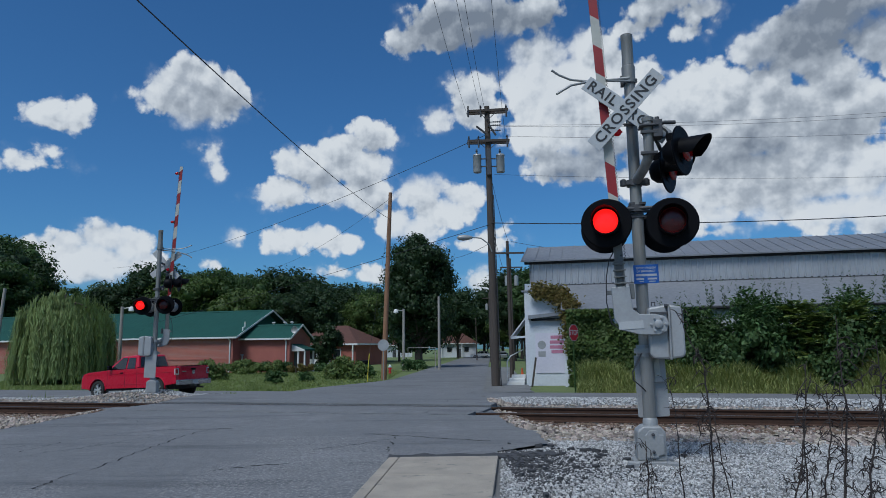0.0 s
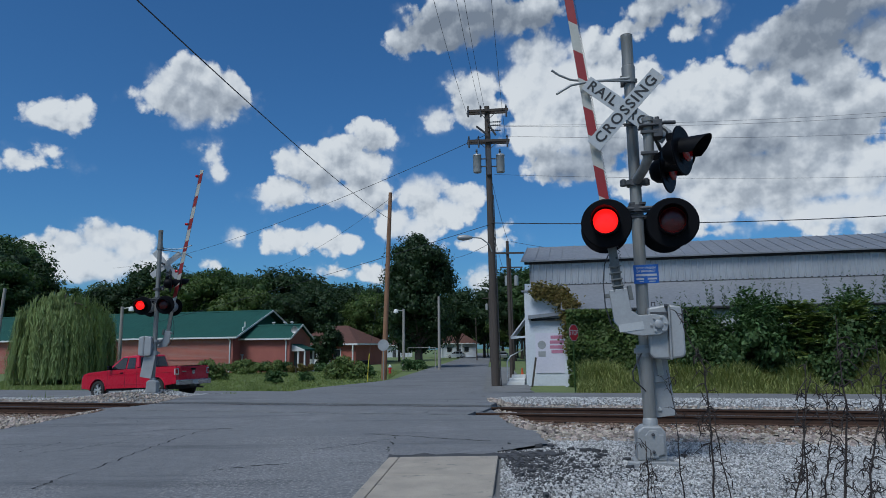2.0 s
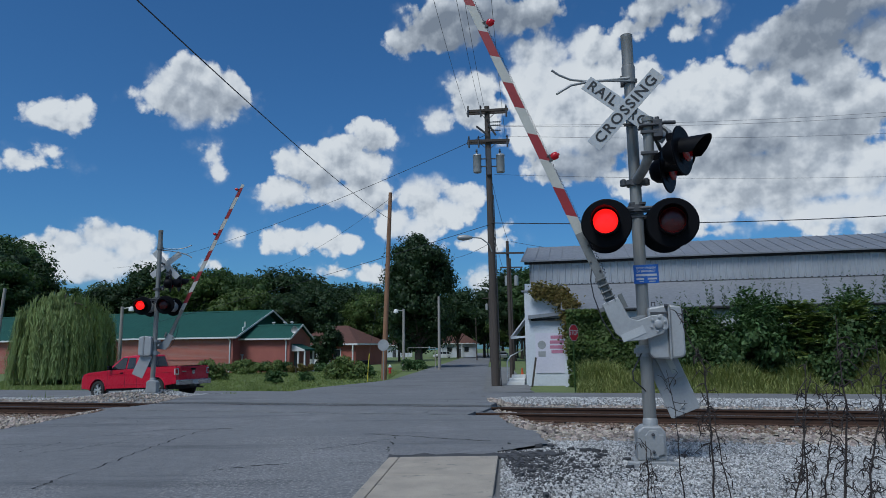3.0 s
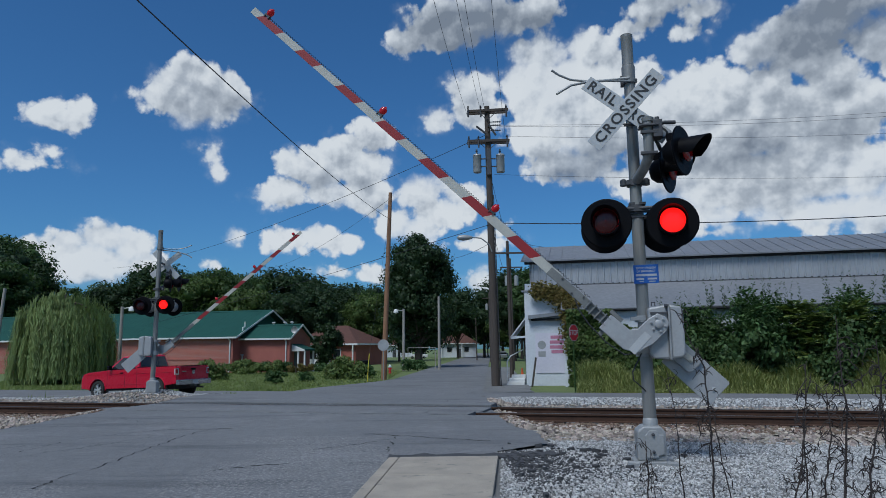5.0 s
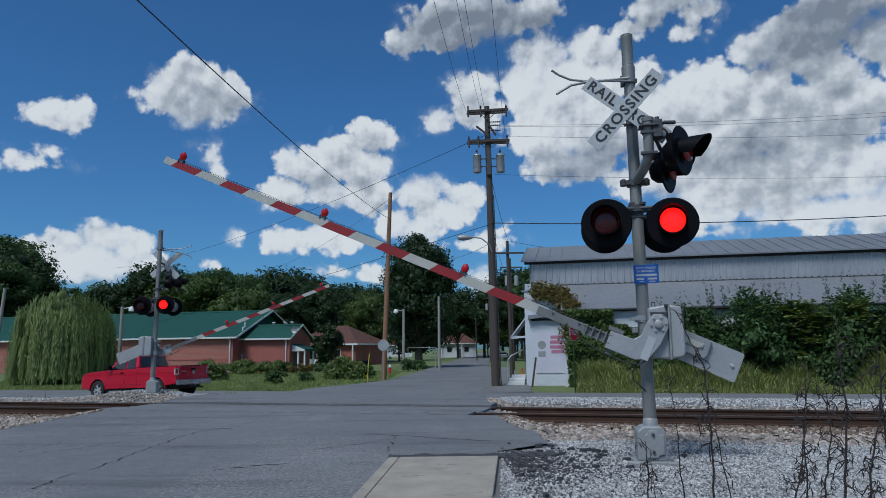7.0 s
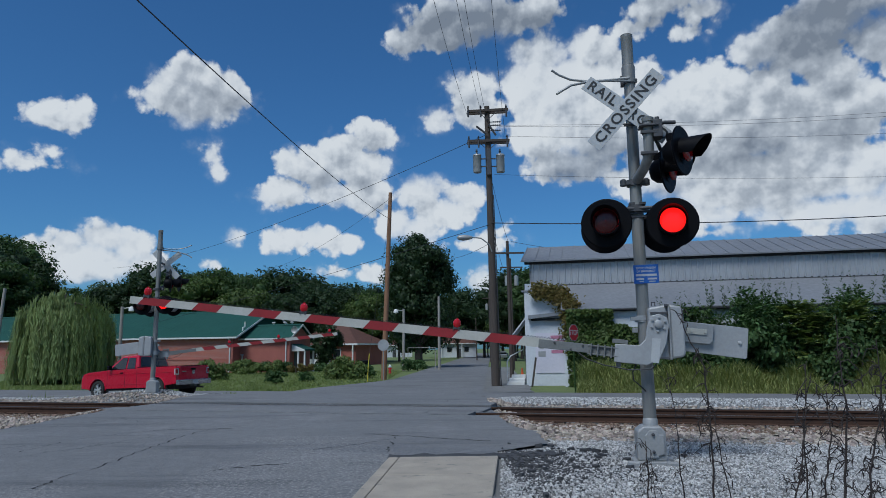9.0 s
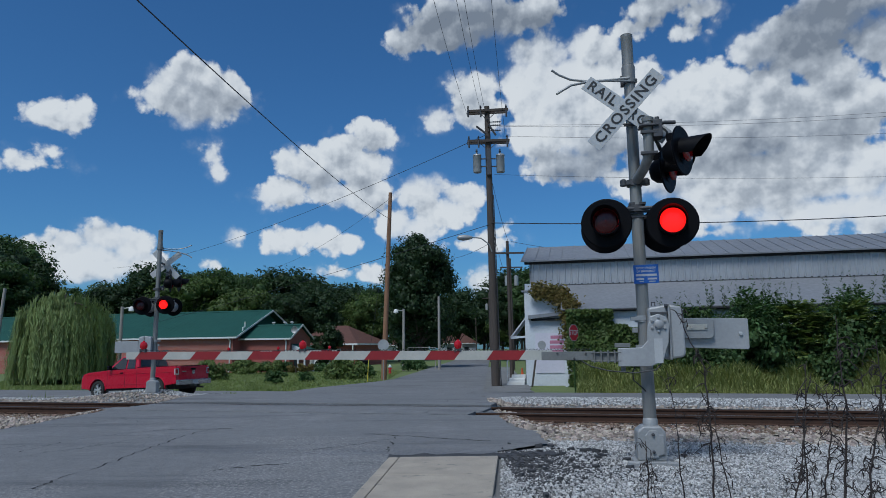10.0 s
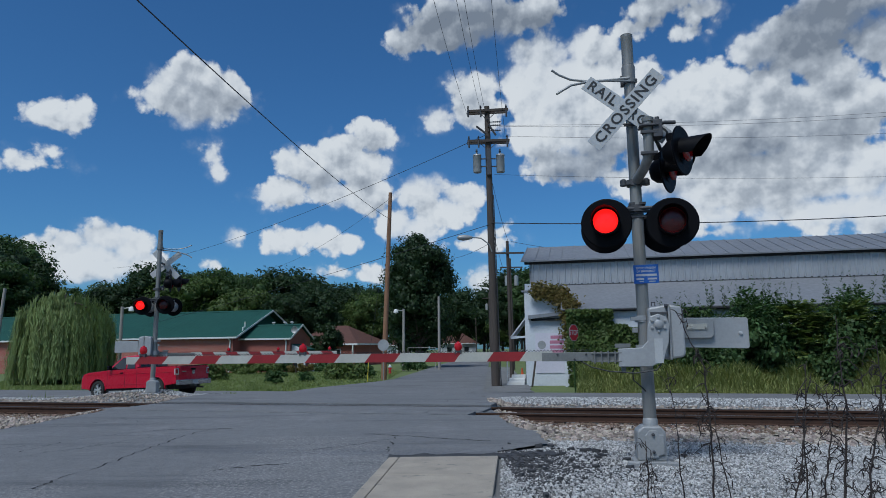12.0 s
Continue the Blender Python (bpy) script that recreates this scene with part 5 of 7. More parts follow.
def make_bushes():
    kinds = [bush_mesh(31, 4.4, 4.0, 34, 230, 0.11, "leaf_bush"), bush_mesh(32, 4.6, 3.6, 32, 230, 0.11, "leaf_wood"), bush_mesh(33, 3.6, 4.1, 28, 230, 0.11, "leaf_light")]
    plumes = [frond_mesh(31, 5.0, 4.1, 420, 0.62, "leaf_bush", 8), frond_mesh(32, 5.2, 3.7, 420, 0.5, "leaf_wood", 3), frond_mesh(33, 4.2, 4.2, 380, 0.6, "leaf_light", 6)]
    sapling = frond_mesh(34, 2.6, 4.1, 210, 0.95, "leaf_sapling", 0, 0.3)
    for x, y in ((16.9, 31.8), (18.9, 31.6)):
        bush(pose(x, y, LOW, 0, 0, 40 * x), sapling, "slender yellow-green sapling with feathered leaves before the hedge", "bushes before the warehouse")
    rnd = random.Random(3)
    # overgrown hedge in front of the warehouse
    for s, n, k, h in ((6.9, 18.4, 0, 0.92), (8.2, 18.2, 1, 1.02), (9.6, 17.6, 0, 1.05), (11.2, 18.3, 0, 1.0), (13.0, 17.7, 1, 1.02), (14.6, 18.5, 0, 1.06), (16.2, 17.6, 1, 1.0), (17.9, 18.2, 2, 1.0), (19.4, 17.5, 0, 0.98), (21.2, 18.1, 1, 1.0), (22.9, 17.6, 0, 1.05), (24.6, 18.3, 1, 1.0), (26.4, 17.8, 2, 0.95), (28.4, 18.1, 0, 1.0), (30.5, 17.8, 1, 1.0)):
        p = at_track(s, n + 1.5)
        w = rnd.uniform(0.85, 1.0)
        bush(pose(p.x, p.y, LOW, 0, 0, rnd.uniform(0, 360)), kinds[k], ("large overgrown dark green bush before the warehouse", "large rounded overgrown green bush before the warehouse", "tall yellowish green sapling bush before the warehouse")[k], "bushes before the warehouse", (w, w, h * 1.08), plumes[k])
    small = [bush_mesh(41, 1.9, 1.5, 20, 130, 0.09, "leaf_shrub"), bush_mesh(42, 1.5, 1.1, 12, 130, 0.08, "leaf_bush"), bush_mesh(43, 1.3, 1.0, 10, 120, 0.08, "leaf_autumn")]
    for x, y, k, s in ((-6.9, 50, 0, 1.35), (-8.0, 51, 0, 1.0), (-6.0, 51.5, 1, 1.1), (-10.6, 43.5, 1, 0.95), (-9.3, 46, 1, 0.75), (-17.2, 50.5, 0, 1.2), (-18.7, 65.5, 1, 1.3), (-20.0, 66, 0, 1.0), (-17.4, 65.4, 1, 1.25), (-16.1, 65, 0, 1.0), (-15.2, 65.6, 1, 1.2), (-13.9, 64.5, 2, 1.15), (-12.9, 65, 2, 1.05), (-12.0, 66, 1, 1.0),
                       (-3.4, 66, 1, 1.3), (-2.6, 66.8, 1, 1.2), (-19.6, 47.5, 1, 0.8), (-17.6, 62, 0, 1.1)):
        bush(pose(x, y, LOW, 0, 0, rnd.uniform(0, 360)), small[k], ("rounded light green garden shrub on the lawn", "rounded dark green garden shrub on the lawn", "low yellow-green garden shrub on the lawn")[k], "garden shrubs", (s, s, s))


make_bushes()


def make_tall_grass():
    """Uncut grass along the street, one mesh of bent blades."""
    rng = np.random.default_rng(6)
    n = 52000
    s, q = rng.uniform(1.9, 31, n), rng.random(n) ** 1.3
    k = 15.7 + q * 3.2
    x = TRACK_MID.x + ALONG.x * s + ACROSS.x * k
    y = TRACK_MID.y + ALONG.y * s + ACROSS.y * k
    patch = np.array([noise.noise((a * 0.5, b * 0.5, 2.0)) for a, b in zip(x, y)])
    h = (0.22 + 0.95 * np.minimum(q * 2.2, 1)) * np.maximum(0.75 + 1.1 * patch, 0.25) * rng.uniform(0.6, 1.3, n)
    a = rng.uniform(0, 2 * math.pi, n)
    w = 0.014 + 0.016 * rng.random(n)
    lean = rng.uniform(0.1, 0.55, n) * h
    dx, dy = np.cos(a), np.sin(a)
    base = np.stack([x, y, np.full(n, LOW - 0.03)], 1)
    wide = np.stack([-dy * w, dx * w, np.zeros(n)], 1)
    mid = base + np.stack([dx * lean * 0.3, dy * lean * 0.3, h * 0.65], 1)
    tip = base + np.stack([dx * lean, dy * lean, h * 0.95], 1)
    pts = np.stack([base - wide, base + wide, mid + wide * 0.8, mid - wide * 0.8, tip], 1).reshape(-1, 3)
    o = np.arange(n)[:, None] * 5
    me = bpy.data.meshes.new("tall_grass")
    me.from_pydata(pts.tolist(), [], (o + np.array([[0, 1, 2, 3]])).tolist() + (o + np.array([[3, 2, 4]])).tolist())
    me.materials.append(M["blade"])
    tagged(part("tall_grass", me, None), "tall uncut yellow-green roadside grass", "grass", kind="stuff")


make_tall_grass()


def make_lawn():
    """Short uneven turf on the lawns, and weeds at the edge of the stones."""
    rng = np.random.default_rng(66)
    x, y = rng.uniform(-34, -4, 60000), 33.5 + 34 * rng.random(60000) ** 1.6
    rows = [(a, b, 0.10) for a, b in zip(x, y) if a < road_edges(b)[0] - 0.25 and track_sn(a, b)[1] > 15.9]
    for _ in range(2600):
        s, n = rng.uniform(-24, -5.5), 7.6 + rng.normal(0, 0.5)
        p = at_track(s, n)
        if p.x < road_edges(p.y)[0] - 0.2:
            rows.append((p.x, p.y, 0.22))
    base = np.array([(a, b, zground(a, b) - 0.03) for a, b, _ in rows])
    n = len(base)
    patch = np.array([noise.noise((a * 0.7, b * 0.7, 5.0)) for a, b, _ in rows])
    h = np.array([q for _, _, q in rows]) * rng.uniform(0.5, 1.4, n) * (1 + 0.7 * patch)
    a = rng.uniform(0, 6.28, n)
    wide = np.stack([np.cos(a), np.sin(a), np.zeros(n)], 1) * 0.03
    tip = base + np.stack([rng.normal(0, 0.06, n), rng.normal(0, 0.06, n), h], 1)
    pts = np.stack([base - wide, base + wide, tip], 1).reshape(-1, 3)
    me = bpy.data.meshes.new("lawn_turf")
    me.from_pydata(pts.tolist(), [], np.arange(n * 3).reshape(n, 3).tolist())
    me.materials.append(M["turf"])
    tagged(part("lawn_turf", me, None), "short green lawn turf with weeds", "grass", kind="stuff")


make_lawn()


# ---- stones ----
def stones(name, where, count, size, material, label, seed):
    """Loose angular stones in one mesh."""
    rng = np.random.default_rng(seed)
    pts = where(rng, count)
    z = np.array([zground(a, b) for a, b in pts]) + 0.02
    n = len(pts)
    shape = np.array([(-1, -1, -0.6), (1, -0.8, -0.6), (0.9, 1, -0.6), (-0.9, 0.9, -0.6), (-0.6, -0.5, 0.7), (0.7, -0.6, 0.55), (0.5, 0.6, 0.75), (-0.5, 0.5, 0.5)])
    v = shape[None] * rng.uniform(0.7, 1.3, (n, 8, 3)) * (size * rng.uniform(0.5, 1.5, n))[:, None, None] * rng.uniform(0.6, 1.1, (n, 1, 3))
    a, t = rng.uniform(0, 6.28, n), rng.normal(0, 0.5, n)
    ca, sa, ct, st = np.cos(a)[:, None], np.sin(a)[:, None], np.cos(t)[:, None], np.sin(t)[:, None]
    x, y, w = v[..., 0], v[..., 1] * ct - v[..., 2] * st, v[..., 1] * st + v[..., 2] * ct
    out = np.stack([x * ca - y * sa + pts[:, :1], x * sa + y * ca + pts[:, 1:], w + z[:, None]], 2).reshape(-1, 3)
    q = np.array([(4, 5, 6, 7), (0, 1, 5, 4), (1, 2, 6, 5), (2, 3, 7, 6), (3, 0, 4, 7)])
    me = bpy.data.meshes.new(name)
    me.from_pydata(out.tolist(), [], (np.arange(n)[:, None, None] * 8 + q[None]).reshape(-1, 4).tolist())
    me.materials.append(material)
    tagged(part(name, me, None), label, "gravel", kind="stuff")


def off_road(p):
    keep = []
    for x, y in p:
        left, right = road_edges(y)
        keep.append(not (left - 0.1 < x < right + 0.05) and not (-1.6 < x < 0.74 - 0.088 * (9.25 - y) and y < 9.3))
    return p[np.array(keep)]


def band(s0, s1, n0, n1):
    def pick(rng, count):
        s, n = rng.uniform(s0, s1, count), rng.uniform(n0, n1, count)
        return off_road(np.stack([TRACK_MID.x + ALONG.x * s + ACROSS.x * n, TRACK_MID.y + ALONG.y * s + ACROSS.y * n], 1))
    return pick


def make_stones():
    stones("ballast", band(-26, 16, -2.3, -0.85), 7000, 0.042, M["ballast_rust"], "rust-stained brown ballast under the near rail", 61)
    stones("ballast", band(-26, 16, -5.3, -1.5), 21000, 0.040, M["ballast"], "tan and grey crushed rock ballast beside the rails", 51)
    stones("ballast", band(-26, 22, 1.0, 3.4), 14000, 0.034, M["ballast"], "tan and grey crushed rock ballast beside the rails", 52)
    stones("ballast", band(-26, 20, -0.66, 0.66), 5000, 0.042, M["ballast"], "brownish ballast between the sleepers", 57)
    stones("loose_gravel", band(-0.5, 9, -10.3, -4.9), 76000, 0.0115, M["stone"], "pale crushed limestone around the signal base", 53)
    stones("loose_gravel", band(0.5, 24, 3.4, 8.8), 24000, 0.026, M["stone"], "pale crushed limestone between track and street", 54)
    stones("loose_gravel", band(-26, -6, 3.4, 7.4), 17000, 0.026, M["stone"], "pale crushed limestone between track and street", 55)
    stones("loose_gravel", band(-26, -8, -6.5, -4.3), 3500, 0.03, M["stone"], "pale crushed limestone beside the road", 58)

    def heap(rng, count):
        return np.stack([-17.8 + rng.normal(0, 1.2, count), 28.2 + rng.normal(0, 0.4, count)], 1)
    stones("gravel_heap", heap, 900, 0.1, M["stone"], "low heap of grey broken stone", 56)

    def crumbs(rng, count):
        return np.stack([rng.normal(-0.9, 1.2, count), rng.normal(9.9, 1.2, count)], 1)
    rng = np.random.default_rng(60)
    stones("loose_gravel", lambda r, c: np.array([(x, y) for x, y in crumbs(r, c) if not (-1.4 < x < 0.8 and y < 9.35)]), 700, 0.011, M["stone"], "scattered grit on the asphalt", 59)
    # broken lumps of asphalt at the road's ragged edge: a few long slabs, many crumbs
    rnd = random.Random(9)
    spots = [(0.83, 7.72, 0.05), (0.93, 7.68, 0.035), (1.84, 9.34, 0.055), (2.0, 9.3, 0.06), (1.92, 9.42, 0.045), (2.1, 9.24, 0.04), (1.55, 8.6, 0.05), (1.5, 8.1, 0.045), (2.12, 8.06, 0.045), (0.94, 6.65, 0.05), (1.5, 9.95, 0.05), (1.7, 9.5, 0.045), (3.0, 8.8, 0.04)]
    for _ in range(90):
        u = abs(rnd.gauss(0, 0.5))
        spots.append((0.78 + u, 8.85 + rnd.gauss(0, 0.55), rnd.uniform(0.014, 0.05)))
    for x, y, size in spots:
        n = rnd.randint(7, 11)
        flat = rnd.uniform(0.5, 0.9)
        poly = [(size * rnd.uniform(0.7, 1.15) * math.cos(2 * math.pi * q / n) * 1.2, size * flat * rnd.uniform(0.6, 1.15) * math.sin(2 * math.pi * q / n)) for q in range(n)]
        ob = part("asphalt_chunk", Build().prism(poly, -0.02, 0.012 + 0.5 * size, "xy"), M["asphalt_dark"], bevel=0.005, m=pose(x, y, zground(x, y) + 0.025, rnd.uniform(-16, 16), rnd.uniform(-16, 16), rnd.uniform(0, 360)))
        tagged(ob, "flat broken slab of asphalt on gravel" if size > 0.042 else "broken dark crumb of asphalt on gravel", "rubble", "broken asphalt")
    stones("asphalt_crumbs", lambda r, c: np.array([(x, y) for x, y in np.stack([0.75 + np.abs(r.normal(0, 0.55, c)), r.normal(8.5, 0.7, c)], 1) if y < 9.7]), 5200, 0.013, M["asphalt_dark"], "dark crumbled asphalt among the gravel", 62)


make_stones()


# ---- buildings ----
def frame_of(x, y, turn):
    return Matrix.Translation((x, y, LOW)) @ Matrix.Rotation(radians(turn), 4, "Z")


def make_brick_hall():
    """Long brick hall with a green metal roof and a lower wing at its end."""
    turn = -13.9
    root = thing("brick_hall", frame_of(-21.0, 68.0, turn), "long red brick hall with green metal roof", "building")
    L, W, E, R = 36.0, 14.0, 3.52, 6.35

    def wall(parent, x0, x1, y0, y1, z1):
        part("wall", Build().box(((x0 + x1) / 2, (y0 + y1) / 2, z1 / 2 - 0.1), (abs(x1 - x0), abs(y1 - y0), z1 + 0.2)), M["brick"], parent)
    wall(root, -L, 0, 0, 0.3, E)
    wall(root, -L, 0, W - 0.3, W, E)
    part("wall", Build().prism([(0.3, -0.2), (W - 0.3, -0.2), (W - 0.3, E), (W / 2, R - 0.25), (0.3, E)], -0.3, 0, "yz"), M["green_roof"], root, "green clad gable above brick")
    part("wall", Build().box((0.01, W / 2, E / 2 - 0.1), (0.06, W - 0.02, E + 0.15)), M["brick"], root)
    part("wall_band", Build().box((-L / 2, -0.04, 0.62), (L, 0.1, 1.3)).box((-L / 2, -0.06, 1.3), (L, 0.14, 0.08)), M["brick"], root, "projecting brick plinth")
    # courses of brick, as shallow joints
    joints = Build()
    for i in range(30):
        z = 0.1 + i * 0.115
        if not 1.2 < z < 1.36:
            joints.box((-L / 2, -0.006 if z > 1.3 else -0.094, z), (L, 0.006, 0.014))
    part("mortar_joint", joints, M["mortar"], root)
    root.children[-1]["kind"] = "stuff"

    def roof(parent, length, x0, w, e, r, over, material):
        for sgn in (1, -1):
            y_e, y_r = (-over, w / 2) if sgn > 0 else (w + over, w / 2)
            slope = (r - e) / (w / 2)
            ze = e - over * slope
            b = Build().prism([(y_e, ze), (y_r, r), (y_r, r + 0.12), (y_e, ze + 0.12)], x0, x0 + length, "yz")
            slab = part("roof", b, material, parent, "green standing seam metal roof")
            seam = Build().prism([(y_e, ze + 0.12), (y_r, r + 0.12), (y_r, r + 0.132), (y_e, ze + 0.132)], -0.012, 0.012, "yz").mesh("roof_seam", material)
            n = int(length / 0.6)
            for i in range(n + 1):
                part("roof_seam", seam, None, slab, m=pose(x0 + 0.02 + i * (length - 0.04) / n, 0, 0))
        part("ridge_cap", Build().prism([(w / 2 - 0.25, r + 0.05), (w / 2, r + 0.2), (w / 2 + 0.25, r + 0.05)], x0, x0 + length, "yz"), material, parent)
        part("gutter", Build().box((x0 + length / 2, -over - 0.06, e - over * (r - e) / (w / 2) + 0.04), (length, 0.14, 0.16)), M["trim_white"], parent, "white gutter")
        for y0, y1, z0, z1 in ((-over, w / 2, e - over * (r - e) / (w / 2), r), (w / 2, w + over, r, e - over * (r - e) / (w / 2))):
            part("rake_trim", Build().prism([(y0, z0 - 0.02), (y1, z1 - 0.02), (y1, z1 + 0.16), (y0, z0 + 0.16)], x0 + length, x0 + length + 0.06, "yz"), M["trim_white"], parent)
    roof(root, L + 0.6, -L, W, E, R, 0.35, M["green_roof"])
    part("downspout", Build().path([(-0.25, -0.45, E - 0.15), (-0.25, -0.1, E - 0.4), (-0.25, -0.1, 0.15), (-0.25, -0.25, 0.02)], 0.07, 8), M["trim_white"], root, "white downspout")
    part("downspout", Build().path([(-16, -0.45, E - 0.15), (-16, -0.1, E - 0.4), (-16, -0.1, 0.15), (-16, -0.25, 0.02)], 0.07, 8), M["trim_white"], root)
    part("flue", Build().path([(0.35, 1.2, E + 0.5), (0.35, 1.2, E + 0.9), (0.6, 1.2, E + 1.0), (0.6, 1.2, E + 1.5)], 0.07, 8), M["trim_white"], root, "white vent pipe")
    # wing
    wl, wd, we, wr = 5.45, 4.7, 3.36, 4.6
    wing = thing("hall_wing", frame_of(-21.0, 68.0, turn) @ Matrix.Translation((0.05, 1.35, 0)), "low brick wing with green gable roof and porch", "building")
    wall(wing, 0, wl, 0, 0.25, we)
    part("wall", Build().prism([(0.25, -0.2), (wd, -0.2), (wd, we), (wd / 2, wr - 0.1), (0.25, we)], wl - 0.3, wl - 0.003, "yz"), M["brick"], wing)
    roof(wing, wl + 0.25, 0, wd, we, wr, 0.3, M["green_roof"])
    part("downspout", Build().path([(wl - 0.35, -0.4, we - 0.15), (wl - 0.35, -0.1, we - 0.35), (wl - 0.35, -0.1, 0.1)], 0.06, 8), M["trim_white"], wing)
    part("downspout", Build().path([(0.3, -0.12, 1.7), (0.3, -0.12, 0.1)], 0.05, 8).path([(0.15, -0.12, 1.7), (0.45, -0.12, 1.7)], 0.05, 8), M["trim_white"], wing)
    part("porch_roof", Build().prism([(wl, 2.75), (wl + 1.5, 2.2), (wl + 1.5, 2.05), (wl, 2.05)], 0.4, 2.6), M["green_roof"], wing)
    part("porch_side", Build().prism([(wl + 0.05, 2.68), (wl + 1.45, 2.17), (wl + 1.45, 2.0), (wl + 0.05, 2.0)], 0.34, 0.39), M["trim_white"], wing)
    for x, y in ((wl + 1.4, 0.5), (wl + 1.4, 2.5), (wl + 0.7, 0.5)):
        part("porch_post", Build().box((x, y, 1.0), (0.14, 0.14, 2.05)), M["trim_white"], wing)
    part("door", Build().box((wl + 0.02, 1.5, 1.05), (0.05, 0.95, 2.1)), M["dark_metal"], wing)
    part("satellite_dish", Build().lathe([(0.02, 0.1), (0.22, 0.06), (0.36, -0.05), (0.37, -0.03), (0.2, 0.09)], 16, "y", c=(wl + 0.35, 0.3, we + 0.75)).path([(wl + 0.3, 0.4, we + 0.2), (wl + 0.35, 0.4, we + 0.75)], 0.03, 6), M["galv"], wing, "small grey satellite dish", smooth=True)
    for x in (2.3, 3.6, 4.4):
        part("roof_vent", Build().lathe([(0.09, wr + 0.05), (0.09, wr + 0.32), (0.2, wr + 0.34), (0.2, wr + 0.42), (0.02, wr + 0.46)], 10, c=(x, wd / 2 + 0.2, 0)), M["trim_white"], wing)


make_brick_hall()


def make_cottage(m, label, w, d, e, r, wall, roof_m):
    """A small house under a hipped roof."""
    root = thing("house", m, label, "house", "houses along the road")
    part("wall", Build().box((0, 0, e / 2 - 0.1), (w, d, e + 0.2)), wall, root)
    o = 0.6
    b = Build().add([(-w / 2 - o, -d / 2 - o, e), (w / 2 + o, -d / 2 - o, e), (w / 2 + o, d / 2 + o, e), (-w / 2 - o, d / 2 + o, e), (-w / 2 + d / 2, 0, r), (w / 2 - d / 2, 0, r)], [(0, 1, 5, 4), (1, 2, 5), (2, 3, 4, 5), (3, 0, 4), (3, 2, 1, 0)])
    part("roof", b, roof_m, root)
    part("fascia", Build().box((0, -d / 2 - o, e - 0.06), (w + 2 * o, 0.05, 0.22)).box((w / 2 + o, 0, e - 0.06), (0.05, d + 2 * o, 0.22)), M["trim_white"], root)
    for x in (-w * 0.25, w * 0.22):
        win = part("window", Build().box((x, -d / 2 - 0.02, e * 0.55), (1.3, 0.06, 1.3)), M["trim_white"], root)
        part("pane", Build().box((x, -d / 2 - 0.055, e * 0.55), (1.1, 0.02, 1.1)), M["glass_dark"], win)
    part("door", Build().box((0.1, -d / 2 - 0.02, 1.0), (0.95, 0.06, 2.05)), M["dark_metal"], root)
    for x in (-w / 2 + 0.2, 0.8, w / 2 - 0.2):
        part("porch_post", Build().box((x, -d / 2 - o + 0.1, e / 2), (0.16, 0.16, e)), M["trim_white"], root)
    return root


make_cottage(pose(-15.4, 100, LOW, 0, 0, -25), "low brick house with brown hipped roof", 11, 8, 2.9, 5.6, M["brick"], M["roof_brown"])
make_cottage(pose(-18.4, 96, LOW, 0, 0, -14), "small pale house beside the brick hall", 5, 5, 2.7, 4.4, M["trim_white"], M["roof_brown"])
make_cottage(pose(3.2, 172, LOW, 0, 0, 5), "small pale house far down the road", 9, 7, 3.4, 6.2, M["wall_white"], M["roof_brown"])
make_cottage(pose(-14, 190, LOW, 0, 0, 5), "small pale house far down the road", 10, 7, 3.2, 5.6, M["wall_white"], M["roof_brown"])


def ribbed(x0, x1, z0, z1, y, pitch, depth):
    """A corrugated sheet across x, with trapezoid ribs on its front."""
    b = Build()
    b.box(((x0 + x1) / 2, y + 0.04, (z0 + z1) / 2), (x1 - x0, 0.08, z1 - z0))
    x = x0 + pitch / 2
    while x < x1 - 0.05:
        b.prism([(x - 0.07, y), (x - 0.03, y - depth), (x + 0.03, y - depth), (x + 0.07, y)], z0, z1, "xy")
        x += pitch
    return b


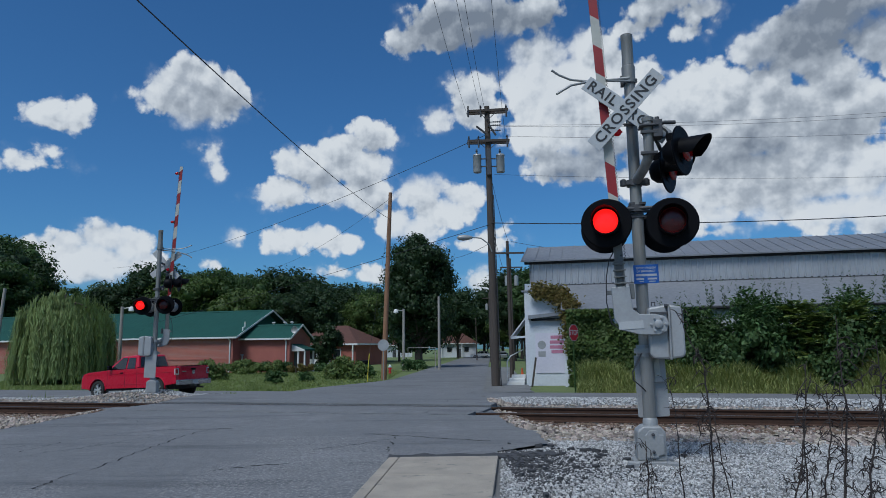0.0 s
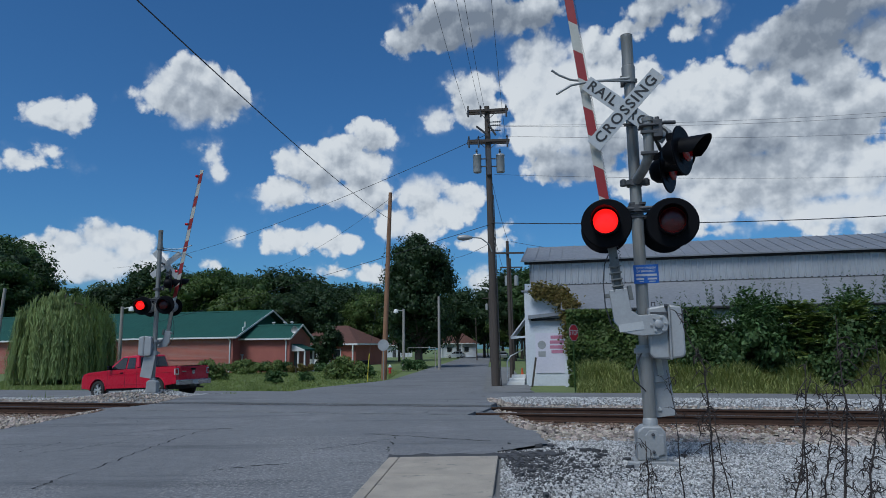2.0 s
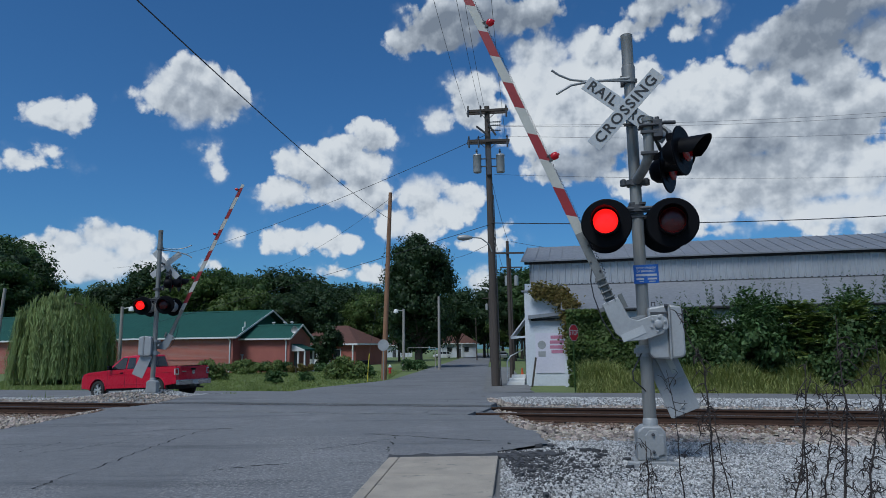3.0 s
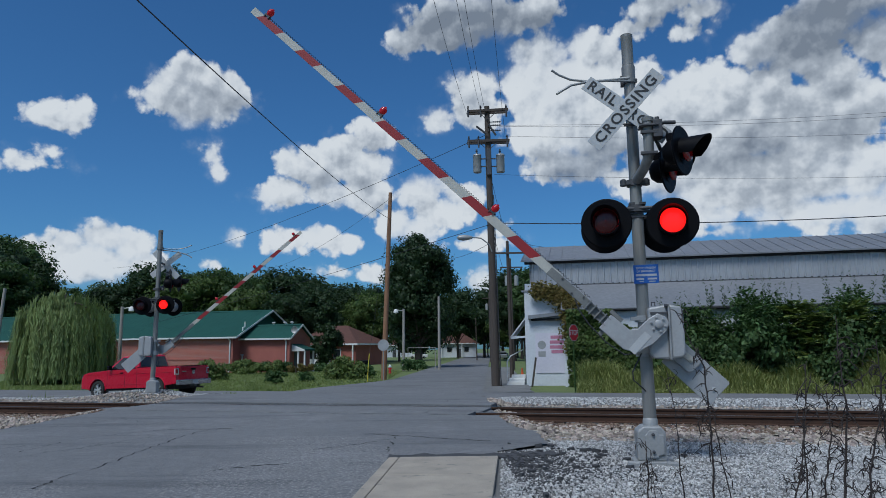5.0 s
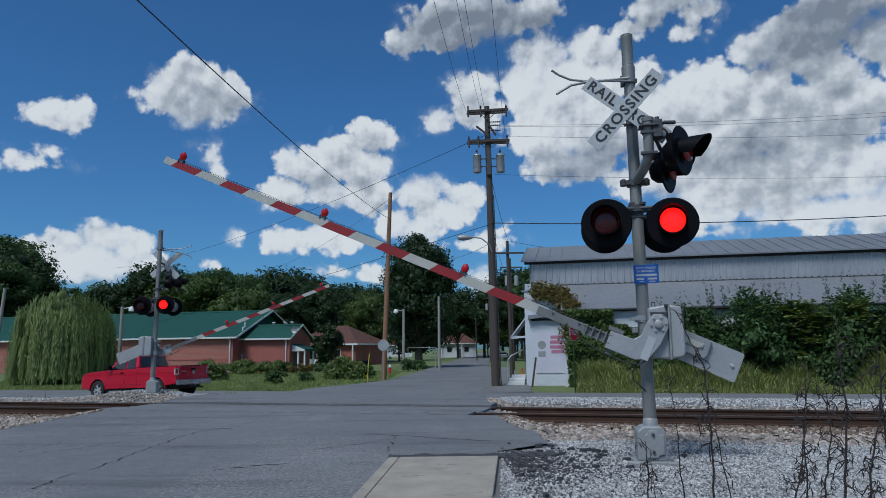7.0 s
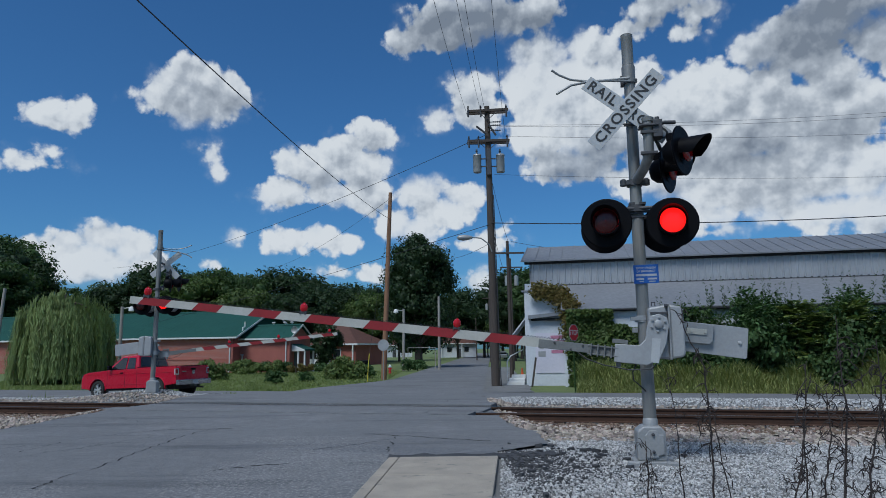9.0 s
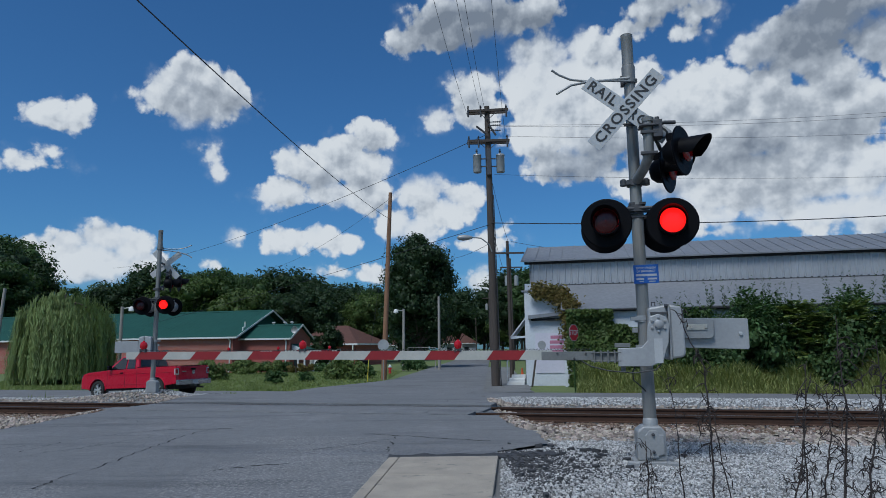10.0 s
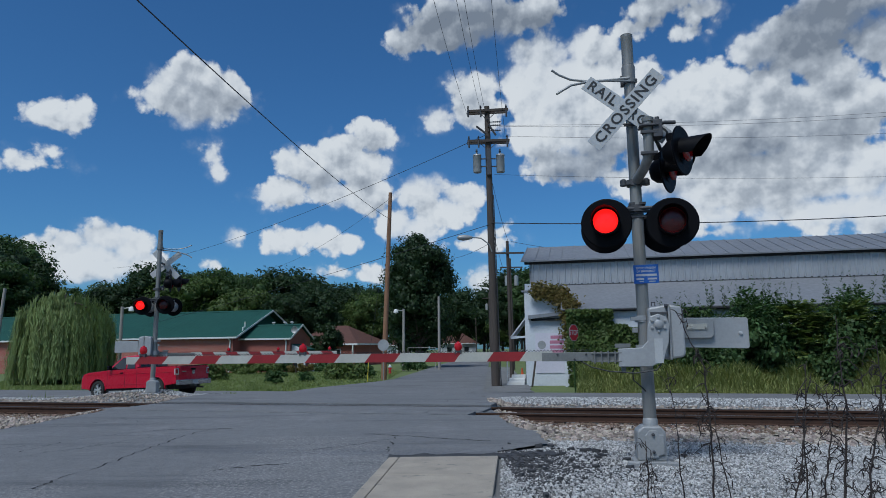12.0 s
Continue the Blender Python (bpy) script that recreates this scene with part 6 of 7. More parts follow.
def make_warehouse():
    root = thing("warehouse", frame_of(5.25, 41.0, -11.5), "large grey corrugated metal warehouse with low front range", "building")
    L, up, gut = 46.0, 7.2, 5.98
    part("upper_wall", ribbed(0.0, L, gut - 0.3, up - 0.12, 0.0, 0.38, 0.05), M["tin"], root, "ribbed grey metal upper wall")
    part("wall", Build().box((0.05, 5, up / 2 - 0.2), (0.12, 10, up + 0.2)), M["tin"], root)
    part("wall", Build().box((L / 2, 10.0, up / 2 - 0.2), (L, 0.12, up + 0.2)), M["tin"], root)
    part("wall", Build().box((L - 0.05, 5, up / 2 - 0.2), (0.12, 10, up + 0.2)), M["tin"], root)
    part("upper_roof", Build().prism([(-0.35, up - 0.02), (5.0, up + 1.55), (5.0, up + 1.63), (-0.35, up + 0.06)], -0.5, L + 0.5, "yz"), M["tin_roof"], root, "low pitched grey metal roof")
    part("upper_roof", Build().prism([(10.35, up - 0.02), (5.0, up + 1.55), (5.0, up + 1.63), (10.35, up + 0.06)], -0.5, L + 0.5, "yz"), M["tin_roof"], root)
    seams = Build()
    for i in range(60):
        x = -0.45 + i * 0.79
        seams.prism([(-0.35, up + 0.06), (5.0, up + 1.63), (5.0, up + 1.67), (-0.35, up + 0.10)], x - 0.02, x + 0.02, "yz")
    part("roof_seam", seams, M["tin_roof"], root)
    root.children[-1]["kind"] = "stuff"
    # solid near-black strip: the shade below the eave put in as colour
    part("eave_shadow_gap", Build().box((L / 2, -0.05, up - 0.07), (L + 0.6, 0.24, 0.13)), M["gap_and_shade"], root, "dark open gap under the eave")
    # low range in front
    lw, le = 3.9, 4.02
    part("lower_roof", Build().prism([(0.0, gut - 0.25), (-lw - 0.3, le), (-lw - 0.3, le + 0.07), (0.0, gut - 0.18)], 1.9, L, "yz"), M["tin_roof"], root, "grey metal lean-to roof")
    part("flashing", Build().box((L / 2 + 0.9, -0.1, gut - 0.24), (L - 1.8, 0.22, 0.07)), M["dark_metal"], root)
    scallop = Build()
    for i in range(120):
        scallop.prism([(2.0 + i * 0.36 - 0.06, gut - 0.3), (2.0 + i * 0.36 + 0.06, gut - 0.3), (2.0 + i * 0.36 + 0.03, gut - 0.16), (2.0 + i * 0.36 - 0.03, gut - 0.16)], -0.16, -0.05)
    part("rib_end", scallop, M["gap_and_shade"], root)
    root.children[-1]["kind"] = "stuff"
    part("drip_edge", Build().box((L / 2 + 1, -lw - 0.3, le - 0.02), (L - 2, 0.05, 0.08)), M["gap_and_shade"], root)
    part("lower_wall", Build().box((L / 2 + 1, -lw + 0.1, le / 2 - 0.15), (L - 2, 0.2, le + 0.1)), M["wall_white"], root, "whitewashed block wall")
    for i in range(3):
        part("clapboard", Build().box((-0.03, -0.04 - 0.3, 4.6 + i * 0.5), (0.5, 0.6, 0.46)), M["wall_white"], root, bevel=0.02)
    # white front at the corner, with canopy and poster
    fx0, fx1, fy = -0.15, 2.25, -2.75
    part("front_wall", Build().prism([(fx0, -0.2), (fx1, -0.2), (fx1, 4.2), (1.2, 5.05), (fx0, 5.2)], fy, fy + 0.25), M["wall_white"], root, "white painted front wall")
    part("side_wall", Build().box((fx0 + 0.1, fy + 1.4, 2.5), (0.2, 2.75, 5.2)), M["wall_white"], root)
    part("side_wall", Build().box((fx1 - 0.1, fy + 0.2, 2.0), (0.2, 1.2, 4.2)), M["wall_white"], root)
    part("front_roof", Build().box((1.0, -1.3, 5.22), (2.6, 3.0, 0.08)), M["tin_roof"], root)
    part("canopy", Build().prism([(0.05, 3.62), (fx1, 3.86), (fx1, 4.02), (0.05, 3.84)], fy - 0.35, fy - 0.02), M["tin_roof"], root, "shallow canopy above the front")
    # dark box below the canopy paints the shade it throws on the wall
    part("canopy_gap", Build().box((1.2, fy - 0.12, 3.60), (2.0, 0.2, 0.12)), M["gap_and_shade"], root)
    part("awning", Build().prism([(-1.0, 2.7), (fx0, 3.75), (fx0, 3.67), (-0.98, 2.6)], fy + 0.2, fy + 2.2), M["wall_white"], root, "white metal awning over the door")
    part("awning_valance", Build().prism([(-1.0, 2.55), (fx0, 2.62), (fx0, 2.72), (-1.0, 2.72)], fy + 0.2, fy + 0.24), M["wall_white"], root)
    part("door_frame", Build().box((fx0 - 0.03, fy + 0.9, 1.3), (0.06, 1.1, 2.3)), M["dark_metal"], root)
    poster = part("poster", Build().box((1.25, fy - 0.02, 1.75), (1.7, 0.03, 2.2)), M["poster"], root, "faded white poster with pink printing")
    ink = Build()
    for z, w in ((2.62, 0.75), (2.35, 0.85), (2.08, 0.85), (1.82, 0.7)):
        ink.box((1.62, fy - 0.038, z), (w, 0.006, 0.18))
    part("printed_bars", ink, M["poster_pink"], poster)
    part("printed_picture", Build().lathe([(0.02, -0.04), (0.24, -0.04), (0.24, -0.036)], 9, "y", c=(0.75, fy, 2.2)).box((0.75, fy - 0.038, 1.7), (0.4, 0.005, 0.3)), M["galv"], poster)
    # steps with a white rail
    stoop = thing("door_steps", frame_of(5.25, 41.0, -11.5) @ Matrix.Translation((-0.75, -2.2, 0)), "white concrete door steps with pipe rail", "steps")
    for i in range(3):
        part("step", Build().box((0.05 * i, 0.3 * i - 0.2, 0.09 + 0.18 * i), (1.0 - 0.1 * i, 1.0 - 0.25 * i, 0.19)), M["trim_white"], stoop, bevel=0.02)
    part("handrail", Build().path([(-0.45, -0.6, 0.0), (-0.45, -0.6, 1.3), (-0.3, -0.2, 1.6), (0.35, 0.6, 1.95)], 0.035, 8), M["trim_white"], stoop, smooth=True)


make_warehouse()


def make_vines():
    base = frame_of(5.25, 41.0, -11.5)
    rng = np.random.default_rng(71)

    def creeper(points, leaf, material, label, stem):
        out = rng.normal(0, 0.5, points.shape) + np.array([0, -1.0, 0.4])
        ob = thing("creeper", base, label, "vine")
        part("foliage", leaf_cloud("foliage", points, out, leaf, M[material], 73), None, ob)
        part("stem", Build().path(stem, 0.03, 5), M["bark"], ob)

    # a yellowing runner over the top of the white front and down its edge
    way = [(0.5, 5.2), (1.2, 5.12), (1.8, 4.9), (2.3, 4.4), (2.5, 3.7), (2.55, 2.9), (2.6, 2.1)]
    pts = []
    for i in range(len(way) - 1):
        t = rng.random(700)[:, None]
        c = np.array(way[i]) * (1 - t) + np.array(way[i + 1]) * t
        pts.append(c + rng.normal(0, 0.2 + 0.02 * i, c.shape))
    pts = np.concatenate(pts)
    creeper(np.stack([pts[:, 0], -3.0 - 0.25 * rng.random(len(pts)) - np.where(pts[:, 0] > 2.0, 0.95, 0.0), pts[:, 1]], 1), 0.1, "leaf_autumn", "yellowing creeper hanging over the white front", [(2.6, -3.95, 0.0), (2.55, -3.95, 3.0), (2.2, -3.9, 4.4)])
    # a dense green mat on the low wall
    x, z = rng.uniform(2.2, 9.4, 16000), rng.uniform(0.0, 4.0, 16000)
    lump = np.array([noise.noise((a * 0.8, c * 0.8, 1.0)) for a, c in zip(x, z)])
    keep = (z < 3.95 - 0.32 * np.maximum(x - 4.4, 0) + lump) & ~((x > 4.6) & (x < 6.2) & (z > 3.2))
    x, z, lump = x[keep], z[keep], lump[keep]
    creeper(np.stack([x, -4.0 - 0.35 * rng.random(len(x)) - 0.5 * np.maximum(lump + 0.2, 0), z], 1), 0.11, "leaf_light", "green creeper covering the low warehouse wall", [(4.0, -3.95, 0.0), (3.8, -3.95, 1.5), (4.4, -3.95, 3.0)])


make_vines()


# ---- poles, wires and street furniture ----
def stripe_pole(name, base, top, r0, r1, material, label, category="utility pole"):
    root = thing(name, Matrix.Translation(base), label, category)
    t = Vector(top) - Vector(base)
    part("shaft", Build().path([(0, 0, -0.3), t * 0.5, t], [r0, (r0 + r1) / 2, r1], 14), material, root, smooth=True)
    return root, t


def insulator(b, c, s=1.0):
    b.lathe([(0.02 * s, -0.1 * s), (0.06 * s, -0.06 * s), (0.03 * s, -0.02 * s), (0.07 * s, 0.03 * s), (0.03 * s, 0.06 * s), (0.05 * s, 0.10 * s), (0.02 * s, 0.14 * s)], 8, "z", c=c)


def make_poles():
    # tall distribution pole with two crossarms and two transformers
    root, t = stripe_pole("utility_pole", (2.80, 37.6, LOW), (2.63, 37.6, 15.25), 0.25, 0.15, M["pole_wood"], "tall dark wooden utility pole with crossarms and transformers")
    k = lambda z: t * ((z - LOW) / (15.25 - LOW))
    for z, w, tilt in ((14.95, 2.35, 2.5), (13.15, 2.4, 0.8)):
        c = k(z)
        rot = Matrix.Rotation(radians(tilt), 3, "Y").inverted()
        arm = part("crossarm", Build().box((c.x + 0.02, c.y - 0.22, c.z), (w, 0.11, 0.14), rot).box((c.x + 0.02, c.y + 0.2, c.z), (w, 0.11, 0.14), rot), M["pole_wood"], root, "double wooden crossarm")
        ins = Build()
        for x in (-1.1, -0.55, 1.08) if z < 14 else (-1.1, -0.38, 1.08):
            insulator(ins, (c.x + x, c.y - 0.22, c.z + 0.17 + x * 0.03))
            ins.path([(c.x + x, c.y - 0.3, c.z - 0.02), (c.x + x, c.y - 0.3, c.z - 0.42)], 0.05, 8)
        part("insulator", ins, M["dark_metal"], arm)
        part("brace", Build().path([(c.x - 0.6, c.y - 0.24, c.z - 0.05), (c.x, c.y - 0.2, c.z - 0.55)], 0.02, 6).path([(c.x + 0.6, c.y - 0.24, c.z - 0.05), (c.x, c.y - 0.2, c.z - 0.55)], 0.02, 6), M["dark_metal"], arm)
    for z in (14.25, 14.05, 13.75):
        c = k(z)
        b = Build().path([(c.x, c.y - 0.2, c.z), (c.x + 0.75, c.y - 0.25, c.z)], 0.025, 6)
        for i in range(4):
            b.lathe([(0.03, 0.0), (0.075, 0.02), (0.03, 0.05)], 8, "x", c=(c.x + 0.3 + i * 0.12, c.y - 0.24, c.z))
        part("dead_end_insulator", b, M["dark_metal"], root)
    c = k(13.9)
    part("cutout", Build().path([(c.x - 0.65, c.y - 0.25, c.z + 0.1), (c.x - 0.1, c.y - 0.25, c.z - 0.35)], 0.06, 8), M["dark_metal"], root)
    part("cutout", Build().path([(c.x + 0.05, c.y - 0.25, c.z + 0.2), (c.x + 0.45, c.y - 0.25, c.z - 0.45)], 0.06, 8), M["dark_metal"], root)
    for dx in (-0.66, 0.66):
        c = k(11.85)
        can = part("transformer", Build().lathe([(0.22, -0.55), (0.235, -0.5), (0.235, 0.4), (0.25, 0.42), (0.22, 0.5), (0.05, 0.55)], 18, c=(c.x + dx, c.y - 0.15, c.z)), M["galv"], root, "grey can transformer", smooth=True)
        b = Build()
        insulator(b, (c.x + dx - 0.02, c.y - 0.15, c.z + 0.66), 1.2)
        part("bushing", b, M["dark_metal"], can)
    c = k(11.9)
    part("hanger", Build().box((c.x, c.y - 0.15, c.z + 0.2), (1.2, 0.05, 0.06)).box((c.x, c.y - 0.15, c.z - 0.25), (1.2, 0.05, 0.06)).box((c.x, c.y - 0.2, c.z), (0.24, 0.2, 1.5)), M["dark_metal"], root)
    c = k(7.05)
    lamp = part("street_lamp_arm", Build().path([(c.x, c.y - 0.2, c.z - 0.3), (c.x - 0.15, c.y - 0.3, c.z + 0.1), (c.x - 0.6, c.y - 0.5, c.z + 0.42), (c.x - 1.2, c.y - 0.7, c.z + 0.45)], 0.035, 8), M["galv"], root, smooth=True)
    part("lamp_head", Build().lathe([(0.02, -0.45), (0.13, -0.36), (0.17, -0.1), (0.13, 0.2), (0.06, 0.4), (0.03, 0.42)], 12, "x", c=(c.x - 1.5, c.y - 0.75, c.z + 0.42)), M["galv"], lamp, "grey cobra-head street lamp", smooth=True)
    part("riser_cable", Build().path([(0.26, -0.26, 0.0), tuple(k(4) + Vector((0.24, -0.22, 0))), tuple(k(10) + Vector((0.2, -0.18, 0)))], 0.03, 6), M["wire"], root)

    # brown leaning pole with a round sign back
    root, t = stripe_pole("utility_pole", (-4.20, 47.5, LOW), (-3.72, 47.5, 12.55), 0.2, 0.13, M["pole_brown"], "plain brown wooden pole on the lawn")
    root, t = stripe_pole("sign_post", (-4.10, 46.2, LOW), (-4.10, 46.2, 1.95), 0.03, 0.03, M["galv"], "round traffic sign seen from behind on post", "traffic sign")
    part("sign_disc", Build().lathe([(0.38, 0.0), (0.38, 0.012), (0.02, 0.012)], 28, "y", c=(0, -0.05, 2.35)), M["alu"], root, "bare metal back of a round sign")
    root, t = stripe_pole("guy_marker", (-5.0, 44.5, LOW), (-4.88, 44.7, 1.2), 0.025, 0.025, M["yellow"], "yellow plastic guy wire marker", "marker")
    part("guy_wire", Build().path([(0.12, 0.2, 1.8), (1.15, 2.9, 11.0)], 0.008, 4), M["wire"], root)
    # lawn lamp posts and plain poles
    for x, y, h, lamp in ((-4.0, 67.5, 5.4, True), (-0.5, 68, 6.65, False), (-25.1, 53.0, 5.0, True)):
        root, t = stripe_pole("lamp_post" if lamp else "utility_pole", (x, y, LOW), (x + 0.02, y, h), 0.15, 0.12, M["pole_grey"], "pale wooden pole with small floodlight" if lamp else "pale grey wooden pole by the road", "lamp post" if lamp else "utility pole")
        if lamp:
            sgn = -1 if x > -20 else 1
            part("lamp_head", Build().path([(0, 0, h - LOW - 0.15), (sgn * 0.6, 0, h - LOW - 0.1)], 0.04, 6).lathe([(0.1, 0.05), (0.2, -0.05), (0.24, -0.3), (0.05, -0.4)], 12, c=(sgn * 0.75, 0, h - LOW - 0.05)), M["trim_white"], root, smooth=True)
    stripe_pole("utility_pole", (-33.2, 50.5, LOW), (-32.75, 50.5, 6.3), 0.14, 0.11, M["pole_grey"], "pale grey wooden pole near the willow")
    # poles down the road
    for x, y, top, r, arms in ((4.75, 48.5, 9.1, 0.15, 1), (6.7, 66.5, 10.2, 0.14, 1), (7.1, 105, 10.0, 0.14, 1), (5.7, 120, 7.5, 0.12, 0), (10.5, 140, 9.0, 0.13, 1)):
        root, t = stripe_pole("utility_pole", (x, y, LOW), (x - 0.1, y, top), r, r * 0.7, M["pole_wood"], "wooden utility pole along the road")
        if arms:
            part("crossarm", Build().box((0, -0.15, top - LOW - 0.9), (2.2, 0.1, 0.12)), M["pole_wood"], root)
            if y > 60:
                part("transformer", Build().lathe([(0.22, -0.5), (0.22, 0.4), (0.05, 0.5)], 12, c=(-0.45, -0.1, top - LOW - 2.2)).lathe([(0.22, -0.5), (0.22, 0.4), (0.05, 0.5)], 12, c=(0.45, -0.1, top - LOW - 2.2)), M["galv"], root, smooth=True)


make_poles()


def wire(a, b, sag, r, label="thin dark overhead wire"):
    a, b = Vector(a), Vector(b)
    pts = []
    for i in range(25):
        t = i / 24
        p = a.lerp(b, t)
        pts.append((p.x, p.y, p.z - 4 * sag * t * (1 - t)))
    tagged(part("overhead_wire", Build().path(pts, r, 8), M["wire"], smooth=True), label, "wire", "overhead wires")


def make_wires():
    wire((-5.54, 11.00, 7.75), (-3.79, 47.40, 10.61), 0.30, 0.014)
    wire((-0.38, 20.00, 13.08), (1.49, 37.40, 14.66), 0.20, 0.008)
    wire((0.39, 20.00, 13.07), (2.24, 37.40, 14.99), 0.20, 0.008)
    wire((0.66, 20.00, 13.07), (2.50, 37.40, 14.98), 0.20, 0.008)
    wire((1.57, 20.00, 13.06), (3.63, 37.40, 13.45), 0.30, 0.008)
    wire((3.26, 37.40, 14.06), (29.81, 40.00, 15.62), 0.25, 0.008)
    wire((3.26, 37.40, 14.00), (29.78, 40.00, 15.36), 0.30, 0.008)
    wire((3.50, 37.40, 13.42), (29.65, 40.00, 14.21), 0.25, 0.008)
    wire((2.93, 37.40, 11.17), (29.32, 40.00, 11.45), 0.20, 0.008)
    wire((2.74, 37.40, 8.38), (29.05, 40.00, 9.12), 0.25, 0.026)
    wire((5.11, 50.00, 9.29), (25.93, 36.00, 6.44), 1.00, 0.014)
    wire((2.47, 37.40, 13.47), (-53.97, 110.00, 15.14), 1.50, 0.016)
    wire((2.61, 37.40, 8.28), (-102.26, 150.00, 2.41), 2.00, 0.016)
    wire((-3.75, 47.40, 12.09), (-28.10, 110.00, 14.82), 0.80, 0.012)
    wire((2.65, 37.40, 7.25), (0.54, 60.00, 9.40), 0.20, 0.012)
    wire((2.68, 37.40, 11.47), (4.73, 48.30, 8.94), 0.30, 0.012)
    wire((2.74, 37.40, 8.21), (6.10, 66.00, 8.34), 0.20, 0.014)


make_wires()


def make_stop_sign():
    root = thing("stop_sign", pose(6.05, 31.9, LOW, 0, 0, 46), "red octagonal stop sign on a green post", "traffic sign")
    part("post", Build().box((0, 0.03, 1.3), (0.06, 0.04, 2.9)), M["leaf_bush"], root)
    oct_at = lambda r: [(r * math.cos(radians(22.5 + 45 * i)), 2.72 + r * math.sin(radians(22.5 + 45 * i))) for i in range(8)]
    part("rim", Build().prism(oct_at(0.412), -0.003, 0.008), M["sign_white"], root)
    face = part("face", Build().prism(oct_at(0.385), -0.008, -0.004), M["stop_red"], root)
    lettering("letters", "STOP", 0.33, Matrix.Translation((0, -0.012, 2.72)), M["sign_white"], face, 0.92)


make_stop_sign()


def make_small_fixtures():
    root = thing("fire_hydrant", pose(-4.75, 60.0, LOW), "red fire hydrant with a white bonnet", "fire hydrant")
    part("barrel", Build().lathe([(0.17, 0.0), (0.17, 0.06), (0.11, 0.08), (0.11, 0.5), (0.14, 0.52)], 14).lathe([(0.06, -0.2), (0.06, 0.2)], 10, "x", c=(0, 0, 0.42)), M["hydrant_red"], root, smooth=True)
    part("bonnet", Build().lathe([(0.14, 0.52), (0.14, 0.58), (0.10, 0.72), (0.03, 0.76), (0.03, 0.82)], 14), M["trim_white"], root, smooth=True)
    root = thing("traffic_cone", pose(5.3, 47.0, LOW), "orange plastic traffic cone by the pole", "traffic cone")
    part("cone", Build().lathe([(0.14, 0.03), (0.13, 0.06), (0.04, 0.7), (0.02, 0.71)], 16), M["plastic_orange"], root, smooth=True)
    part("cone_base", Build().box((0, 0, 0.02), (0.36, 0.36, 0.04)), M["plastic_orange"], root, bevel=0.01)
    root = thing("swing_frame", pose(-2.2, 70, LOW), "plain pale metal frame on the lawn", "frame")
    part("frame_bar", Build().path([(-1.5, 0, 0), (-1.5, 0, 2.2), (1.3, 0, 2.2), (1.3, 0, 0)], 0.05, 6), M["pole_grey"], root)
    root = thing("waste_bin", pose(-8.2, 70, LOW), "dark blue plastic bin on the lawn", "bin")
    part("body", Build().prism([(-0.5, 0), (0.5, 0), (0.6, 1.0), (-0.6, 1.0)], -0.4, 0.4), M["black"], root, bevel=0.03)
    root = thing("marker_post", pose(-19.6, 29.5, LOW + 0.2), "short white plastic marker post in gravel", "marker")
    part("post", Build().box((0, 0, 0.35), (0.1, 0.04, 0.75)), M["sign_white"], root, bevel=0.01)
    root = thing("leaning_board", pose(4.72, 37.2, LOW, 0, 9, 0), "thin dark board leaning by the steps", "board")
    part("board", Build().box((0, 0, 0.75), (0.1, 0.04, 1.6)), M["pole_wood"], root)


make_small_fixtures()


# ---- vehicles ----
def wheel(parent, x, y, r, w, rim_material):
    tyre = part("wheel", Build().lathe([(r * 0.66, -w / 2), (r * 0.96, -w / 2), (r, -w / 2 + 0.04), (r, w / 2 - 0.04), (r * 0.96, w / 2), (r * 0.66, w / 2), (r * 0.6, 0.0)], 28, "y", c=(x, y, r), close=False), M["tyre"], parent, "black tyre", smooth=True)
    face = 1 if y > 0 else -1
    b = Build().lathe([(r * 0.67, 0.0), (r * 0.67, face * 0.10), (r * 0.6, face * 0.10), (r * 0.58, 0.02 * face)], 24, "y", c=(x, y, r), close=False)
    for i in range(10):
        a = (i // 2) * math.pi / 2.5 + (0.2 if i % 2 else -0.2)
        b.box((x + r * 0.34 * math.cos(a), y + face * 0.075, r + r * 0.34 * math.sin(a)), (r * 0.62, 0.03, r * 0.10), Matrix.Rotation(-a, 3, "Y"))
    b.lathe([(r * 0.16, face * 0.05), (r * 0.14, face * 0.1), (0.002, face * 0.1)], 12, "y", c=(x, y, r))
    part("rim", b, rim_material, tyre, "bright alloy rim")
    # near-black disc behind the spokes stands for the shade inside the rim
    part("hub_shadow", Build().lathe([(r * 0.6, -0.05), (r * 0.6, 0.03)], 18, "y", c=(x, y, r)), M["gap_and_shade"], tyre)
    return tyre


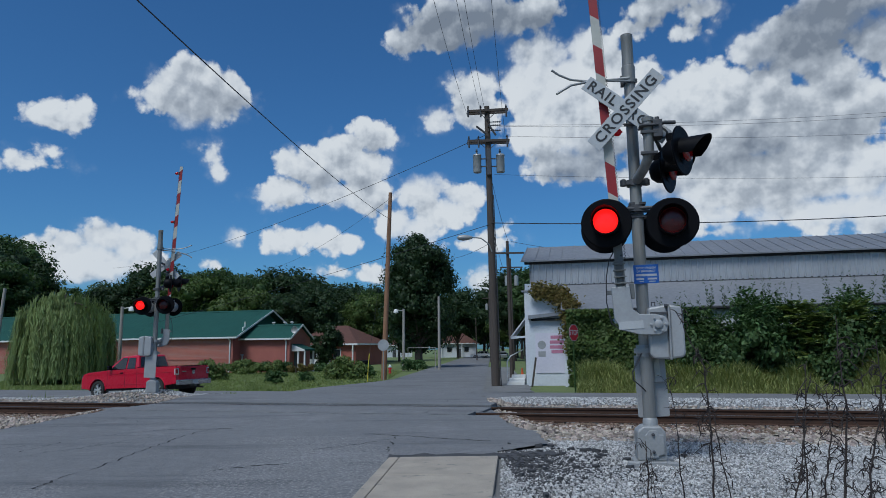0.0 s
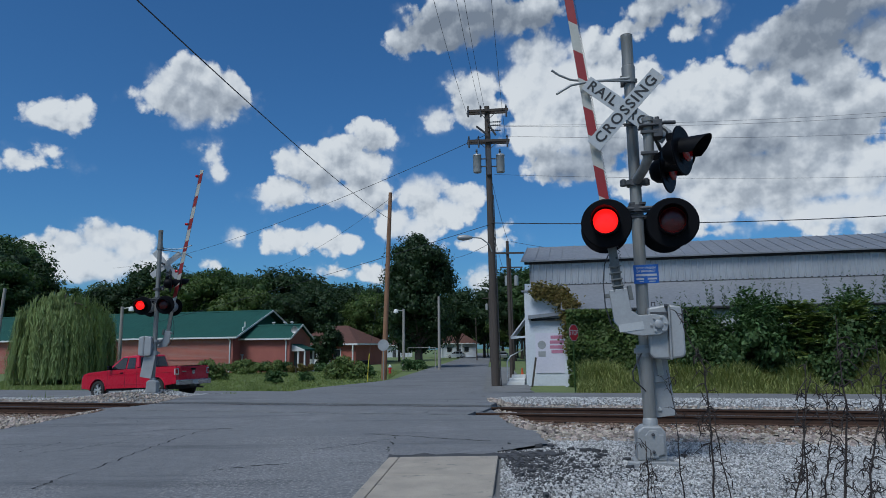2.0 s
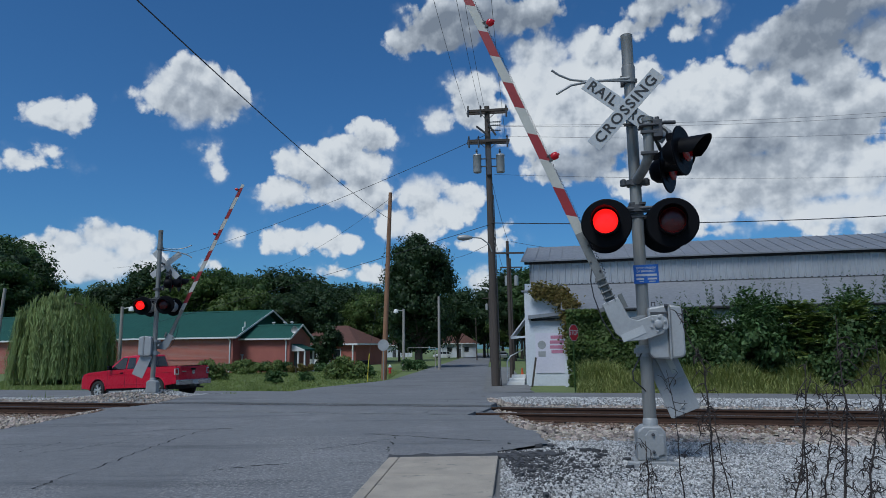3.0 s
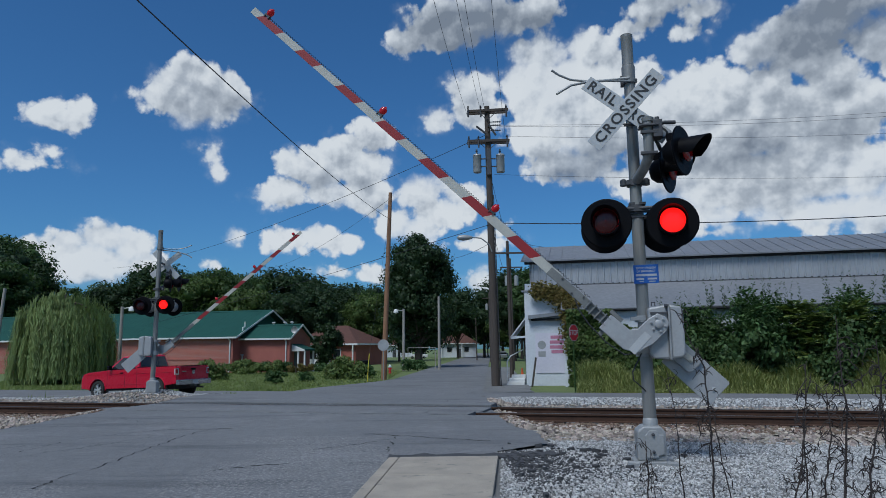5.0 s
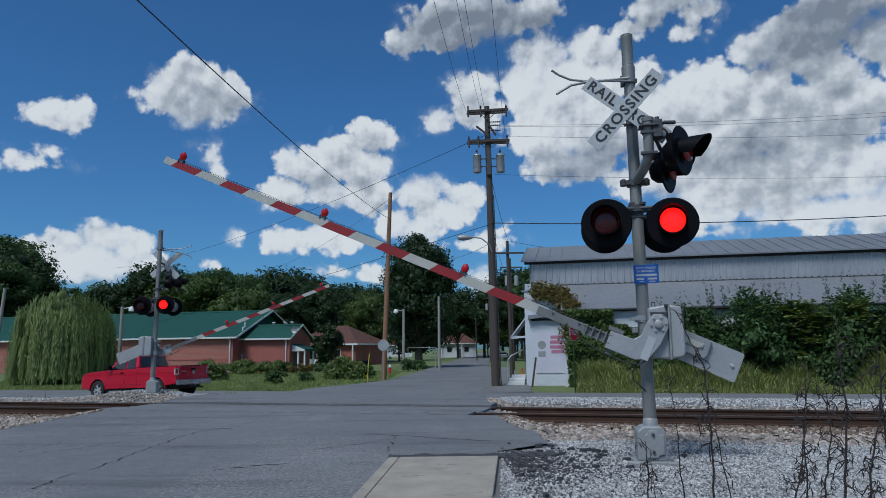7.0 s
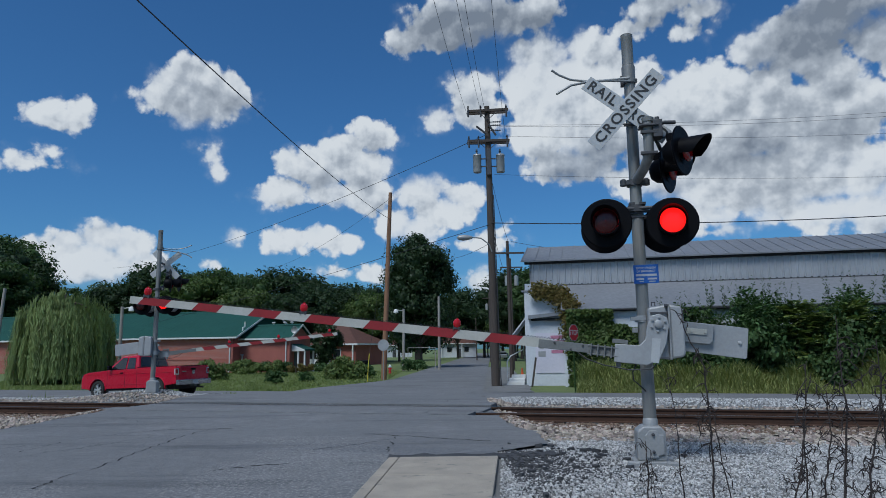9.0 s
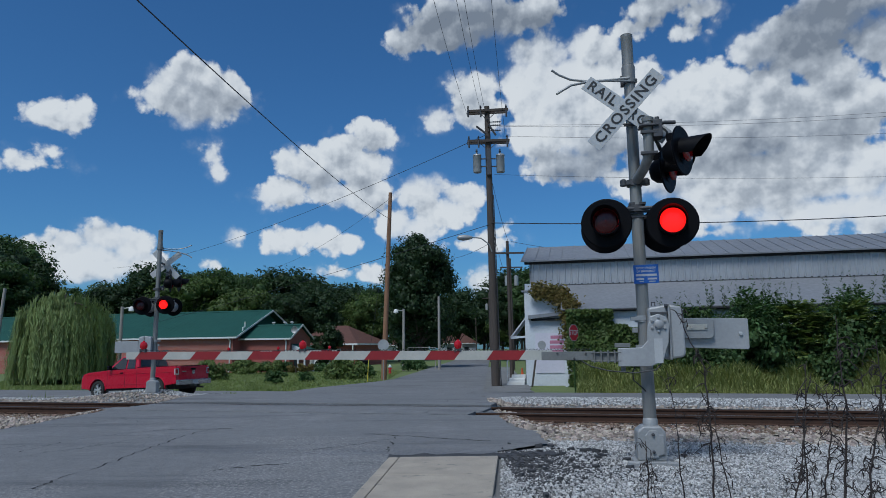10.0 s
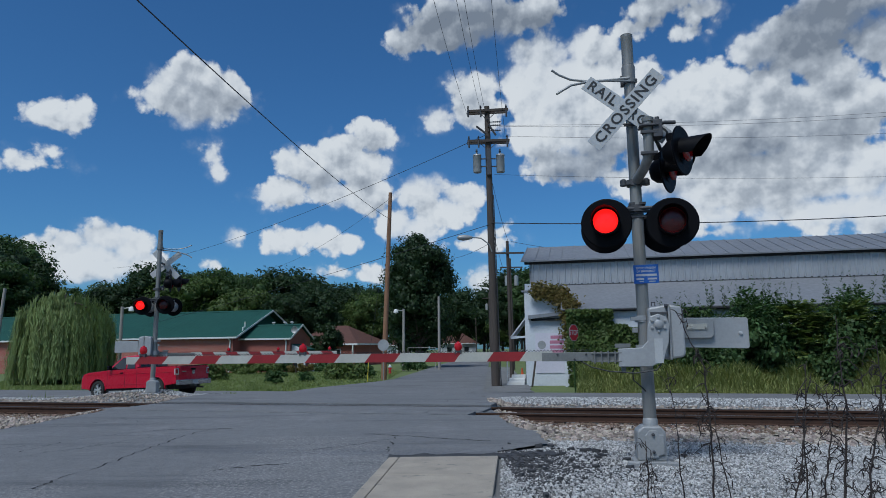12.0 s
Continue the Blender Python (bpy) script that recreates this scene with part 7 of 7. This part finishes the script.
def make_pickup():
    root = thing("pickup_truck", Matrix.Translation((-13.93, 32.02, LOW - 0.01)) @ Matrix.Rotation(radians(155.8), 4, "Z") @ Matrix.Rotation(radians(1.8), 4, "Y"), "bright red pickup truck parked on the side street", "pickup truck")

    def arch(cx, r, n=9):
        return [(cx + r * math.cos(a), 0.42 + r * math.sin(a)) for a in (math.pi * i / (n - 1) for i in range(n))]
    side = [(-2.95, 0.62), (-2.95, 1.30), (-2.86, 1.36), (-0.6, 1.36), (-0.58, 1.33), (1.35, 1.29), (1.5, 1.28), (2.5, 1.22), (2.8, 1.13), (2.92, 0.92), (2.92, 0.5), (2.45, 0.42)]
    poly = side[:11] + [(2.36, 0.45)] + arch(1.85, 0.5)[1:-1] + [(1.34, 0.42), (-1.3, 0.42)] + arch(-1.82, 0.5)[1:-1] + [(-2.33, 0.55)]
    part("body", Build().prism(poly, -0.98, 0.98), M["car_red"], root, "glossy red body panels", bevel=0.045)
    part("underbody", Build().box((0, 0, 0.62), (5.3, 1.5, 0.5)), M["gap_and_shade"], root)
    part("bed_floor", Build().box((-1.75, 0, 1.345), (2.2, 1.62, 0.05)), M["black"], root)
    # cab with raked screens
    cab = Build()
    v = [(1.42, -0.92, 1.27), (-0.64, -0.92, 1.33), (-0.64, 0.92, 1.33), (1.42, 0.92, 1.27), (0.56, -0.74, 1.90), (-0.48, -0.76, 1.94), (-0.48, 0.76, 1.94), (0.56, 0.74, 1.90)]
    cab.add(v, [(0, 3, 2, 1), (4, 5, 6, 7), (0, 1, 5, 4), (1, 2, 6, 5), (2, 3, 7, 6), (3, 0, 4, 7)])
    part("cab", cab, M["car_red"], root, bevel=0.06)

    def quad(name, pts, out, material, parent=root):
        n = (Vector(pts[1]) - Vector(pts[0])).cross(Vector(pts[2]) - Vector(pts[0])).normalized() * out
        a = [Vector(p) + n * 0.018 for p in pts]
        z = [Vector(p) - n * 0.02 for p in pts]
        return part(name, Build().add(a + z, [(0, 1, 2, 3), (7, 6, 5, 4), (0, 4, 5, 1), (1, 5, 6, 2), (2, 6, 7, 3), (3, 7, 4, 0)]), material, parent)

    for s in (1, -1):
        on = lambda x, t: (x, s * (0.92 - 0.165 * t), 1.30 + 0.61 * t)
        quad("side_window", [on(1.06, 0.06), on(0.16, 0.06), on(0.16, 0.86), on(0.48, 0.86)], -s, M["glass_dark"])
        quad("side_window", [on(0.07, 0.06), on(-0.44, 0.06), on(-0.36, 0.84), on(0.07, 0.86)], -s, M["glass_dark"])
        part("window_trim", Build().path([on(1.12, 0.02), on(-0.5, 0.02)], 0.018, 6), M["black"], root)
        for x in (1.85, -1.82):
            # disc closing the arch, coloured near-black for the shade in there
            part("wheel_well", Build().lathe([(0.50, -0.02), (0.50, 0.02)], 22, "y", c=(x, s * 0.80, 0.42)), M["gap_and_shade"], root, "dark open wheel arch")
        part("body_crease", Build().box((-0.1, s * 0.985, 1.12), (5.2, 0.016, 0.02)).box((0.0, s * 0.985, 0.66), (2.6, 0.02, 0.03)), M["car_red"], root, bevel=0.006)
        part("bed_rail", Build().box((-1.75, s * 0.9, 1.375), (2.3, 0.13, 0.03)), M["black"], root, "black bed rail cap", bevel=0.008)
        part("mirror", Build().box((1.0, s * 1.07, 1.40), (0.14, 0.2, 0.2)), M["black"], root, bevel=0.03)
        for x in (0.32,):
            part("door_handle", Build().box((x, s * 0.995, 1.16), (0.2, 0.03, 0.05)), M["black"], root, bevel=0.01)
        for x in (1.24, 0.12, -0.62):
            part("door_gap", Build().box((x, s * 0.976, 0.88), (0.012, 0.02, 0.72)), M["gap_and_shade"], root)
        part("sill_trim", Build().box((0.05, s * 0.975, 0.45), (2.5, 0.03, 0.06)), M["black"], root)
        part("tail_light", Build().prism([(s * 0.80, 0.98), (s * 0.99, 0.98), (s * 0.99, 1.30), (s * 0.80, 1.30), (s * 0.88, 1.14)], -2.965, -2.90, "yz"), M["tail_red"], root, "red tail light with clear band", bevel=0.008)
        part("tail_light_band", Build().box((-2.968, s * 0.9, 1.02), (0.012, 0.14, 0.05)).box((-2.968, s * 0.9, 1.25), (0.012, 0.14, 0.04)).box((-2.968, s * 0.85, 1.13), (0.012, 0.035, 0.2)).box((-2.9, s * 0.992, 1.13), (0.06, 0.01, 0.26)), M["sign_white"], root)
        part("headlight", Build().box((2.84, s * 0.82, 0.98), (0.16, 0.28, 0.2)), M["chrome"], root, bevel=0.02)
        part("fender_lip", Build().path([(1.85 + 0.52 * math.cos(a), s * 0.982, 0.42 + 0.52 * math.sin(a)) for a in (math.pi * i / 10 for i in range(11))], 0.02, 6), M["car_red"], root)
        part("fender_lip", Build().path([(-1.82 + 0.52 * math.cos(a), s * 0.982, 0.42 + 0.52 * math.sin(a)) for a in (math.pi * i / 10 for i in range(11))], 0.02, 6), M["car_red"], root)
        for x in (1.85, -1.82):
            wheel(root, x, s * 0.86, 0.42, 0.27, M["rim_paint"])
    quad("rear_window", [(-0.625, -0.78, 1.40), (-0.625, 0.78, 1.40), (-0.51, 0.68, 1.85), (-0.51, -0.68, 1.85)], -1, M["glass_dark"])
    quad("windscreen", [(1.26, -0.8, 1.36), (1.26, 0.8, 1.36), (0.60, 0.66, 1.84), (0.60, -0.66, 1.84)], 1, M["glass_dark"])
    gate = part("tailgate", Build().box((-2.955, 0, 1.06), (0.05, 1.56, 0.56)), M["car_red"], root, bevel=0.02)
    part("gate_handle", Build().box((-2.985, 0, 1.22), (0.02, 0.3, 0.09)), M["black"], gate, bevel=0.01)
    part("gate_emblem", Build().lathe([(0.09, -2.99), (0.09, -2.98), (0.01, -2.98)], 16, "x", c=(0, 0, 1.08)), M["chrome"], gate)
    part("gate_cap", Build().box((-2.95, 0, 1.365), (0.09, 1.56, 0.03)), M["black"], gate)
    part("gate_lettering_bar", Build().box((-2.984, 0.55, 1.12), (0.008, 0.26, 0.035)), M["chrome"], gate)
    part("rear_bumper", Build().box((-3.03, 0, 0.66), (0.16, 1.94, 0.23)).box((-3.08, 0, 0.74), (0.1, 0.7, 0.05)), M["chrome"], root, "chrome step bumper", bevel=0.02)
    part("number_plate", Build().box((-3.115, 0, 0.67), (0.01, 0.31, 0.16)), M["sign_white"], root)
    part("exhaust", Build().path([(-2.6, -0.55, 0.42), (-2.98, -0.62, 0.40)], 0.04, 8), M["dark_metal"], root)
    part("hitch", Build().box((-3.0, 0, 0.5), (0.3, 0.12, 0.1)), M["dark_metal"], root)
    part("front_bumper", Build().box((2.93, 0, 0.58), (0.12, 1.9, 0.24)), M["chrome"], root, bevel=0.03)
    part("grille", Build().box((2.9, 0, 0.92), (0.08, 1.2, 0.3)), M["black"], root, bevel=0.02)


make_pickup()


def make_car(m, paint, label):
    root = thing("car", m, label, "car", "cars far down the road")
    part("body", Build().prism([(-2.1, 0.3), (-2.15, 0.85), (-1.9, 0.95), (1.0, 0.95), (2.0, 0.8), (2.15, 0.6), (2.15, 0.3)], -0.85, 0.85), paint, root, bevel=0.06)
    part("cabin", Build().prism([(-1.75, 0.95), (-1.35, 1.42), (0.2, 1.45), (1.0, 0.95)], -0.72, 0.72), M["glass_dark"], root, bevel=0.05)
    part("roof", Build().box((-0.6, 0, 1.45), (1.6, 1.36, 0.06)), paint, root, bevel=0.03)
    for x in (-0.75, 0.1, -1.45):
        part("pillar", Build().box((x, 0, 1.18), (0.08, 1.47, 0.52)), paint, root)
    for x in (1.3, -1.3):
        for y in (-0.76, 0.76):
            wheel(root, x, y, 0.31, 0.2, M["chrome"])
    return root


CAR = make_car(pose(8.0, 150, LOW + 0.03, 0, 0, 180), M["car_white"], "white estate car driving off far down the road")
make_car(pose(10.6, 128, LOW + 0.03, 0, 0, 92), M["car_silver"], "small silver car far down the road")
make_car(pose(12.6, 158, LOW + 0.03, 0, 0, 175), M["car_silver"], "small grey car far down the road")


# ---- dead weeds beside the sidewalk ----
def make_weeds():
    rnd = random.Random(17)

    def stem(points, r, branches, label):
        r *= 1.05
        root = thing("dead_weed", Matrix.Translation((points[0][0], points[0][1], 0.0)), label, "dried plant", "dead weeds by the sidewalk")
        base = Vector((points[0][0], points[0][1], 0))
        pts = []
        ps = [Vector(p) - base for p in points]
        for a, b in zip(ps, ps[1:]):
            for i in range(6):
                p = a.lerp(b, i / 6)
                pts.append(p + Vector((rnd.uniform(-1, 1), rnd.uniform(-1, 1), 0)) * 0.006)
        pts.append(ps[-1])
        n = len(pts)
        part("stalk", Build().path(pts, [r * 0.7 * (1 - 0.7 * i / n) for i in range(n)], 6), M["twig"], root)
        for _ in range(int(branches * 1.8)):
            i = rnd.randrange(n // 4, n - 1)
            p, d = pts[i], Vector((rnd.uniform(-1, 1), rnd.uniform(-0.6, 0.6), rnd.uniform(-0.5, 0.9))).normalized()
            ln = rnd.uniform(0.03, 0.15)
            bend = Vector((0, 0, rnd.uniform(-1.0, 0.2)))
            twig = [p, p + d * ln * 0.5, p + (d + bend) * ln + Vector((rnd.uniform(-0.03, 0.03), 0, 0))]
            b = Build().path(twig, [r * 0.4, r * 0.3, r * 0.12], 5)
            for q in range(rnd.randint(1, 3)):
                t = twig[1].lerp(twig[2], rnd.random())
                e = t + Vector((rnd.uniform(-0.06, 0.06), rnd.uniform(-0.04, 0.04), rnd.uniform(-0.07, 0.05)))
                b.path([t, (t + e) / 2 + Vector((0.008, 0, 0.008)), e], [r * 0.25, r * 0.3, r * 0.1], 4)
            if rnd.random() < 0.55:
                # a withered leaf, rolled up and hanging
                t, ln = twig[2], rnd.uniform(0.03, 0.075)
                b.path([t, t + Vector((rnd.uniform(-0.01, 0.01), 0, -ln * 0.5)), t + Vector((rnd.uniform(-0.025, 0.025), 0, -ln))], [0.002, 0.006, 0.001], 5)
            part("twig", b, M["twig"], root)
    stem([(1.75, 6.20, -0.12), (1.80, 6.25, 0.30), (1.80, 6.30, 0.58)], 0.011, 9, "dark dried weed stalk with bare twigs")
    stem([(1.88, 6.30, -0.15), (1.87, 6.35, 0.23), (1.87, 6.40, 0.47)], 0.007, 5, "dark dried weed stalk with bare twigs")
    stem([(2.06, 6.00, -0.10), (2.02, 6.05, 0.33), (2.03, 6.10, 0.80), (1.98, 6.15, 1.21)], 0.010, 8, "dark dried weed stalk with bare twigs")
    stem([(2.10, 5.60, 0.02), (2.15, 5.65, 0.44), (2.17, 5.70, 0.84), (2.17, 5.75, 1.24), (2.04, 5.80, 1.55), (2.04, 5.85, 1.75)], 0.013, 16, "dark dried weed stalk with bare twigs")
    stem([(2.25, 5.50, 0.04), (2.19, 5.55, 0.50), (2.16, 5.60, 0.85), (2.08, 5.65, 1.07)], 0.008, 7, "dark dried weed stalk with bare twigs")
    stem([(2.40, 5.00, 0.17), (2.54, 5.05, 0.50), (2.64, 5.10, 0.89), (2.71, 5.15, 1.30)], 0.011, 14, "dark dried weed stalk with bare twigs")
    stem([(2.59, 5.10, 0.14), (2.64, 5.15, 0.48), (2.67, 5.20, 0.88), (2.79, 5.25, 1.21)], 0.010, 12, "dark dried weed stalk with bare twigs")
    stem([(2.59, 4.90, 0.19), (2.67, 4.95, 0.48), (2.76, 5.00, 0.78), (2.78, 5.05, 1.09)], 0.011, 12, "dark dried weed stalk with bare twigs")
    stem([(2.75, 4.90, 0.19), (2.81, 4.95, 0.55), (2.89, 5.00, 0.93), (2.90, 5.05, 1.29), (2.93, 5.10, 1.63)], 0.013, 16, "dark dried weed stalk with bare twigs")
    stem([(2.82, 4.70, 0.23), (2.86, 4.75, 0.55), (2.99, 4.80, 0.88), (3.07, 4.85, 1.22)], 0.012, 14, "dark dried weed stalk with bare twigs")
    stem([(2.98, 4.70, 0.23), (2.81, 4.75, 0.40), (2.70, 4.80, 0.50)], 0.007, 6, "dark dried weed stalk with bare twigs")
    stem([(2.99, 4.80, 0.21), (3.05, 4.85, 0.53), (3.09, 4.90, 1.06), (3.12, 4.95, 1.45)], 0.011, 10, "dark dried weed stalk with bare twigs")


make_weeds()

motions()
